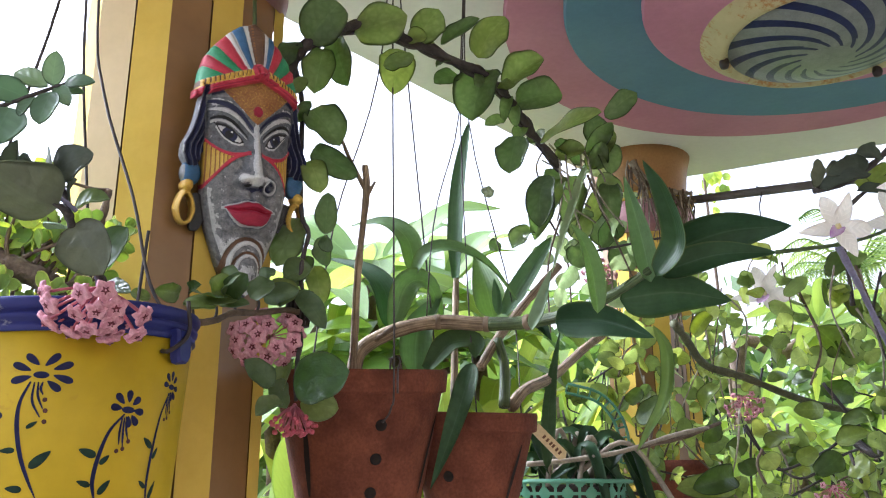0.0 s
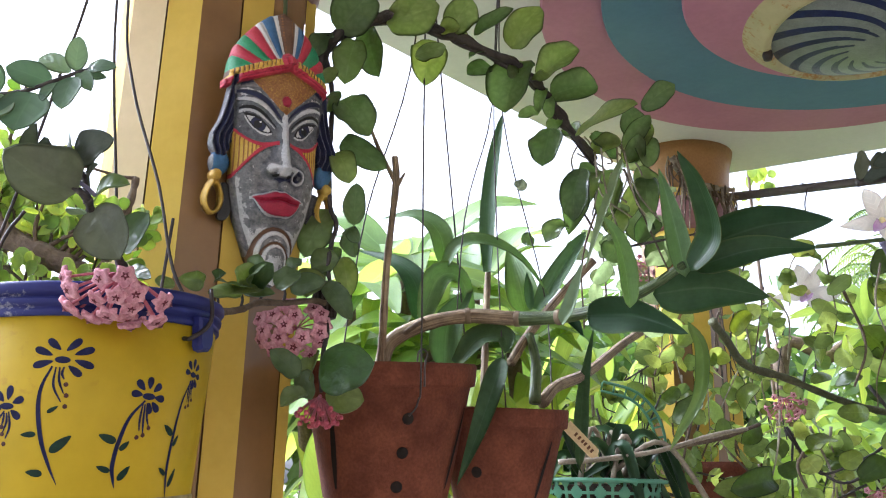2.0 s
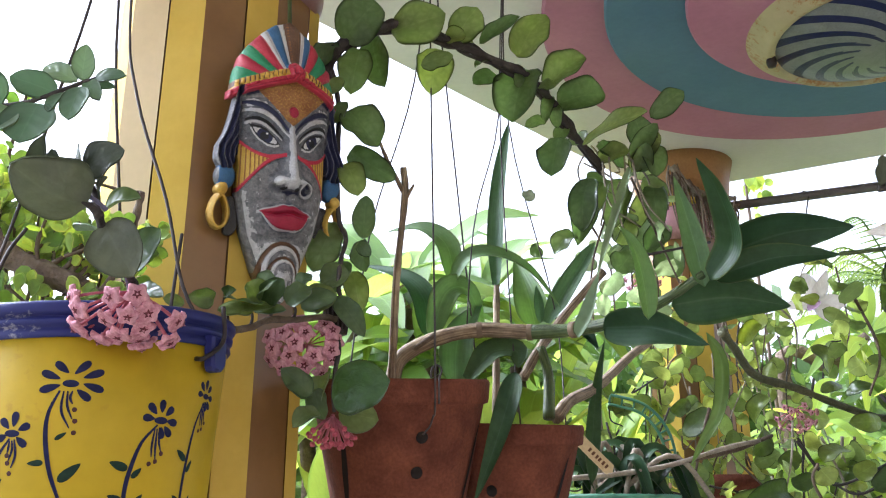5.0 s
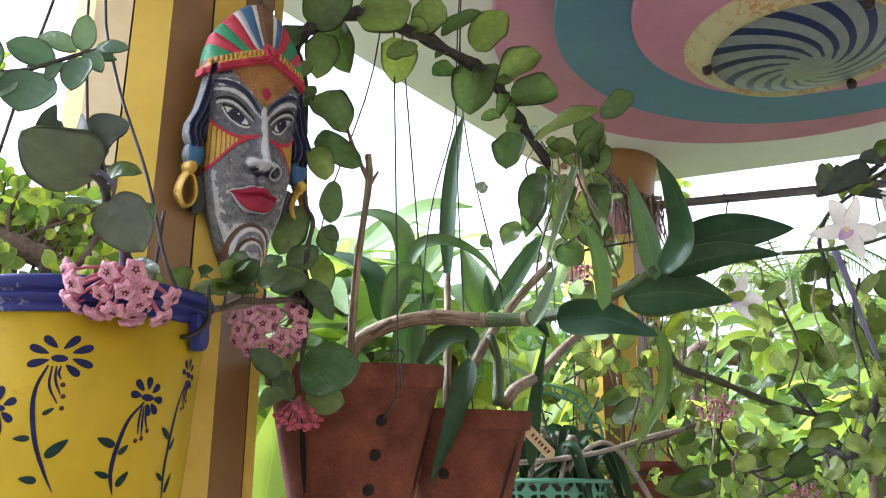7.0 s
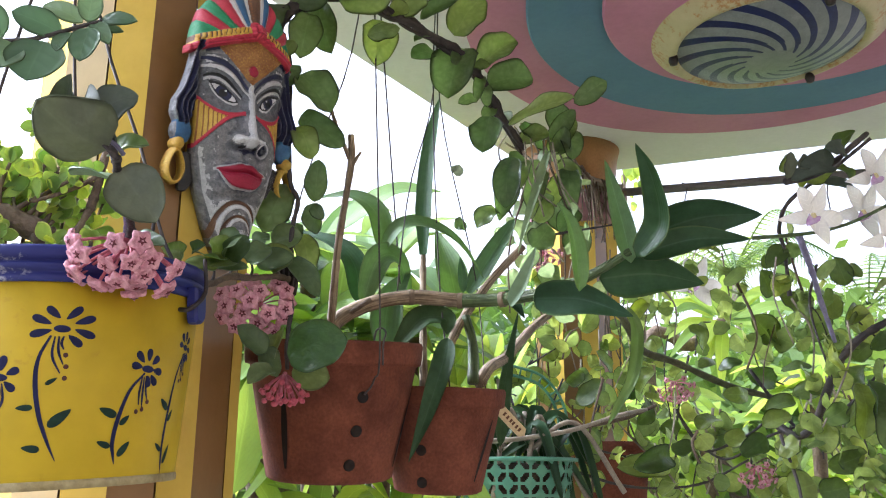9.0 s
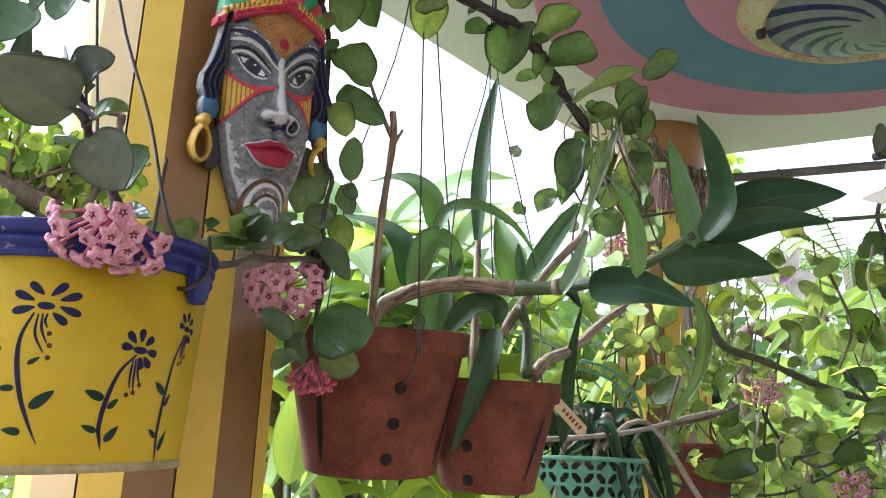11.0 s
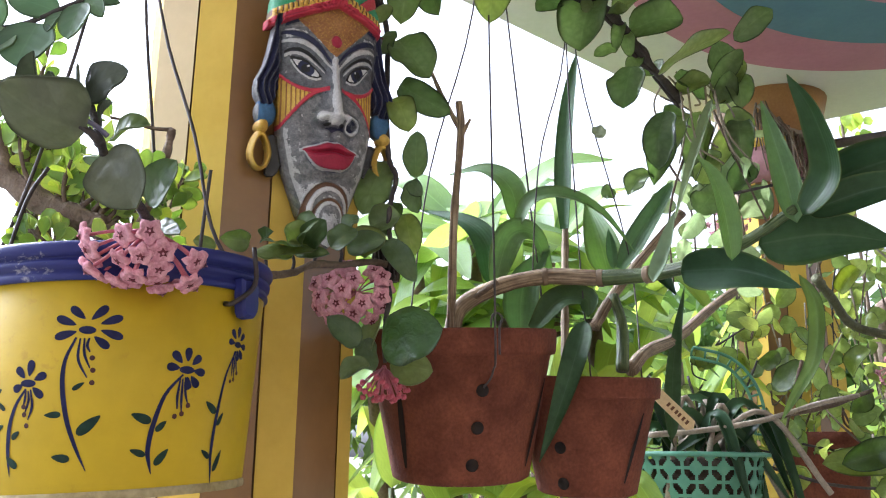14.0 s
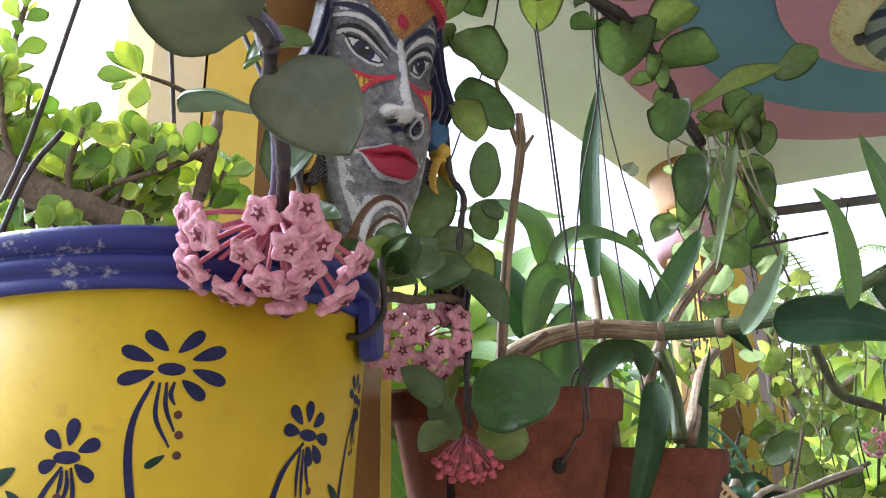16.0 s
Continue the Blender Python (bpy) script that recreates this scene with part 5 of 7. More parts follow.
SPRIG_LEAVES = [(-0.348, 0.7, 1.825, -0.343, 0.69, 1.852, 0.015), (-0.338, 0.7, 1.827, -0.308, 0.69, 1.824, 0.01), (-0.343, 0.7, 1.824, -0.327, 0.69, 1.802, 0.011), (-0.343, 0.69, 1.814, -0.345, 0.68, 1.78, 0.018), (-0.36, 0.695, 1.811, -0.364, 0.685, 1.789, 0.011), (-0.352, 0.7, 1.824, -0.386, 0.71, 1.842, 0.014), (-0.367, 0.7, 1.813, -0.402, 0.69, 1.823, 0.02), (-0.375, 0.69, 1.799, -0.381, 0.68, 1.761, 0.034), (-0.411, 0.7, 1.802, -0.438, 0.69, 1.823, 0.033), (-0.396, 0.69, 1.795, -0.41, 0.68, 1.77, 0.028), (-0.352, 0.71, 1.826, -0.32, 0.7, 1.819, 0.008)]
JADE_TWIG = [(-0.378, 0.926, 1.811), (-0.393, 0.915, 1.809), (-0.408, 0.9, 1.81), (-0.424, 0.89, 1.811)]
CANE_A = [(-0.133, 1.27, 1.655), (-0.129, 1.25, 1.702), (-0.124, 1.22, 1.795), (-0.112, 1.18, 1.898), (-0.114, 1.17, 1.939)]
CANE_A_TWIG = [(-0.11, 1.18, 1.898), (-0.099, 1.17, 1.914), (-0.114, 1.18, 1.906), (-0.135, 1.15, 1.942), (-0.145, 1.13, 1.963)]
CANE_B = [(-0.132, 1.28, 1.653), (-0.121, 1.29, 1.693), (-0.071, 1.31, 1.725), (-0.007, 1.32, 1.74), (0.068, 1.31, 1.735), (0.128, 1.28, 1.733), (0.181, 1.22, 1.734), (0.228, 1.17, 1.748), (0.275, 1.13, 1.776)]
CANE_C = [(0.109, 1.37, 1.616), (0.138, 1.42, 1.648), (0.213, 1.6, 1.694), (0.329, 1.85, 1.791), (0.422, 2.0, 1.859)]
CANE_D = [(0.061, 1.36, 1.676), (0.092, 1.4, 1.728), (0.151, 1.45, 1.805), (0.207, 1.45, 1.866)]
CANE_E = [(0.097, 1.36, 1.615), (0.101, 1.38, 1.679), (0.091, 1.39, 1.726)]
CANE_F = [(0.019, 1.36, 1.605), (0.021, 1.38, 1.688), (0.025, 1.42, 1.799), (0.027, 1.43, 1.847)]
ORCHID_LEAVES = [(0.287, 1.13, 1.794, 0.461, 1.1, 1.83, 0.057), (0.285, 1.13, 1.771, 0.434, 1.09, 1.79, 0.037), (0.239, 1.16, 1.742, 0.385, 1.139, 1.736, 0.058), (0.159, 1.22, 1.724, 0.274, 1.13, 1.684, 0.046), (0.134, 1.31, 1.75, 0.162, 1.28, 1.705, 0.022)]
POD_LEAF = [(0.293, 1.2, 1.714), (0.319, 1.23, 1.68), (0.318, 1.25, 1.62), (0.289, 1.25, 1.57), (0.272, 1.25, 1.543)]
STRAP_1 = [(0.026, 1.42, 1.835), (0.027, 1.42, 1.927), (0.034, 1.42, 2.021), (0.05, 1.41, 2.119)]
STRAP_2 = [(-0.044, 1.4, 1.831), (-0.055, 1.4, 1.894), (-0.096, 1.42, 1.932), (-0.156, 1.45, 1.936)]
STRAP_3 = [(-0.05, 1.38, 1.824), (-0.022, 1.36, 1.863), (0.024, 1.36, 1.869), (0.077, 1.37, 1.845), (0.126, 1.4, 1.793)]
STRAP_4 = [(-0.084, 1.38, 1.74), (-0.091, 1.38, 1.8), (-0.126, 1.4, 1.843), (-0.198, 1.45, 1.878)]
STRAP_5 = [(-0.08, 1.36, 1.732), (-0.056, 1.36, 1.807), (-0.019, 1.38, 1.812), (0.008, 1.42, 1.747)]
STRAP_6 = [(0.109, 1.46, 1.781), (0.151, 1.46, 1.849), (0.198, 1.47, 1.923)]
STRAP_7 = [(0.095, 1.5, 1.781), (0.083, 1.5, 1.837), (0.066, 1.55, 1.92)]
STRAP_8 = [(-0.042, 1.36, 1.661), (-0.037, 1.37, 1.737), (0.002, 1.4, 1.804)]
STRAP_9 = [(-0.024, 1.34, 1.67), (0.011, 1.34, 1.71), (0.049, 1.34, 1.712), (0.051, 1.33, 1.686)]
STRAP_10 = [(0.043, 1.28, 1.672), (0.031, 1.25, 1.63), (0.007, 1.24, 1.558), (-0.019, 1.23, 1.492)]
STRAP_11 = [(0.195, 1.6, 1.526), (0.196, 1.58, 1.598), (0.201, 1.55, 1.677), (0.217, 1.53, 1.767)]
STRAP_12 = [(0.098, 1.44, 1.776), (0.095, 1.44, 1.812), (0.092, 1.44, 1.84)]
TAG = [(0.158, 1.47, 1.591), (0.203, 1.47, 1.545)]
BASKET_ROOTS = [(0.159, 1.6, 1.535), (0.245, 1.62, 1.543), (0.346, 1.65, 1.56), (0.458, 1.7, 1.592), (0.544, 1.75, 1.61)]
MINT_ARC = [(0.288, 1.9, 1.705), (0.353, 1.9, 1.687), (0.391, 1.9, 1.649), (0.408, 1.9, 1.599), (0.409, 1.9, 1.526)]
BASKET_AT = [(0.254, 1.72, 1.43), (0.147, 1.6, 1.496), (0.326, 1.65, 1.488)]
RIGHT_STEM_A = [(0.491, 1.75, 1.822), (0.531, 1.8, 1.795), (0.584, 1.85, 1.749), (0.677, 1.88, 1.727), (0.807, 1.9, 1.681), (0.932, 1.9, 1.651)]
RIGHT_STEM_B = [(0.812, 1.8, 1.705), (0.894, 1.8, 1.595), (0.913, 1.75, 1.568), (0.924, 1.6, 1.626), (0.92, 1.5, 1.68)]
RIGHT_STEM_C = [(0.677, 1.9, 1.626), (0.713, 1.9, 1.563), (0.764, 1.85, 1.512), (0.836, 1.8, 1.558), (0.902, 1.75, 1.585)]
RIGHT_STEM_D = [(0.369, 1.75, 1.489), (0.498, 1.75, 1.455), (0.645, 1.75, 1.459), (0.763, 1.75, 1.509)]
RIGHT_STEM_E = [(0.74, 1.5, 1.807), (0.739, 1.5, 1.896), (0.733, 1.5, 1.941), (0.764, 1.5, 2.0), (0.836, 1.45, 2.056), (0.88, 1.4, 2.097)]
PURPLE = [(0.546, 1.15, 1.816), (0.594, 1.2, 1.774), (0.636, 1.25, 1.742), (0.686, 1.3, 1.687)]
RIGHT_SPRIG_A = [(0.591, 1.75, 1.492, 0.462, 1.72, 1.492, 0.048), (0.58, 1.73, 1.515, 0.488, 1.7, 1.492, 0.045), (0.782, 1.9, 1.737, 0.724, 1.87, 1.718, 0.025), (0.788, 1.9, 1.716, 0.836, 1.87, 1.733, 0.027), (0.901, 1.85, 1.683, 0.814, 1.82, 1.702, 0.044), (0.878, 1.75, 1.647, 0.94, 1.72, 1.666, 0.038), (0.887, 1.8, 1.705, 0.946, 1.77, 1.711, 0.023), (0.875, 1.5, 1.664, 0.792, 1.47, 1.653, 0.033), (0.796, 1.38, 1.636, 0.784, 1.35, 1.534, 0.048), (0.806, 1.42, 1.635, 0.778, 1.39, 1.536, 0.041), (0.82, 1.46, 1.64, 0.775, 1.43, 1.558, 0.041), (0.896, 1.7, 1.756, 0.924, 1.67, 1.813, 0.044)]
RIGHT_SPRIG_B = [(0.824, 1.5, 1.764, 0.809, 1.47, 1.809, 0.033), (0.763, 1.6, 1.827, 0.727, 1.57, 1.874, 0.038), (0.782, 1.6, 1.84, 0.809, 1.57, 1.782, 0.045), (0.787, 1.65, 1.746, 0.726, 1.62, 1.791, 0.049), (0.76, 1.6, 1.885, 0.744, 1.57, 1.908, 0.025), (0.788, 1.6, 1.895, 0.803, 1.57, 1.919, 0.025), (0.869, 1.5, 1.873, 0.875, 1.47, 1.841, 0.021), (0.739, 1.8, 1.546, 0.77, 1.77, 1.568, 0.035), (0.765, 1.78, 1.519, 0.807, 1.75, 1.559, 0.05), (0.755, 1.6, 1.446, 0.797, 1.57, 1.462, 0.065), (0.821, 1.6, 1.446, 0.863, 1.57, 1.458, 0.059), (0.845, 1.6, 1.492, 0.906, 1.57, 1.517, 0.04)]
RIGHT_SPRIG_C = [(0.618, 1.85, 1.568, 0.642, 1.82, 1.594, 0.038), (0.425, 1.85, 1.628, 0.481, 1.82, 1.674, 0.043), (0.408, 1.85, 1.67, 0.433, 1.82, 1.696, 0.029), (0.804, 2.0, 1.772, 0.757, 1.97, 1.831, 0.044), (0.754, 1.85, 1.6, 0.69, 1.82, 1.573, 0.041), (0.801, 1.75, 1.58, 0.854, 1.72, 1.599, 0.037), (0.847, 1.7, 1.578, 0.87, 1.67, 1.555, 0.033), (0.841, 1.8, 1.619, 0.896, 1.77, 1.632, 0.033), (0.832, 1.85, 1.653, 0.752, 1.82, 1.65, 0.036), (0.583, 1.88, 1.654, 0.61, 1.85, 1.703, 0.04), (0.607, 1.9, 1.648, 0.57, 1.87, 1.587, 0.039), (0.616, 1.8, 1.527, 0.649, 1.77, 1.546, 0.031)]
RIGHT_SPRIG_D = [(0.48, 1.85, 1.529, 0.425, 1.82, 1.548, 0.036), (0.862, 1.45, 1.7, 0.871, 1.42, 1.732, 0.034), (0.855, 1.5, 1.688, 0.872, 1.47, 1.714, 0.033), (0.869, 1.55, 1.8, 0.811, 1.52, 1.826, 0.03), (0.886, 1.45, 1.807, 0.886, 1.42, 1.831, 0.028), (0.889, 1.5, 1.782, 0.829, 1.47, 1.746, 0.029), (0.802, 1.36, 1.601, 0.78, 1.33, 1.513, 0.042), (0.824, 1.65, 1.522, 0.744, 1.62, 1.483, 0.038), (0.797, 1.7, 1.543, 0.835, 1.67, 1.51, 0.036), (0.836, 1.55, 1.568, 0.783, 1.52, 1.518, 0.034), (0.512, 1.85, 1.701, 0.466, 1.82, 1.74, 0.032), (0.58, 1.9, 1.824, 0.61, 1.87, 1.866, 0.033)]
RIGHT_LEAVES_C = [(0.747, 1.5, 2.058, 0.776, 1.5, 2.096, 0.03), (0.792, 1.48, 2.03, 0.831, 1.46, 2.06, 0.055), (0.778, 1.48, 2.017, 0.746, 1.48, 2.051, 0.036), (0.831, 1.46, 2.06, 0.867, 1.45, 2.023, 0.045), (0.84, 1.45, 2.08, 0.876, 1.44, 2.131, 0.039), (0.862, 1.5, 1.832, 0.846, 1.5, 1.888, 0.044), (0.741, 1.5, 1.907, 0.7, 1.5, 1.861, 0.04)]
SPRAY_STEM = [(0.482, 1.07, 1.869), (0.523, 1.07, 1.88), (0.562, 1.07, 1.904), (0.588, 1.07, 1.926), (0.619, 1.07, 1.951)]
SPRAY_LEAVES = [(0.485, 1.06, 1.869, 0.549, 1.048, 1.885, 0.027), (0.534, 1.06, 1.866, 0.573, 1.048, 1.854, 0.027), (0.555, 1.06, 1.907, 0.493, 1.048, 1.885, 0.027), (0.573, 1.06, 1.914, 0.533, 1.048, 1.914, 0.024), (0.517, 1.06, 1.9, 0.49, 1.048, 1.882, 0.022), (0.48, 1.06, 1.87, 0.481, 1.048, 1.905, 0.017)]
WHITE_FLOWERS = [(0.469, 1.0, 1.796), (0.555, 1.02, 1.811), (0.58, 1.02, 1.864), (0.571, 1.0, 1.771), (0.769, 1.95, 1.931)]
SPIKE = [(0.413, 1.05, 1.779), (0.45, 1.04, 1.781), (0.491, 1.02, 1.783), (0.529, 1.0, 1.793), (0.571, 0.98, 1.814)]
HOYAFAR = [(0.671, 1.88, 1.662), (0.806, 1.8, 1.475), (0.377, 1.9, 1.962)]
ROSETTE_R = [(1.396, 3.0, 2.052), (1.116, 3.08, 1.922)]
DARK_POT = [(0.562, 2.0, 1.452)]
POT_WIRES = [(-0.085, 1.3, 2.403), (-0.078, 1.22, 2.083), (-0.068, 1.155, 1.656), (-0.084, 1.19, 1.578), (-0.056, 1.33, 2.144), (-0.008, 1.4, 1.692), (-0.109, 1.34, 2.161), (-0.182, 1.42, 1.932)]
POT2_WIRES = [(0.044, 1.37, 2.397), (0.033, 1.37, 2.133), (0.042, 1.36, 1.801), (0.049, 1.4, 2.114), (0.123, 1.46, 1.808), (0.029, 1.34, 2.098), (-0.014, 1.33, 1.897)]
DEADLEAF = [(0.09, 1.4, 1.976, 0.069, 1.4, 1.987, 0.018)]
NET_AT = [(-0.192, 1.13, 1.697)]
RIGHT_STEM_F = [(0.853, 1.8, 1.592), (0.86, 1.72, 1.557), (0.83, 1.6, 1.581), (0.817, 1.5, 1.668), (0.841, 1.46, 1.718), (0.886, 1.42, 1.752)]
RIGHT_STEM_G = [(0.298, 1.7, 1.548), (0.392, 1.7, 1.57), (0.495, 1.75, 1.592), (0.587, 1.8, 1.623)]
RIGHT_STEM_H = [(0.654, 1.85, 1.616), (0.701, 1.85, 1.548), (0.733, 1.85, 1.53), (0.807, 1.82, 1.565), (0.853, 1.8, 1.595), (0.879, 1.75, 1.562), (0.881, 1.7, 1.565)]
HANG_LEAVES = [(0.245, 1.46, 2.045, 0.188, 1.42, 1.854, 0.029), (0.186, 1.46, 2.03, 0.167, 1.46, 1.914, 0.043), (0.162, 1.46, 1.935, 0.126, 1.46, 1.899, 0.035), (0.106, 1.46, 1.908, 0.086, 1.46, 1.897, 0.022), (0.246, 1.5, 1.926, 0.27, 1.5, 1.977, 0.04), (0.239, 1.5, 1.877, 0.273, 1.5, 1.922, 0.046), (0.304, 1.55, 1.927, 0.33, 1.55, 1.996, 0.037), (0.368, 1.9, 1.908, 0.411, 1.9, 1.95, 0.051)]
STUB = [(0.256, 1.5, 1.9), (0.299, 1.5, 1.91), (0.347, 1.5, 1.92), (0.405, 1.5, 1.932)]
SPRAY_TIP = (1.033, 3.0, 2.636)
ROOT_LINE = [(0.559, 2.26, 2.385), (0.591, 2.27, 2.345), (0.634, 2.28, 2.316), (0.683, 2.28, 2.301), (0.732, 2.27, 2.293)]
BACK_LEAF = [(-0.287, 1.75, 1.441), (-0.277, 1.75, 1.534), (-0.27, 1.75, 1.598), (-0.27, 1.76, 1.664)]
BACK_ROSETTES = [(-0.172, 2.2, 2.053), (-0.299, 2.1, 1.931), (0.013, 2.3, 2.001), (-0.393, 2.05, 1.75), (0.116, 2.2, 1.821), (-0.099, 2.1, 1.807), (-0.233, 2.0, 1.742)]
POT_HOOK = [(-0.063, 1.16, 1.614), (-0.063, 1.158, 1.643), (-0.06, 1.158, 1.656), (-0.065, 1.16, 1.663), (-0.072, 1.165, 1.66), (-0.074, 1.175, 1.649)]
STICK_LEAVES_B = [(-0.254, 0.98, 1.702, -0.285, 0.94, 1.701, 0.022), (-0.259, 1.0, 1.715, -0.239, 0.98, 1.73, 0.029), (-0.246, 1.0, 1.706, -0.271, 0.96, 1.69, 0.021), (-0.235, 1.02, 1.711, -0.21, 1.03, 1.734, 0.025), (-0.215, 1.06, 1.72, -0.184, 1.06, 1.733, 0.03), (-0.229, 1.05, 1.74, -0.213, 1.05, 1.754, 0.024), (-0.292, 0.93, 1.696, -0.31, 0.9, 1.692, 0.018)]


def floret_mesh():
    """Waxy five-pointed star, thick and slightly cupped, with a raised pale crown round a crimson centre."""
    g = Geo()
    v, f = [(0, 0, 0.0002)], []
    n = 40
    for s, z, curl in ((0.35, 0.0004, 0.0), (0.68, 0.0013, 0.0), (0.90, 0.0014, 0.0007), (1.0, 0.0007, 0.0022)):
        for k in range(n):
            a = 2 * math.pi * k / n
            u = abs((k / n * 5) % 1 - 0.5) * 2
            r = 0.0078 * (0.68 + 0.32 * u ** 1.2) * s
            v.append((r * math.cos(a), r * math.sin(a), z - curl * u - 0.0006 * (1 - u) * s))
    for k in range(n):
        j = (k + 1) % n
        f.append((0, 1 + k, 1 + j))
        for ring in range(3):
            f.append((1 + ring * n + k, 1 + (ring + 1) * n + k, 1 + (ring + 1) * n + j, 1 + ring * n + j))
    low = len(v)
    v += [(x * 0.97, y * 0.97, z - 0.0013) for x, y, z in v[1 + 3 * n:]] + [(0, 0, -0.0030)]
    for k in range(n):
        j = (k + 1) % n
        f.append((1 + 3 * n + k, low + k, low + j, 1 + 3 * n + j))
        f.append((low + k, low + n, low + j))
    g.add(v, f)
    for slot, z0, r0, r1, z1 in ((0, 0.0026, 0.0040, 0.0026, 0.0012), (1, 0.0032, 0.0030, 0.0014, 0.0022)):
        w = [(0, 0, z0)]
        for k in range(10):
            a = math.pi * k / 5
            r = r0 if k % 2 == 0 else r1
            w.append((r * math.cos(a), r * math.sin(a), z1))
        g.add(w, [(0, 1 + k, 1 + (k + 1) % 10) for k in range(10)], slot=slot)
    w = [(0.0007 * math.cos(k * 1.0472), 0.0007 * math.sin(k * 1.0472), 0.0031) for k in range(6)] + [(0, 0, 0.0040)]
    g.add(w, [(k, (k + 1) % 6, 6) for k in range(6)], slot=0)
    return g.mesh("floret", ["floret_pink", "floret_red"])


FLORET = floret_mesh()
v, f = lathe([(0.0, 0.003), (0.0014, 0.0024), (0.0032, 0.0005), (0.0034, -0.0012), (0.002, -0.003), (0.0, -0.0034)], 10)
BUD = Geo().add(v, f).mesh("bud", ["bud"])


def umbel(parent, at, axis, spread, radius, count, piece, name, seed, big=1.0, stretch=(1, 1, 1), lift=0.0, front=0.0, stalk=0.0009):
    """Ball of florets on pedicels that start at one point."""
    rng = np.random.RandomState(seed)
    ax = unit(axis)
    s1 = unit(np.cross(ax, (0.2, 0.3, 0.9)))
    s2 = np.cross(ax, s1)
    v, f = lathe([(0.0, 0.003), (0.002, 0.002), (0.003, 0.0), (0.002, -0.002), (0.0, -0.003)], 8)
    stalks = Geo().add(v, f)
    heads = []
    for i in range(count):
        c = 1 - (i + 0.5) / count * (1 - math.cos(radians(spread)))
        s = math.sqrt(1 - c * c)
        a = i * 2.39996 + rng.uniform(-0.15, 0.15)
        d = unit(ax * c + s1 * s * math.cos(a) + s2 * s * math.sin(a))
        end = d * np.array(stretch) * radius * rng.uniform(0.88 - lift, 1.06 + lift) + np.array((0, 0, -0.004 * s))
        heads.append((end, d))
    cluster = put("umbel", stalks, ["pedicel"], parent, "ball of pink waxy star flowers" if piece is FLORET else "ball of crimson flower buds")
    cluster.location = at
    for end, d in heads:
        put("pedicel", Geo().add(*tube([(0, 0, 0), tuple(end * 0.5 + np.array((0, 0, 0.002))), tuple(end * 0.97)], stalk, 6, 3)), ["pedicel"], cluster)
        o = new(name, piece)
        o.parent = cluster
        q = Vector(d + ax * front + rng.uniform(-0.2, 0.2, 3)).to_track_quat("Z", "Y").to_matrix().to_4x4()
        o.matrix_basis = Matrix.Translation(end) @ q @ pose(0, 0, 0, 0, 0, rng.uniform(0, 72)) @ Matrix.Scale(big * rng.uniform(0.88, 1.1), 4)


def stem(parent, pts, radius, mat, name="stem", knots=0.25, sides=8, taper=1.0, seed=0, ridge=0.0):
    n = len(pts)
    rows = [(*p[:3], radius * (1 + (taper - 1) * i / max(1, n - 1))) for i, p in enumerate(pts)]
    v, f = tube(rows, radius, sides, 6, knots, seed, ridge)
    return put(name, Geo().add(v, f, [(i % sides / sides, i // sides * 0.12) for i in range(len(v))]), [mat], parent)


def jade_leaf(parent, b, t, w, seed, normal=None):
    """One fleshy spoon-shaped leaf from b to t."""
    r = np.random.RandomState(seed)
    nrm = TO_EYE + r.uniform(-0.5, 0.5, 3) if normal is None else normal
    put("leaf", Geo().add(*blade(mid_arch(b, t, r.uniform(-0.05, 0.12), nrm), w, nrm, "jade", 0.04, 0, r.uniform(0.05, 0.25), 10, 6, 0.0022, seed)), ["jade"], parent)


def jade_pairs(parent, pts, size, step, seed, first=0.15):
    """Opposite leaf pairs along a twig, each pair turned a quarter from the last, and a tuft at its end."""
    r = np.random.RandomState(seed)
    c = smooth_path(pts, 12)
    total = sum(np.linalg.norm(q - p) for p, q in zip(c, c[1:]))
    n = max(2, int(total / step))
    for i in range(n + 1):
        s = first + (1 - first) * i / n
        k = min(len(c) - 2, int(s * (len(c) - 1)))
        d = unit(c[k + 1] - c[k])
        side = unit(np.cross(d, TO_EYE if i % 2 else (0.2, 0.1, 1.0)) + r.uniform(-0.35, 0.35, 3))
        for sgn in (-1, 1):
            if r.rand() < 0.1:
                continue
            way = unit(side * sgn + d * r.uniform(0.2, 0.9) + np.array((0, 0, 0.25)))
            L = size * r.uniform(0.7, 1.2)
            b = c[k] + way * 0.003
            jade_leaf(parent, tuple(b), tuple(b + way * L), L * r.uniform(0.60, 0.76), r.randint(9999))
    d = unit(c[-1] - c[-3])
    for j in range(3):
        way = unit(d + r.uniform(-0.5, 0.5, 3))
        jade_leaf(parent, tuple(c[-1]), tuple(c[-1] + way * size * r.uniform(0.6, 0.95)), size * 0.55, r.randint(9999))


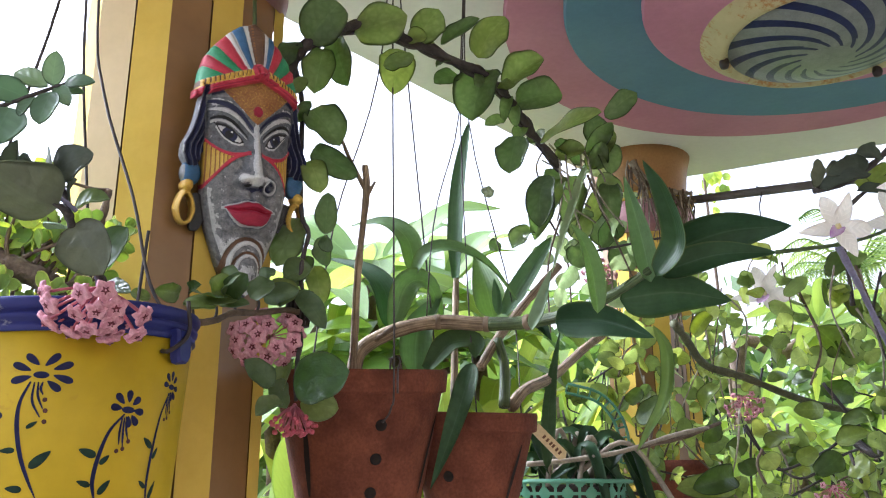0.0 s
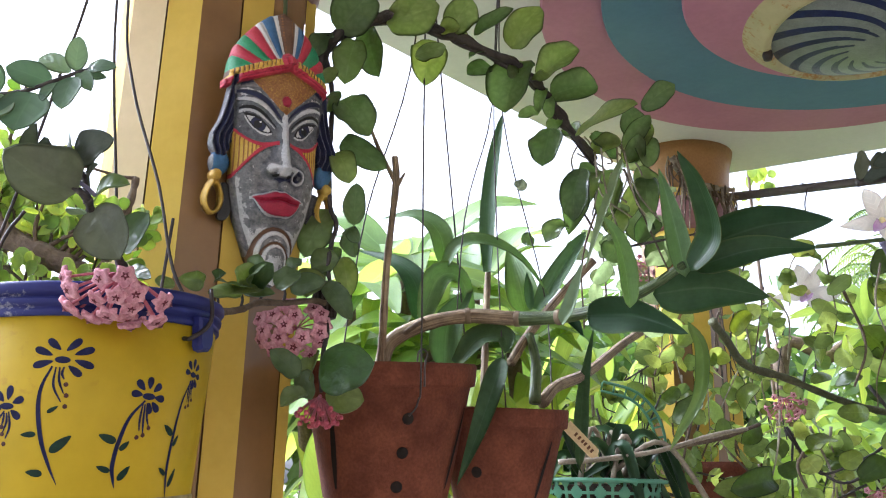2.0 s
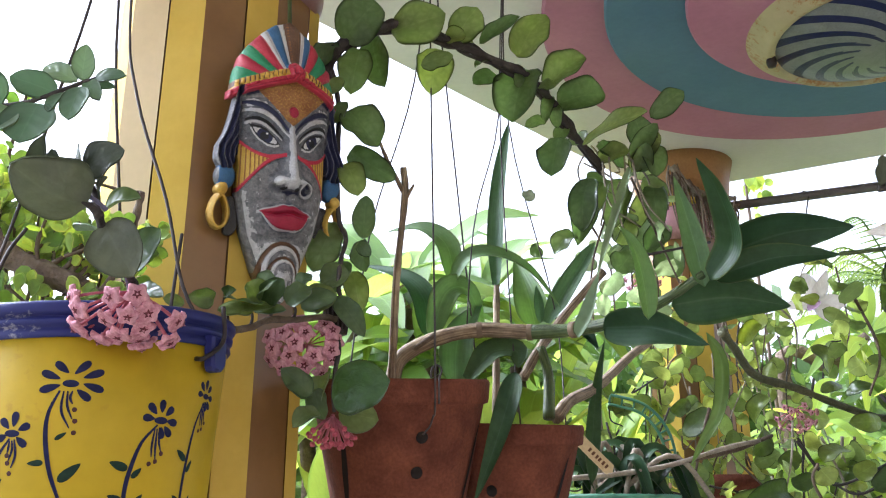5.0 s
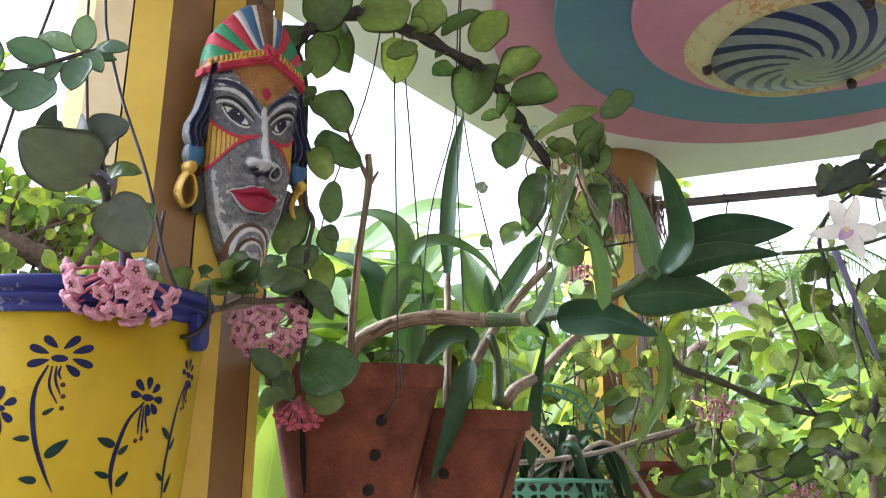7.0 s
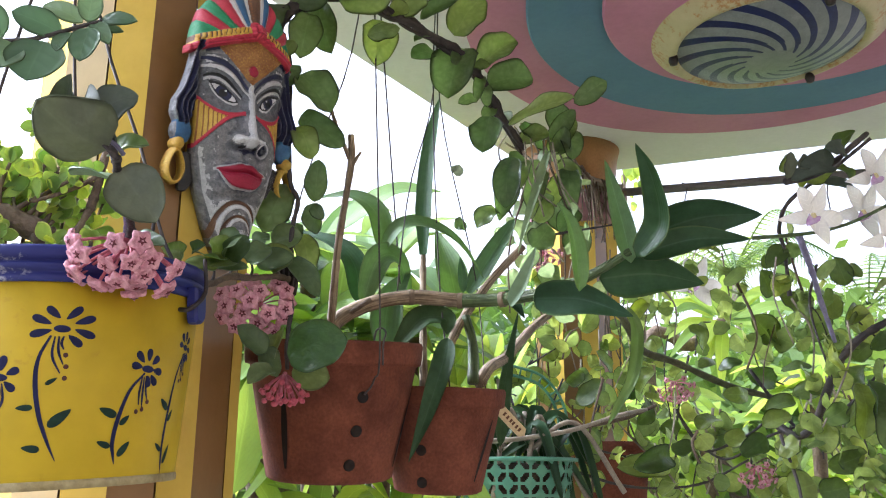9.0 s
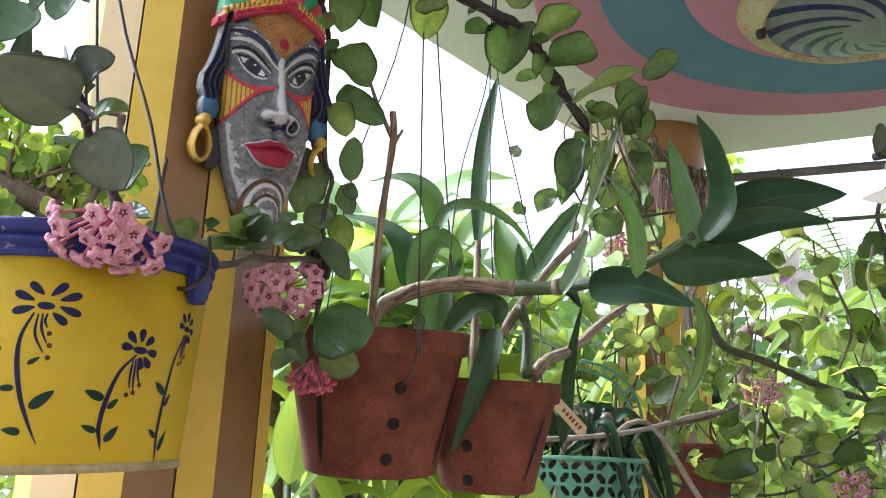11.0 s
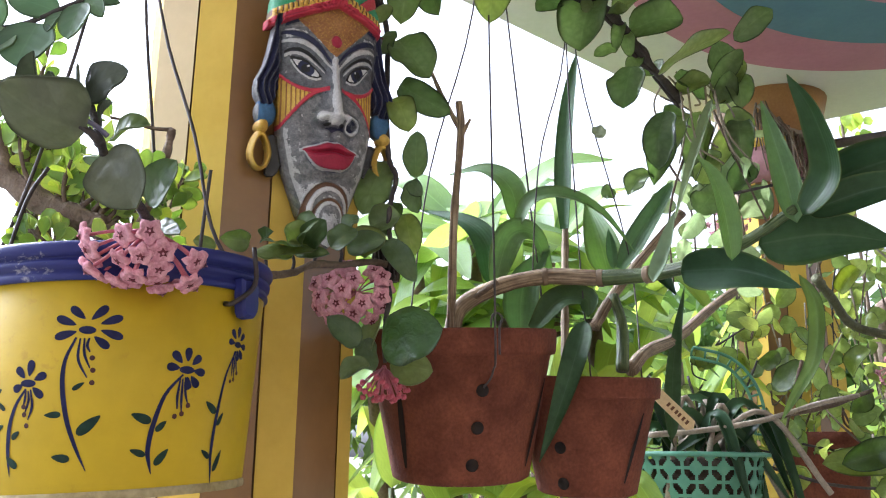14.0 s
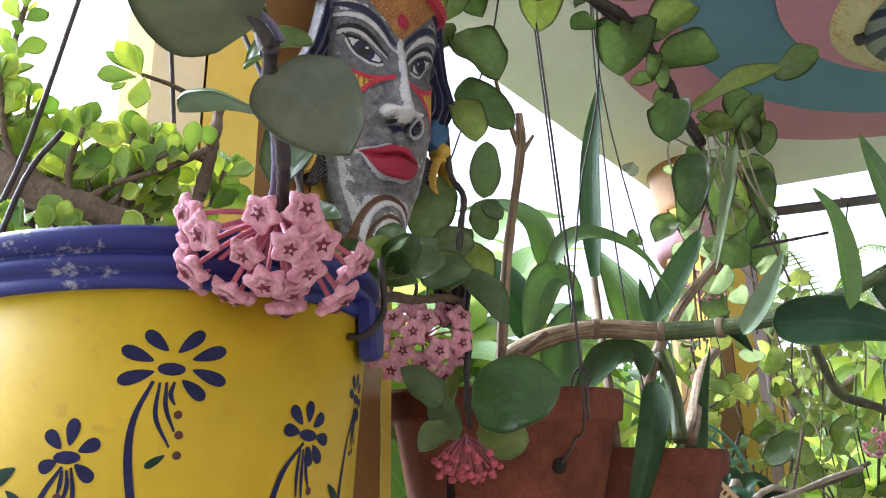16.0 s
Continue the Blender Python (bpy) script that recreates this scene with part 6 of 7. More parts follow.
def bucket_plants():
    hoya = thing("hoya_plant", "wax plant with dark round leaves and pink flowers, in the bucket", "plant", "wax plants")
    stem(hoya, FRONT_STEM, 0.0036, "purple_twig", "stem", 0.4, 10, 0.85, 3)
    stem(hoya, [tuple(np.array(p) + (-0.006 + 0.0012 * i, 0.004, 0.001)) for i, p in enumerate(FRONT_STEM)], 0.0021, "violet_twig", "stem", 0.3, 8, 0.9, 4)
    for fork in (FRONT_FORK_A, FRONT_FORK_B, FRONT_FORK_C):
        stem(hoya, fork, 0.0028, "purple_twig", "stem", 0.35, 8, 0.75, len(fork))
    stem(hoya, [tuple(np.array(p) + (0.004, 0.003, 0.004)) for p in FRONT_FORK_A], 0.0018, "violet_twig", "stem", 0.3, 7, 0.8, 6)
    leaf_row(hoya, FRONT_LEAVES[:1], "round", "hoya_front", 0.10, 0.03, 0.12, 0.06, 0.0016, "leaf", 0.12, 3, 20, 1.02, 0.015)
    put("leaf", Geo().add(*blade([(-0.314, 0.664, 1.704), (-0.334, 0.645, 1.708), (-0.354, 0.626, 1.722)], 0.060, (-0.55, 0.12, 0.80), "heart", 0.16, 0.04, 0.15, 18, 10, 0.0016, 4, 0.02)), ["hoya_front"], hoya)
    leaf_row(hoya, FRONT_LEAVES[2:3], "heart", "hoya_front", 0.16, 0.04, 0.2, 0.08, 0.0016, "leaf", 0.2, 4, 18, 1.14, 0.02)
    leaf_row(hoya, FRONT_LEAVES[3:7], "hoya", "hoya_front", 0.45, 0.04, 0.5, 0.12, 0.0016, "leaf", 0.5, 5, 16, 1.3, 0.03)
    leaf_row(hoya, FRONT_LEAVES[7:], "hoya", "sprig_pale", 0.15, 0.04, 0.3, 0.10, 0.0014, "leaf", 0.35, 6, 14, 1.2, 0.03)
    put("leaf", Geo().add(*blade(FRONT_FLAT, 0.034, (0.1, -0.25, 1.0), "round", 0.15, 0.03, 0.1, 14, 8, 0.0014)), ["pale_leaf"], hoya)
    stem(hoya, SPRIG_STEM, 0.0022, "purple_twig", "shoot", 0.2, 7, 0.6)
    leaf_row(hoya, SPRIG_LEAVES, "hoya", "sprig", 0.1, 0.0, 0.12, 0.05, 0.0016, "leaf", 0.22, 6, 14, 1.3, 0.015)
    umbel(hoya, UMBEL_AT[0], (-0.14, -0.26, -0.96), 74, 0.046, 24, FLORET, "floret", 4, 1.36, (1.08, 1.0, 0.95), 0.06, 0.12, 0.0014)
    stem(hoya, STICK, 0.0040, "twig", "stem", 0.3, 8, 0.9)
    for i in range(1, len(STICK) - 1):
        p = np.array(STICK[i])
        stem(hoya, [tuple(p), tuple(p + (0.002, 0.0, 0.012)), tuple(p + (-0.003, 0.0, 0.026))], 0.0018, "purple_twig", "stem", 0.2, 6, 0.8, i)
    leaf_row(hoya, STICK_LEAVES, "hoya", "sprig_pale", 0.2, 0.06, 0.45, 0.14, 0.0013, "leaf", 0.5, 8, 14, 1.16, 0.05)
    leaf_row(hoya, STICK_LEAVES_B, "hoya", "sprig_pale", 0.25, 0.08, 0.35, 0.18, 0.0012, "leaf", 0.6, 19, 14)
    stem(hoya, DROP_STEM, 0.0030, "purple_twig", "stem", 0.3, 7, 0.8)
    leaf_row(hoya, DROP_LEAVES[:1], "hoya", "drop", 0.08, 0.03, 0.06, 0.05, 0.0014, "leaf", 0.12, 5, 16, 1.1, 0.03)
    leaf_row(hoya, DROP_LEAVES[1:], "hoya", "sprig_pale", 0.15, 0.05, 0.25, 0.12, 0.0014, "leaf", 0.4, 6, 12)
    umbel(hoya, UMBEL_AT[1], (0.05, -0.97, -0.1), 84, 0.034, 17, FLORET, "floret", 7, 1.75, (1.45, 0.9, 0.95), 0.08, 0.7)
    umbel(hoya, UMBEL_AT[2], (0.0, -0.25, -0.95), 58, 0.036, 30, BUD, "bud", 9)

    jade = thing("jade_plant", "jade plant with light green fleshy leaves in the bucket", "plant")
    rng = np.random.RandomState(12)
    stem(jade, JADE_TRUNK, 0.0105, "bark", "branch", 0.3, 10, 1.15, 21)
    stem(jade, JADE_FORK, 0.0048, "bark", "branch", 0.35, 8, 0.75, 22)
    stem(jade, [JADE_TRUNK[-1], (-0.398, 0.902, 1.698), JADE_FORK[0]], 0.0042, "bark", "branch", 0.3, 8, 0.8, 23)
    stem(jade, [JADE_TRUNK[-1], (-0.412, 0.905, 1.680), (-0.405, 0.910, 1.640)], 0.012, "bark", "branch", 0.2, 8, 1.1, 24)
    for pts, r0 in ((JADE_TWIG, 0.0022), (JADE_LOW, 0.0022), (JADE_SIDE, 0.0026)):
        stem(jade, pts, r0, "bark", "twig", 0.3, 7, 0.6, 25)
    for i, row in enumerate(JADE_TWIG_LEAVES + JADE_LOW_LEAVES):
        jade_leaf(jade, row[:3], row[3:6], row[6] * 1.22, 60 + i, TO_EYE + (0.1, 0, 0.2))
    stem(jade, JADE_STEM_A, 0.0052, "bark", "branch", 0.3, 8, 0.7, 26)
    jade_pairs(jade, JADE_STEM_A, 0.026, 0.013, 71, 0.3)
    stem(jade, JADE_STEM_B, 0.0028, "bark", "branch", 0.3, 7, 0.6, 27)
    jade_pairs(jade, JADE_STEM_B, 0.021, 0.013, 72)
    trunk = smooth_path(JADE_TRUNK, 8)
    for i in range(20):
        p = trunk[rng.randint(6, len(trunk))]
        d = np.array((rng.uniform(-0.03, 0.065), rng.uniform(-0.03, 0.08), rng.uniform(0.02, 0.07)))
        pts = [tuple(p), tuple(p + d * 0.5 + rng.uniform(-0.006, 0.006, 3)), tuple(p + d)]
        stem(jade, pts, 0.0026, "bark", "twig", 0.3, 6, 0.6, 30 + i)
        jade_pairs(jade, pts, rng.uniform(0.015, 0.023), 0.015, 100 + i, 0.35)
    for i in range(18):
        x, y = (rng.uniform(-0.50, -0.35), rng.uniform(0.86, 0.98)) if i < 14 else (rng.uniform(-0.54, -0.37), rng.uniform(0.93, 1.02))
        h = rng.uniform(0.02, 0.06) if i < 14 else rng.uniform(0.05, 0.11)
        pts = [(x, y, 1.640), (x + 0.01, y, 1.640 + h * 0.5), (x + rng.uniform(-0.02, 0.02), y - 0.01, 1.640 + h)]
        stem(jade, pts, 0.0024, "bark", "twig", 0.3, 6, 0.6, 60 + i)
        jade_pairs(jade, pts, rng.uniform(0.016, 0.022), 0.016, 140 + i, 0.4)
    for i in range(14):
        p = np.array(JADE_SIDE[0]) * (1 - i / 13) + np.array(JADE_SIDE[3]) * (i / 13)
        if i % 3 == 0:
            d = np.array((rng.uniform(-0.012, 0.012), -0.004, rng.uniform(0.014, 0.024)))
            jade_leaf(jade, tuple(p), tuple(p + d), 0.013, 200 + i)
    # tips of the upright twigs
    for i, tip in enumerate(JADE_TIPS):
        tip = np.array(tip)
        root = np.array((tip[0] * 0.55 - 0.20, 0.92, 1.665 if tip[2] < 1.78 else 1.70))
        pts = [tuple(root), tuple((root + tip) / 2 + rng.uniform(-0.008, 0.008, 3)), tuple(tip)]
        stem(jade, pts, 0.0022, "bark", "twig", 0.3, 6, 0.6, 80 + i)
        jade_pairs(jade, pts, rng.uniform(0.017, 0.022), 0.017, 170 + i, 0.55)
    put("yellow_leaf", Geo().add(*blade([(-0.411, 0.903, 1.758), (-0.417, 0.900, 1.752), (-0.424, 0.897, 1.744)], 0.014, TO_EYE, "jade", 0.05, 0, 0.1, 8, 4, 0.0015)), ["yellow_leaf"], jade, "yellowed leaf")


def arch_hoya():
    top = thing("hoya_vine", "wax plant vine arching from the column, round green leaves", "plant", "wax plants")
    stem(top, ARCH_STEM, 0.0078, "purple_twig", "stem", 0.45, 9, 0.75)
    for k, r in ((0, 0.0042), (1, 0.0034)):
        twine = [tuple(np.array(p) + 0.010 * np.array((math.cos(1.9 * i + 3 * k), 0.4, math.sin(1.9 * i + 3 * k)))) for i, p in enumerate(ARCH_STEM)]
        stem(top, twine, r, "purple_twig", "stem", 0.4, 7, 0.8, 40 + k)
    leaf_row(top, ARCH_LEAVES, "round", "hoya", 0.1, 0.05, 0.3, 0.12, 0.0012, "leaf", 0.32, 11, 16, 1.1)
    leaf_row(top, ARCH_LEAVES_B, "round", "hoya", 0.12, 0.06, 0.3, 0.14, 0.0012, "leaf", 0.32, 12, 16, 1.1)
    rng = np.random.RandomState(77)
    young = []
    for p in ARCH_STEM[5:-1]:
        p = np.array(p)
        q = p + unit(rng.uniform(-1, 1, 3) * (1, 0.3, 1)) * rng.uniform(0.028, 0.046)
        young.append((*p, *q, rng.uniform(0.018, 0.034)))
    leaf_row(top, young, "round", "hoya", 0.12, 0.06, 0.3, 0.14, 0.0012, "leaf", 0.6, 13, 12, 1.1)
    leaf_row(top, TUFT_LEAVES, "hoya", "hoya", 0.15, 0.05, 0.2, 0.1, 0.0012, "leaf", 0.7, 13)
    stem(top, VINE_STEM, 0.0034, "purple_twig", "stem", 0.4, 8, 0.8)
    leaf_row(top, VINE_LEAVES, "round", "hoya", 0.12, 0.06, 0.3, 0.14, 0.0012, "leaf", 0.32, 14, 16, 1.1)
    rng = np.random.RandomState(5)
    o = np.array(ARCH_STEM[-1])
    rows = []
    for i in range(26):
        p = o + np.array((rng.uniform(-0.03, 0.17), rng.uniform(0.0, 0.25), rng.uniform(-0.26, 0.05)))
        q = p + np.array((rng.uniform(-0.035, 0.035), rng.uniform(-0.03, 0.02), rng.uniform(-0.05, 0.03)))
        rows.append((*p, *q, rng.uniform(0.024, 0.042)))
    leaf_row(top, rows, "hoya", "hoya", 0.15, 0.06, 0.2, 0.1, 0.0, "leaf", 0.7, 15)
    for i in range(7):
        a = o + np.array((rng.uniform(0, 0.12), rng.uniform(0.02, 0.2), rng.uniform(-0.05, 0.03)))
        b = a + np.array((rng.uniform(-0.05, 0.08), 0.02, rng.uniform(-0.3, -0.16)))
        stem(top, [tuple(a), tuple((a + b) / 2 + rng.uniform(-0.03, 0.03, 3)), tuple(b)], 0.0022, "twig", "shoot", 0.3, 6, 0.7, i)
    leaf_row(top, HANG_LEAVES[1:], "hoya", "hoya", 0.2, 0.1, 0.3, 0.15, 0.0012, "leaf", 0.5, 18, 12, 1.1, 0.12)
    stem(top, STUB, 0.0022, "purple_twig", "shoot", 0.5, 6, 0.8)
    for i in range(16):
        a = o + rng.uniform(-0.03, 0.05, 3)
        b = a + np.array((rng.uniform(-0.02, 0.09), rng.uniform(0.0, 0.1), rng.uniform(-0.16, -0.04)))
        m = (a + b) / 2 + rng.uniform(-0.025, 0.025, 3)
        put("aerial_root", Geo().add(*tube([tuple(a), tuple(m), tuple(b)], 0.0018, 5, 5)), ["root"], top)


def column_roots():
    """Dry epiphyte roots that cling to the far column and hang down its face."""
    top = thing("root_cluster", "dry grey and brown orchid roots clinging to the far column", "plant", "hanging orchids")
    rng = np.random.RandomState(41)
    line = smooth_path(ROOT_LINE, 10)
    stem(top, ROOT_LINE, 0.011, "root", "root", 0.5, 9, 0.6, 2)
    stem(top, [tuple(np.array(q) + (0.012, 0.01, -0.016)) for q in ROOT_LINE], 0.008, "bark", "root", 0.5, 8, 0.7, 3)
    for i in range(60):
        a = line[rng.randint(len(line))] + rng.uniform(-0.014, 0.014, 3)
        drop = rng.uniform(0.05, 0.20)
        b = a + np.array((rng.uniform(-0.03, 0.05), rng.uniform(-0.03, 0.01), -drop))
        m = (a + b) / 2 + rng.uniform(-0.018, 0.018, 3)
        stem(top, [tuple(a), tuple(m), tuple(b)], rng.uniform(0.0014, 0.0038), ("root", "twig", "bark")[i % 3], "root", 0.3, 6, 0.5, i)


def orchids():
    top = thing("orchid_plant", "orchid with a long bent cane and dark glossy leaves", "orchid", "hanging orchids")
    stem(top, CANE_A, 0.0054, "cane_dry", "cane", 0.2, 16, 0.8, 0, 0.05)
    stem(top, CANE_A_TWIG[:2], 0.0032, "cane_dry", "twig", 0.2, 6, 0.5)
    stem(top, CANE_A_TWIG[2:], 0.0034, "cane_dry", "twig", 0.2, 6, 0.6)
    n = len(CANE_B)
    stem(top, CANE_B[:5], 0.0105, "cane_dry", "cane", 0.10, 20, 1.0, 0, 0.05)
    stem(top, CANE_B[4:], 0.0105, "cane_green", "cane", 0.10, 20, 0.5, 0, 0.035)
    for i in (3, 4, 5):
        p = np.array(CANE_B[i])
        d = unit(np.array(CANE_B[i + 1]) - np.array(CANE_B[i - 1]))
        put("node", Geo().add(*tube([tuple(p - d * 0.004), tuple(p), tuple(p + d * 0.004)], 0.0122, 10, 2)), ["cane_dry"], top)
    for row, tilt, w in zip(ORCHID_LEAVES, ((0.0, -0.85, -0.35), (0.0, -0.95, 0.1), (0.05, -0.95, -0.2), (0.0, -0.95, -0.2), (0.1, -0.95, 0.0)), (1.08, 1.05, 1.08, 1.08, 1.0)):
        put("leaf", Geo().add(*blade(mid_arch(row[:3], row[3:6], 0.07, (0, -0.1, 1)), row[6] * w, tilt, "spear", 0.26, 0.0, 0.12, 22, 10, 0.0014)), ["orchid"], top)
    for path, w, nrm, mat in ((ORCHID_UP, 0.043, (-0.75, -0.6, 0.1), "orchid"), (ORCHID_FOLD, 0.030, (-0.35, -0.9, 0.1), "strap"), (ORCHID_DOWN, 0.027, (0.2, -0.95, 0.1), "strap"), (ORCHID_PALE, 0.024, (-0.6, -0.75, 0.2), "pale_leaf"), (ORCHID_HANG, 0.020, (-0.7, -0.7, 0.1), "pale_leaf")):
        put("leaf", Geo().add(*blade(path, w, nrm, "spear", 0.5 if w < 0.04 else 0.2, 0.0, 0.15, 22, 10, 0.0014)), [mat], top)
    put("leaf", Geo().add(*blade(POD_LEAF, 0.019, (-0.4, -0.9, 0.1), "lance", 0.5, 0, 0.2, 20, 8, 0.0014)), ["pod"], top)
    put("dead_stub", Geo().add(*tube([CANE_B[1], tuple(np.array(CANE_B[1]) + (0.05, 0.0, 0.035))], 0.0035, 7, 4, 0.4)), ["twig"], top)
    second = thing("orchid_plant", "strap-leaved orchid with dry canes in a clay pot", "orchid", "hanging orchids")
    stem(second, CANE_C, 0.0095, "cane_dry", "cane", 0.15, 16, 0.9, 1, 0.07)
    stem(second, CANE_D, 0.0080, "cane_dry", "cane", 0.2, 9, 0.8, 2)
    stem(second, CANE_E, 0.0090, "cane_green", "cane", 0.1, 9, 0.8, 3)
    stem(second, CANE_F, 0.0060, "cane_dry", "cane", 0.2, 8, 0.8, 4)
    for path, w, shape, nrm in ((STRAP_1, 0.030, "strap", (-0.5, -0.85, 0)), (STRAP_2, 0.038, "lance", (0, -0.8, 0.6)), (STRAP_3, 0.032, "lance", (0.1, -0.75, 0.65)), (STRAP_4, 0.04, "lance", (0, -0.8, 0.6)), (STRAP_5, 0.042, "lance", (0.2, -0.9, 0.4)), (STRAP_6, 0.036, "strap", (-0.3, -0.95, 0.1)), (STRAP_7, 0.055, "lance", (0, -1, 0.1)), (STRAP_8, 0.05, "lance", (0, -1, 0.1)), (STRAP_9, 0.038, "strap", (0.0, -0.9, 0.5)), (STRAP_10, 0.031, "lance", (-0.2, -0.95, 0.1)), (STRAP_11, 0.026, "lance", (0, -1, 0)), (STRAP_12, 0.016, "lance", (0, -1, 0))):
        put("leaf", Geo().add(*blade(path, w, nrm, shape, 0.3, 0.0, 0.1, 18, 6, 0.0012)), ["dull_leaf" if path in (STRAP_9, STRAP_10, STRAP_11) else "strap"], second)
    leaf_row(second, DEADLEAF, "hoya", "hoya_front", 0.2, 0.1, 0.1, 0.1, 0, "dry_leaf", 0.3, 2)
    white = thing("white_orchid", "white orchid spray with lilac lips on an arching stalk", "orchid", "white orchids")
    stem(white, SPIKE, 0.0028, "cane_green", "stalk", 0.1, 7, 0.7)
    for i, p in enumerate(WHITE_FLOWERS):
        orchid_flower(white, p, 0.040 if i < 4 else 0.065, i)


def orchid_flower(parent, at, size, seed):
    rng = np.random.RandomState(seed + 50)
    face = unit(TO_EYE + rng.uniform(-0.35, 0.35, 3))
    s1 = unit(np.cross(face, (0, 0, 1)))
    s2 = np.cross(s1, face)
    g = Geo()
    for k, (a, L, w) in enumerate(((112, 1.08, 0.50), (238, 1.0, 0.50), (345, 1.08, 0.46), (66, 0.98, 0.56), (180, 1.0, 0.56))):
        a = radians(a + rng.uniform(-8, 8))
        d = s1 * math.cos(a) + s2 * math.sin(a)
        p0 = np.array(at) + d * size * 0.08
        g.add(*blade([tuple(p0), tuple(p0 + d * size * 0.5 + face * size * 0.16), tuple(p0 + d * size * L + face * size * 0.02)], size * w, face, "spear" if k < 3 else "hoya", -0.05, 0.04, 0.1, 10, 6, 0.0006, k))
    flower = put("flower", g, ["petal_white"], parent, "white orchid flower with lilac lip")
    g = Geo().add(*blade([tuple(np.array(at) + face * size * 0.05), tuple(np.array(at) + face * size * 0.3 - s2 * size * 0.12 + s1 * 0.1 * size), tuple(np.array(at) + face * size * 0.28 - s2 * size * 0.30 + s1 * 0.3 * size)], size * 0.36, s2 + face, "hoya", 0.4, 0.1, 0.3, 8, 6, 0.001))
    put("lip", g, ["petal_lilac"], flower, "lilac frilled lip")
    v, f = lathe([(0.0, 0.006), (0.003, 0.005), (0.0045, 0.0), (0.003, -0.005), (0.0, -0.006)], 10)
    put("throat", Geo().add([np.array(at) + face * size * 0.12 + np.array(p) * size / 0.045 for p in v], f), ["petal_yellow"], flower, "yellow throat")


def leafy_spray():
    top = thing("vine_spray", "dark leafy vine spray behind the white orchids", "vine")
    stem(top, SPRAY_STEM, 0.0045, "purple_twig", "stem", 0.3, 10, 0.8)
    leaf_row(top, SPRAY_LEAVES, "hoya", "hoya_front", 0.3, 0.12, 0.2, 0.12, 0.0014, "leaf", 0.4, 31, 14, 1.05, 0.05)


def right_tangle():
    top = thing("hoya_thicket", "tangle of hanging wax plant vines with pink flowers", "plant", "wax plants")
    for pts, r, mat in ((RIGHT_STEM_A, 0.0085, "vine_green"), (RIGHT_STEM_B, 0.0036, "purple_twig"), (RIGHT_STEM_F, 0.0080, "purple_twig"), (RIGHT_STEM_G, 0.0048, "twig"), (RIGHT_STEM_H, 0.0030, "purple_twig"), (RIGHT_STEM_C, 0.0030, "purple_twig"), (RIGHT_STEM_D, 0.0028, "purple_twig"), (RIGHT_STEM_E, 0.0040, "purple_twig"), (PURPLE, 0.0046, "violet_twig")):
        stem(top, pts, r, mat, "stem", 0.35, 8, 0.8, len(pts))
    for i, rows in enumerate((RIGHT_SPRIG_A, RIGHT_SPRIG_B, RIGHT_SPRIG_C, RIGHT_SPRIG_D)):
        leaf_row(top, rows, "round", "vine_leaf", 0.2, 0.06, 0.35, 0.16, 0.0012, "leaf", 0.5, 61 + i, 14, 1.12)
    leaf_row(top, RIGHT_LEAVES_C, "hoya", "vine_leaf", 0.2, 0.06, 0.35, 0.14, 0.0012, "leaf", 0.6, 63, 14, 0.95)
    for i, p in enumerate(HOYAFAR):
        umbel(top, tuple(np.array(p) + (0, 0, 0.02)), (0, -0.5, -0.85), 80, 0.045, 22, FLORET, "floret", 70 + i)
    rng = np.random.RandomState(77)
    thicket(top, (0.42, 0.80), (2.0, 2.25), (1.75, 2.12), 26, (0.12, 0.4), 0.036, 7, 5)
    thicket(top, (0.75, 1.45), (1.7, 2.3), (1.5, 1.75), 16, (0.08, 0.3), 0.042, 8, 4)
    thicket(top, (0.25, 0.6), (1.75, 2.0), (1.45, 1.75), 10, (0.08, 0.3), 0.040, 9, 4)
    thicket(top, (0.74, 0.95), (1.4, 1.65), (1.5, 1.8), 11, (0.08, 0.28), 0.042, 10, 5)
    thicket(top, (0.55, 1.0), (1.7, 1.95), (1.45, 1.7), 10, (0.06, 0.2), 0.042, 11, 4)
    thicket(top, (0.55, 0.80), (1.45, 1.65), (1.78, 1.95), 8, (0.08, 0.22), 0.034, 13)
    # thinner shoots and leaves that fill the thicket
    base = np.array((0.62, 1.95, 1.55))
    for i in range(26):
        a = base + np.array((rng.uniform(-0.42, 0.55), rng.uniform(-0.12, 0.35), rng.uniform(-0.14, 0.26))) if i < 18 else np.array((rng.uniform(0.30, 0.72), rng.uniform(1.75, 2.15), rng.uniform(1.5, 2.0)))
        b = a + np.array((rng.uniform(-0.14, 0.14), rng.uniform(-0.05, 0.1), rng.uniform(-0.14, 0.14)))
        m = (a + b) / 2 + rng.uniform(-0.04, 0.04, 3)
        pts = [tuple(a), tuple(m), tuple(b)]
        stem(top, pts, 0.0022, "twig" if i % 2 else "purple_twig", "shoot", 0.3, 6, 0.7, i)
        rows = []
        for k in range(4):
            s = rng.rand()
            p = a * (1 - s) + b * s
            q = p + rng.uniform(-0.04, 0.04, 3) + np.array((0, -0.02, 0.015))
            rows.append((*p, *q, rng.uniform(0.020, 0.038)))
        leaf_row(top, rows, "hoya", "vine_leaf", 0.12, 0.05, 0.2, 0.1, 0.0, "leaf", 0.7, 100 + i)


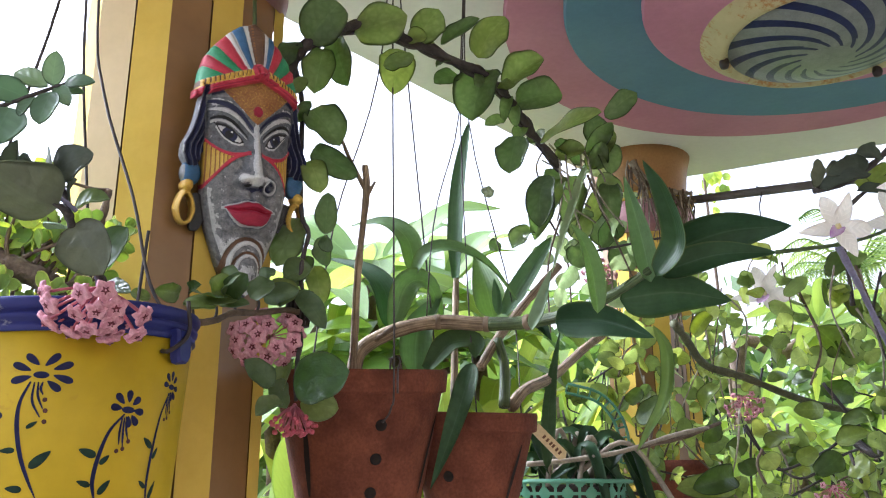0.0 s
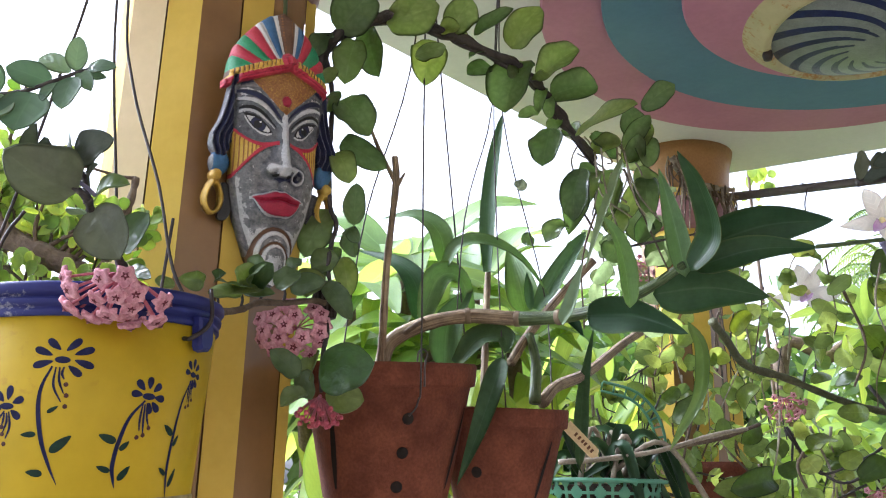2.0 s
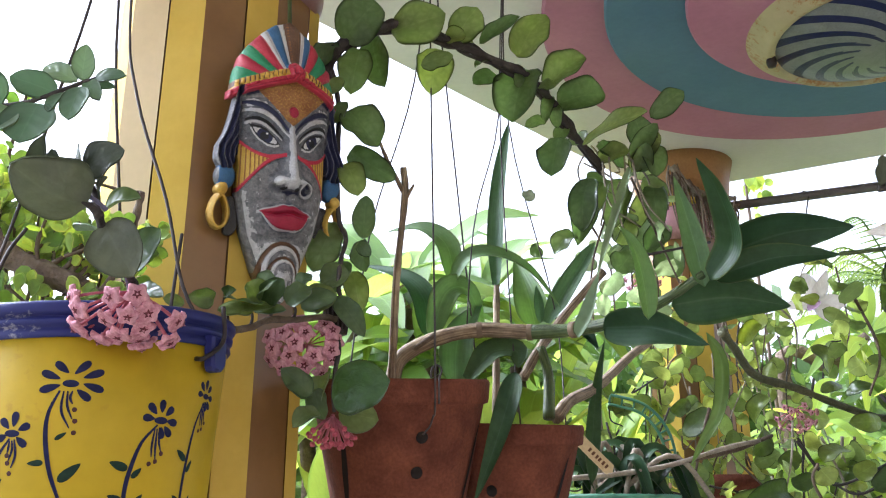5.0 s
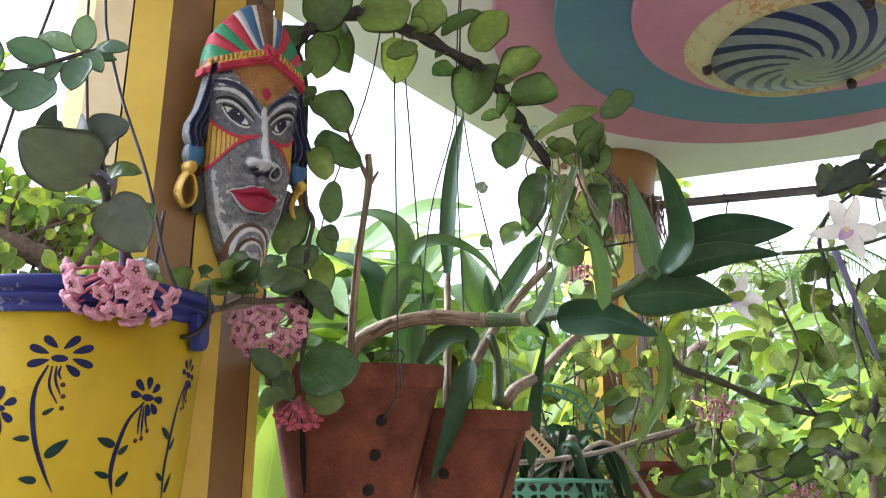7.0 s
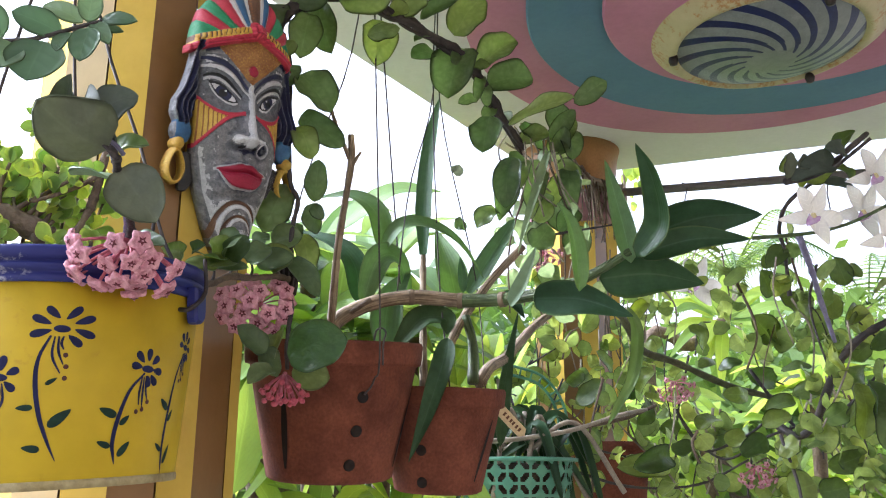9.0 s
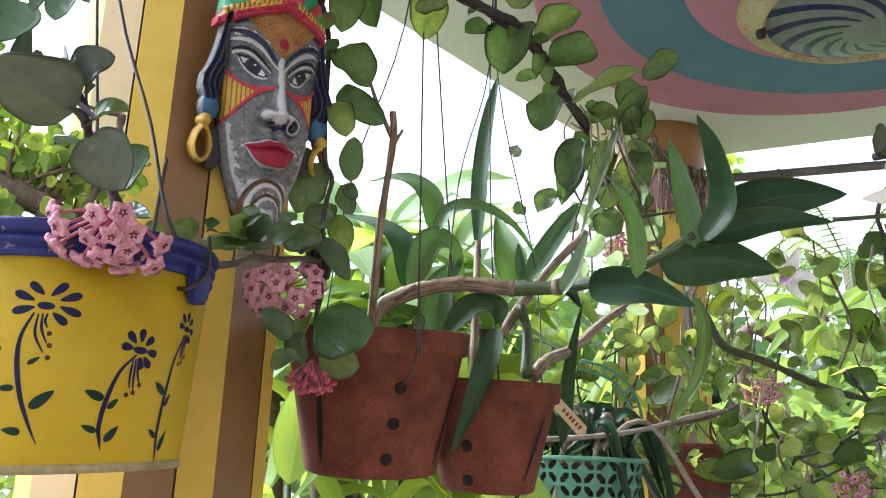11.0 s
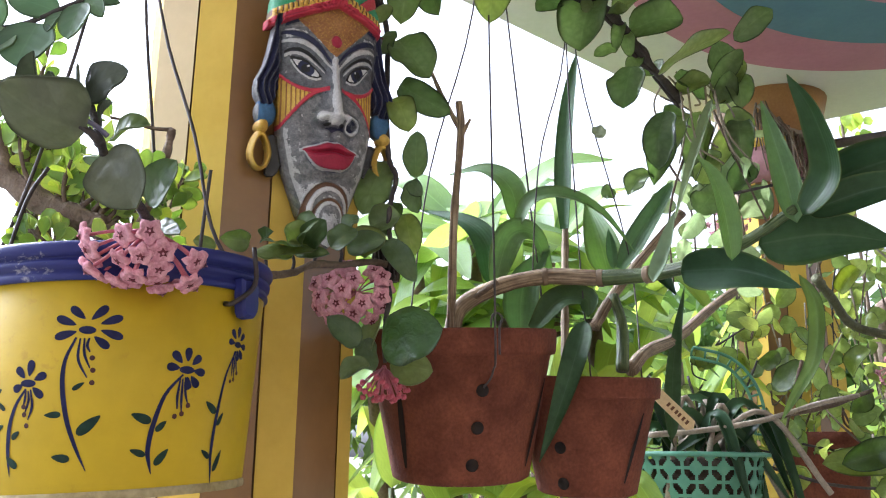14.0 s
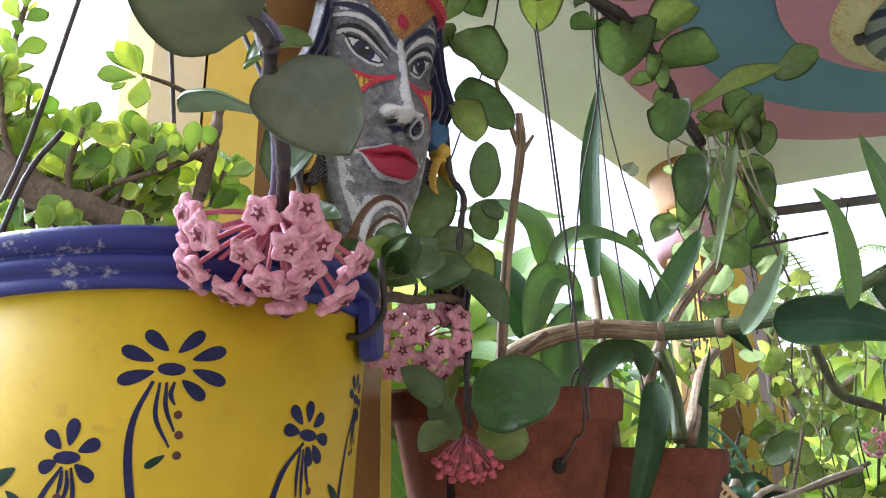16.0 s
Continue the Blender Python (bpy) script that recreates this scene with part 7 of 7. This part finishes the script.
def thicket(parent, x, y, z, stems, drop, leaf_size, seed, per=6):
    """Hanging shoots in a box of space, thin stems with small round leaves."""
    rng = np.random.RandomState(seed)
    for i in range(stems):
        a = np.array((rng.uniform(*x), rng.uniform(*y), rng.uniform(*z)))
        b = a + np.array((rng.uniform(-0.07, 0.07), rng.uniform(-0.05, 0.05), -rng.uniform(*drop)))
        m = (a + b) / 2 + rng.uniform(-0.03, 0.03, 3)
        stem(parent, [tuple(a), tuple(m), tuple(b)], rng.uniform(0.0014, 0.0034), ("twig", "root", "purple_twig")[i % 3], "shoot", 0.3, 6, 0.7, i)
        rows = []
        for k in range(per):
            s = rng.rand()
            p = a * (1 - s) + b * s
            q = p + np.array((rng.uniform(-0.04, 0.04), rng.uniform(-0.03, 0.0), rng.uniform(-0.03, 0.035)))
            rows.append((*p, *q, leaf_size * rng.uniform(0.7, 1.3)))
        leaf_row(parent, rows, "hoya", "vine_leaf", 0.12, 0.06, 0.2, 0.1, 0.0, "leaf", 0.6, seed * 50 + i)


def basket_group():
    top = thing("basket", "mint green perforated plastic basket with orchid roots", "basket")
    c = np.array(BASKET_AT[0])
    R, h = 0.115, 0.11
    z1 = BASKET_AT[1][2] + 0.01
    n, m = 288, 40
    v, f = [], []
    for layer in (0, 1):
        for j in range(m + 1):
            for k in range(n):
                a = 2 * math.pi * k / n
                r = R * (0.84 + 0.16 * j / m) - 0.003 * layer
                v.append((c[0] + r * math.cos(a), c[1] + r * math.sin(a), z1 - h + h * j / m))
    solid = np.zeros((m, n), bool)
    for j in range(m):
        for k in range(n):
            a, b = (k + 0.5) * 16 / n % 1 - 0.5, (j + 0.5) / m * 2.5 % 1 - 0.5
            p, q = abs(a + b) / 1.41, abs(a - b) / 1.41
            d1 = (p / 0.13) ** 2 + ((q - 0.35) / 0.27) ** 2
            d2 = (q / 0.13) ** 2 + ((p - 0.35) / 0.27) ** 2
            solid[j, k] = not (d1 < 1 or d2 < 1) or j in (0, m - 1)
    k0 = (m + 1) * n
    for j in range(m):
        for k in range(n):
            if solid[j, k]:
                q = (j * n + k, j * n + (k + 1) % n, (j + 1) * n + (k + 1) % n, (j + 1) * n + k)
                f += [q, tuple(i + k0 for i in q[::-1])]
    put("wall", Geo().add(v, f), ["mint"], top)
    vv, ff = lathe([(R - 0.006, 0), (R + 0.006, 0), (R + 0.007, 0.006), (R - 0.004, 0.008)], 48)
    put("rim", Geo().add([(c[0] + x, c[1] + y, z1 - 0.004 + z) for x, y, z in vv], ff), ["mint"], top)
    vv, ff = lathe([(0.0, 0.0), (R * 0.9, 0.0)], 24)
    put("base", Geo().add([(c[0] + x, c[1] + y, z1 - h + z) for x, y, z in vv], ff), ["mint"], top)
    vv, ff = lathe([(0.0, -0.005), (R * 0.9, -0.01), (R * 0.78, -h + 0.01), (0.0, -h + 0.008)], 24)
    put("bark_fill", Geo().add([(c[0] + x, c[1] + y, z1 + z) for x, y, z in vv], ff), ["soil"], top)
    line = smooth_path(MINT_ARC, 8)
    g = Geo()
    t = np.gradient(line, axis=0)
    for s in (-1, 1):
        g.add(*tube([tuple(p + unit(np.cross(d, (0, 1, 0))) * 0.010 * s) for p, d in zip(line[::3], t[::3])], 0.0032, 6, 3))
    for p, d in zip(line[::3], t[::3]):
        w = unit(np.cross(d, (0, 1, 0))) * 0.009
        g.add(*tube([tuple(p - w), tuple(p + w)], 0.0022, 5, 1))
    put("handle", g, ["mint"], top, "mint plastic ladder strip")
    plant = thing("orchid_plant", "orchid with grey roots and dark leaves in a basket", "orchid", "hanging orchids")
    stem(plant, BASKET_ROOTS, 0.0046, "root", "root", 0.25, 8, 0.8)
    rng = np.random.RandomState(3)
    for i in range(26):
        a = np.array((c[0], c[1], z1 + 0.01)) + np.array((rng.uniform(-0.08, 0.08), rng.uniform(-0.08, 0.06), rng.uniform(-0.01, 0.02)))
        d = np.array((rng.uniform(-0.10, 0.22), rng.uniform(-0.08, 0.05), 0))
        pts = [tuple(a), tuple(a + d * 0.5 + (0, 0, rng.uniform(0.03, 0.08))), tuple(a + d + (0, 0, rng.uniform(-0.14, 0.0)))]
        if i % 3 == 0:
            put("root", Geo().add(*tube(pts, 0.005, 7, 6, 0.2, i)), ["root"], plant)
        else:
            put("leaf", Geo().add(*blade(pts, 0.026, (0, -0.6, 0.8), "strap", 0.4, 0, 0.1, 14, 6, 0.0012)), ["orchid"], plant)
    tag = thing("plant_tag", "small cream plant label with brown writing, stuck in a pot", "label", at=TAG[0])
    a, b = np.zeros(3), np.array(TAG[1]) - np.array(TAG[0])
    d = unit(b)
    w = unit(np.cross(d, (0, 1, 0))) * 0.0095
    out = np.array((0, -0.0012, 0))
    tip = b + d * 0.0
    outline = [a - w, a + w, b + w, b + d * 0.006, b - w]
    g = Geo().add([p + out for p in outline] + [p - out for p in outline], [(0, 1, 2, 3, 4)[::-1], (5, 6, 7, 8, 9), (0, 5, 9, 4), (4, 9, 8, 3), (3, 8, 7, 2), (2, 7, 6, 1), (1, 6, 5, 0)])
    put("card", g, ["tag"], tag, smooth=False)
    for s0 in (0.3, 0.42, 0.54, 0.63, 0.75, 0.86):
        p = b * s0 + out * 1.5
        g = Geo().add([p - w * 0.35, p - w * 0.35 + d * 0.004, p + w * 0.35 + d * 0.004, p + w * 0.35], [(0, 1, 2, 3)])
        put("writing_bar", g, ["ink"], tag, smooth=False)


def rosette(parent, at, count, length, width, seed, mat="bright", up=0.6, name="leaf", axis=(0, 0, 1)):
    rng = np.random.RandomState(seed)
    at = np.array(at)
    for i in range(count):
        a = i * 2.4 + rng.uniform(-0.3, 0.3)
        e = rng.uniform(-0.5, up)
        ax = unit(axis)
        s1 = unit(np.cross(ax, (0.9, 0.1, 0.05)))
        d = unit(s1 * math.cos(a) + np.cross(ax, s1) * math.sin(a) + ax * e)
        L = length * rng.uniform(0.75, 1.15)
        p = [tuple(at), tuple(at + d * L * 0.25), tuple(at + d * L * 0.62 + (0, 0, 0.02 * L)), tuple(at + d * L + (0, 0, -0.18 * L))]
        nrm = ax + np.array((0, -0.2, 0.3)) + rng.uniform(-0.35, 0.35, 3)
        put(name, Geo().add(*blade(p, width * rng.uniform(0.8, 1.15), nrm, "stalked", 0.14, 0.03, 0.05, 15, 6, 0.0, i)), [mat], parent)


def garden():
    rng = np.random.RandomState(8)
    spots = [(ROSETTE_R[0], ROSETTE_R[1], 32, 0.27, 0.058), ((0.95, 3.4, 1.55), (0.9, 3.5, 1.0), 24, 0.32, 0.085), ((1.9, 3.3, 1.45), (1.8, 3.4, 0.9), 26, 0.32, 0.085), ((1.35, 3.5, 1.75), (1.3, 3.6, 1.0), 24, 0.32, 0.085), ((0.35, 3.2, 1.55), (0.3, 3.3, 1.0), 24, 0.32, 0.085), ((-0.05, 2.7, 1.72), (-0.02, 2.8, 1.1), 22, 0.36, 0.09), ((2.3, 3.0, 1.8), (2.3, 3.1, 1.1), 24, 0.32, 0.085)]
    spots += [((1.15, 2.75, 1.62), (1.2, 2.8, 1.0), 26, 0.32, 0.085), ((0.75, 2.85, 1.45), (0.8, 2.9, 0.9), 26, 0.32, 0.085), ((1.45, 2.55, 1.75), (1.4, 2.6, 1.0), 26, 0.30, 0.08)]
    spots += [(p, (p[0] + 0.03, p[1] + 0.1, 1.0), 17, 0.38, 0.088) for p in BACK_ROSETTES]
    for i, (at, below, n, L, w) in enumerate(spots):
        tree = thing("plumeria", "plumeria with stout grey branch and bright green leaves", "shrub", "garden plumerias")
        at, below = np.array(at), np.array(below)
        root = np.array((below[0] + 0.1, below[1] + 0.15, -0.35))
        stem(tree, [tuple(root), tuple((root + below) / 2 + (0.05, 0, 0)), tuple(below), tuple((at + below) / 2 + (0.02, 0, -0.03)), tuple(at)], 0.035, "bark", "trunk", 0.3, 9, 0.5, i)
        # back rosettes take the leaf copy that has shade in its colour
        rosette(tree, at, n, L, w, 200 + i, "bright_shaded" if i > 9 else "bright", axis=(-0.1, -0.75, 0.55) if i == 0 else (rng.uniform(-0.3, 0.3), rng.uniform(-0.6, 0), 0.8))
    for c, (x, y, top_z, n) in enumerate(((-0.22, 2.25, 2.0, 13), (0.02, 2.45, 2.05, 15), (0.22, 2.3, 1.9, 13), (0.42, 2.6, 1.95, 14), (0.62, 3.0, 1.95, 14), (-0.3, 1.95, 1.62, 8), (-0.12, 2.1, 1.55, 8), (0.1, 2.0, 1.5, 8), (1.0, 2.8, 1.75, 14), (1.4, 2.7, 1.6, 14), (-0.16, 1.85, 1.70, 13), (0.03, 1.85, 1.72, 13))):
        clump = thing("ginger_plant", "clump of long bright green arching leaves", "shrub", "garden shrubs", at=(x, y, -0.35))
        r = np.random.RandomState(500 + c)
        stem(clump, [(0, 0, 0), (0.02, 0, 0.9), (0.0, 0.02, top_z - 0.15)], 0.016, "cane_green", "stalk", 0.0, 7, 0.6)
        for i in range(n):
            a = i * 2.4 + r.uniform(-0.4, 0.4)
            out = np.array((math.cos(a), math.sin(a), 0))
            z0 = top_z + 0.35 - r.uniform(0.15, 0.5)
            L = r.uniform(0.26, 0.42)
            rise = r.uniform(0.02, 0.22)
            p = [tuple(out * 0.01 + (0, 0, z0)), tuple(out * L * 0.5 + (0, 0, z0 + rise)), tuple(out * L + (0, 0, z0 + rise * 0.7 - r.uniform(0.0, 0.2)))]
            put("leaf", Geo().add(*blade(p, r.uniform(0.055, 0.085), (0, -0.35, 1), "lance", 0.22, 0.02, 0.05, 14, 6, 0.0, i)), ["bright"], clump)
    back = thing("ginger_plant", "broad ribbed green leaf rising behind the pots", "shrub", "garden shrubs")
    stem(back, [(BACK_LEAF[0][0], BACK_LEAF[0][1], -0.35), tuple(np.array(BACK_LEAF[0]) + (0.02, 0.02, -0.5)), BACK_LEAF[0]], 0.01, "cane_green", "stalk", 0, 7, 0.6)
    put("leaf", Geo().add(*blade(BACK_LEAF, 0.085, (0, -1, 0.1), "lance", 0.15, 0.02, 0.05, 18, 8, 0.0, 3)), ["bright"], back)
    dark = thing("flower_pot", "dark red clay pot hanging among the vines", "flower pot", "hanging clay pots", at=tuple(np.array(DARK_POT[0]) + (0, 0, -0.06)))
    v, f = lathe([(0.0, 0.0), (0.062, 0.0), (0.066, 0.006), (0.080, 0.13), (0.086, 0.132), (0.088, 0.16), (0.080, 0.16), (0.06, 0.02), (0, 0.02)], 40)
    put("body", Geo().add(v, f), ["terracotta"], dark)

    def tree(x, y, trunk_h, crown, leaves, leaf_size, seed, label, mat="tree"):
        r = np.random.RandomState(seed)
        t = thing("tree", label, "tree", "garden trees")
        stem(t, [(x, y, -0.4), (x + 0.1, y, trunk_h * 0.5), (x, y + 0.1, trunk_h), (x + 0.1, y, trunk_h + crown * 0.8)], 0.12, "bark", "trunk", 0.2, 8, 0.35, seed)
        tips = []
        for k in range(9):
            a = k * 2.4
            q = np.array((x + math.cos(a) * crown * r.uniform(0.4, 0.9), y + math.sin(a) * crown * r.uniform(0.4, 0.9), trunk_h + crown * r.uniform(-0.1, 1.1)))
            stem(t, [(x, y, trunk_h * r.uniform(0.7, 1.0)), tuple((np.array((x, y, trunk_h)) + q) / 2 + (0, 0, 0.1)), tuple(q)], 0.05, "bark", "limb", 0.2, 6, 0.3, k)
            tips.append(q)
        g = Geo()
        for k in range(leaves):
            q = tips[r.randint(len(tips))] + r.normal(0, crown * 0.25, 3)
            d = unit(r.normal(0, 1, 3) + (0, 0, -0.3))
            nrm = unit(r.normal(0, 1, 3) + (0, 0, 0.8))
            s = leaf_size * r.uniform(0.7, 1.3)
            w = unit(np.cross(d, nrm)) * s * 0.22
            g.add([q, q + d * s * 0.5 + w, q + d * s, q + d * s * 0.5 - w], [(0, 1, 2, 3)], [(0.5, 0), (1, 0.5), (0.5, 1), (0, 0.5)])
        tagged(put("crown", g, [mat], t), kind="stuff")

    for i, (x, y, h, c, n, s) in enumerate(((-3.5, 9.0, 0.8, 1.0, 1500, 0.16), (-0.9, 10.5, 0.7, 1.0, 1500, 0.16), (1.6, 11.0, 0.9, 1.2, 1700, 0.17), (4.2, 9.5, 1.2, 1.2, 1700, 0.17), (6.5, 10, 1.8, 1.5, 1700, 0.17), (-7, 12, 0.8, 1.3, 1500, 0.2), (3.0, 14.0, 1.0, 1.4, 1500, 0.2))):
        tree(x, y, h, c, n, s, 300 + i, "leafy garden tree in the distance")

    for i, (x, y, h, c) in enumerate(((-1.5, 5.2, 1.5, 0.75), (-0.4, 5.6, 1.7, 0.75), (0.6, 5.0, 1.5, 0.7), (1.5, 5.4, 1.6, 0.8), (2.5, 4.8, 1.3, 0.8), (2.7, 3.9, 0.9, 0.6), (4.2, 5.4, 1.3, 0.9), (3.4, 5.6, 1.4, 0.8))):
        tree(x, y, h, c, 2600, 0.15, 400 + i, "dense leafy garden shrub behind the veranda plants", "hedge")

    def palm(x, y, h, seed):
        r = np.random.RandomState(seed)
        t = thing("palm_tree", "coconut palm with feathery fronds in the distance", "tree", "palms")
        stem(t, [(x, y, -0.4), (x + 0.15, y, h * 0.5), (x, y, h)], 0.11, "bark", "trunk", 0.15, 8, 0.7, seed)
        for k in range(15):
            a, e = k * 2.4, r.uniform(-0.1, 1.2)
            d = unit((math.cos(a), math.sin(a), e))
            L = r.uniform(1.3, 1.8)
            line = smooth_path([(x, y, h), tuple(np.array((x, y, h)) + d * L * 0.55 + (0, 0, 0.1)), tuple(np.array((x, y, h)) + d * L + (0, 0, -0.55 * L * 0.7))], 12)
            g = Geo().add(*tube([tuple(q) for q in line[::6]], 0.014, 5, 4))
            tt = np.gradient(line, axis=0)
            for i, (q, dd) in enumerate(zip(line[3:], tt[3:])):
                sd = unit(np.cross(dd, (0, 0, 1)))
                for sgn in (-1, 1):
                    e2 = q + sd * sgn * 0.34 * (1 - 0.5 * i / 22) + unit(dd) * 0.16 + np.array((0, 0, -0.16))
                    w = unit(dd) * 0.016
                    g.add([q - w, q + w, e2], [(0, 1, 2)], [(0.2, 0), (0.8, 0), (0.5, 1)])
            put("frond", g, ["tree"], t)

    spray = thing("shrub_branch", "thin garden branch with bright lime leaves beside the column", "shrub", "garden shrubs")
    tip = np.array(SPRAY_TIP)
    stem(spray, [(tip[0] + 0.1, tip[1] + 0.1, -0.35), (tip[0] + 0.06, tip[1] + 0.05, 1.2), tuple(tip - (0.0, 0.0, 0.12)), tuple(tip)], 0.010, "bark", "stem", 0.2, 7, 0.3, 5)
    r = np.random.RandomState(91)
    rows = []
    for k in range(14):
        b = tip + np.array((r.uniform(-0.05, 0.09), r.uniform(-0.03, 0.03), r.uniform(-0.13, 0.02)))
        rows.append((*b, b[0] + r.uniform(-0.02, 0.03), b[1], b[2] - r.uniform(0.03, 0.06), r.uniform(0.022, 0.034)))
    leaf_row(spray, rows, "hoya", "bright", 0.15, 0.05, 0.2, 0.1, 0.0, "leaf", 0.5, 92, 10)
    palm(6.4, 12.0, 4.6, 1)
    palm(7.2, 13.5, 4.9, 2)
    palm(8.3, 11.5, 4.0, 3)


def net_pot(at):
    """Small black plastic net pot with upright slats."""
    top = thing("net_pot", "small black plastic net pot hanging in the vine", "flower pot", at=at)
    v, f = lathe([(0.017, 0.040), (0.020, 0.040), (0.020, 0.045), (0.017, 0.045)], 24)
    put("rim", Geo().add(v, f), ["iron"], top)
    v, f = lathe([(0.0, 0.0), (0.012, 0.0), (0.012, 0.006), (0.0, 0.006)], 24)
    put("base", Geo().add(v, f), ["iron"], top)
    v, f = lathe([(0.0, 0.004), (0.0105, 0.004), (0.0155, 0.040), (0.0, 0.042)], 20)
    put("filling", Geo().add(v, f), ["hole"], top)
    for k in range(14):
        a = 2 * math.pi * k / 14
        put("slat", Geo().add(*tube([(0.012 * math.cos(a), 0.012 * math.sin(a), 0.0), (0.018 * math.cos(a), 0.018 * math.sin(a), 0.042)], 0.0013, 5, 2)), ["iron"], top)


def far_house(x, y):
    """Low garden house with a tiled hip roof, door and windows."""
    top = thing("house", "low pale garden house with a brown pitched roof, far off", "house", at=(x, y, -0.35))
    put("wall", Geo().add(*box(-2.2, 0, 0, 2.2, 3.0, 2.3)), ["house"], top, smooth=False)
    v = [(-2.6, -0.4, 2.3), (2.6, -0.4, 2.3), (2.6, 3.4, 2.3), (-2.6, 3.4, 2.3), (-1.2, 1.5, 3.3), (1.2, 1.5, 3.3)]
    put("roof", Geo().add(v, [(0, 1, 5, 4), (1, 2, 5), (2, 3, 4, 5), (3, 0, 4), (3, 2, 1, 0)]), ["bark"], top, "brown pitched roof", smooth=False)
    for wx in (-1.2, 1.2):
        w = put("window", Geo().add(*box(wx - 0.4, -0.05, 1.0, wx + 0.4, 0.0, 1.9)), ["rod"], top, smooth=False)
        put("pane", Geo().add(*box(wx - 0.34, -0.06, 1.06, wx + 0.34, -0.05, 1.84)), ["hole"], w, smooth=False)
    put("door", Geo().add(*box(-0.4, -0.05, 0.0, 0.4, 0.0, 2.0)), ["bark"], top, smooth=False)


setting()
COL = (-0.385, 1.175)
NEAR = [(-0.525, 1.155), (-0.470, 1.066), (-0.368, 1.045), (-0.287, 1.105), (-0.247, 1.203), (-0.266, 1.29), (-0.36, 1.32), (-0.47, 1.27)]
column(*COL, [(px - COL[0], py - COL[1]) for px, py in NEAR], (0.03, 0.5, 0.55, 0.74, 0.5, 0.5, 0.5, 0.5), "eight-sided veranda column painted in yellow and ochre strips", 1)
column(0.63, 2.435, [(0.132 * math.cos(radians(188.3) + k * math.pi / 4), 0.132 * math.sin(radians(188.3) + k * math.pi / 4)) for k in range(8)], (0.5,), "eight-sided veranda column with tan capital and mauve band")
ceiling_lamp(0.782, 1.545)
rail([(0.63, 2.40, 2.30), (1.95, 1.90, 2.33)], 0.013, "dark steel rod running from the column under the ceiling")
bucket()
hanging_wires("bucket_wires", "dark wires that carry the bucket from the ceiling", [
    [(-0.272, 0.868, 1.64), (-0.302, 0.86, 1.691), (-0.334, 0.88, 1.787), (-0.384, 0.90, 1.912), (-0.412, 0.92, 2.045), (-0.425, 0.93, CEIL)],
    [(-0.41, 1.015, 1.66), (-0.423, 0.98, 1.821), (-0.440, 0.95, 2.064), (-0.430, 0.93, CEIL)],
    [(-0.520, 0.875, 1.640), (-0.483, 0.862, 1.724), (-0.478, 0.90, 1.865), (-0.471, 0.905, 1.922), (-0.452, 0.918, 2.08), (-0.425, 0.93, CEIL)],
    [(-0.49, 0.852, 1.640), (-0.472, 0.850, 1.715), (-0.453, 0.847, 1.746)],
    [(-0.316, 0.868, 1.645), (-0.314, 0.870, 1.70), (-0.312, 0.872, 1.748)]], (-0.425, 0.93, CEIL))
mask()
hanging_wires("mask_cord", "green twisted cord that holds the mask", [[(-0.262, 1.062, 2.07), (-0.262, 1.07, 2.10), (-0.268, 1.085, 2.16)]], (-0.262, 1.062, 2.07), 0.003, "cane_green")
clay_pot(-0.122, 1.315, 1.472, 0.0905, 0.126, 0.192, 0.034, 7.0, 0.0, ((-71, 0.117), (-73.5, 0.072), (-76.5, 0.027)), ((-130, 0.02, 0.12, 3), (-26, 0.02, 0.13, 12)), "terracotta orchid pot with drain holes, hung on wires")
clay_pot(0.045, 1.380, 1.452, 0.068, 0.098, 0.156, 0.030, 5.0, 1.0, ((-118, 0.064), (-118, 0.018)), ((-52, 0.02, 0.11, 14),), "smaller terracotta orchid pot with slits, hung on wires")
W, X = POT_WIRES, POT2_WIRES
hanging_wires("pot_wires", "thin dark wires that carry the clay pot", [
    [(W[0][0], W[0][1], CEIL), W[1], W[2], tuple(np.array(W[3]) + (0.012, -0.004, 0.02)), W[3]], POT_HOOK, [(W[0][0], W[0][1], CEIL), W[4], W[5]], [(W[0][0], W[0][1], CEIL), W[6], W[7], (-0.21, 1.40, 1.66)]], (W[0][0], W[0][1], CEIL), 0.0014)
hanging_wires("pot_wires", "thin dark wires that carry the smaller clay pot", [
    [(X[0][0], X[0][1], CEIL), X[1], X[2], (0.05, 1.30, 1.60)], [(X[0][0], X[0][1], CEIL), X[3], X[4], (0.13, 1.42, 1.61)], [(X[0][0], X[0][1], CEIL), X[5], X[6], (-0.03, 1.41, 1.61)]], (X[0][0], X[0][1], CEIL), 0.0012)
bucket_plants()
arch_hoya()
column_roots()
orchids()
leafy_spray()
right_tangle()
basket_group()
garden()
net_pot(NET_AT[0])
far_house(0.7, 13.0)
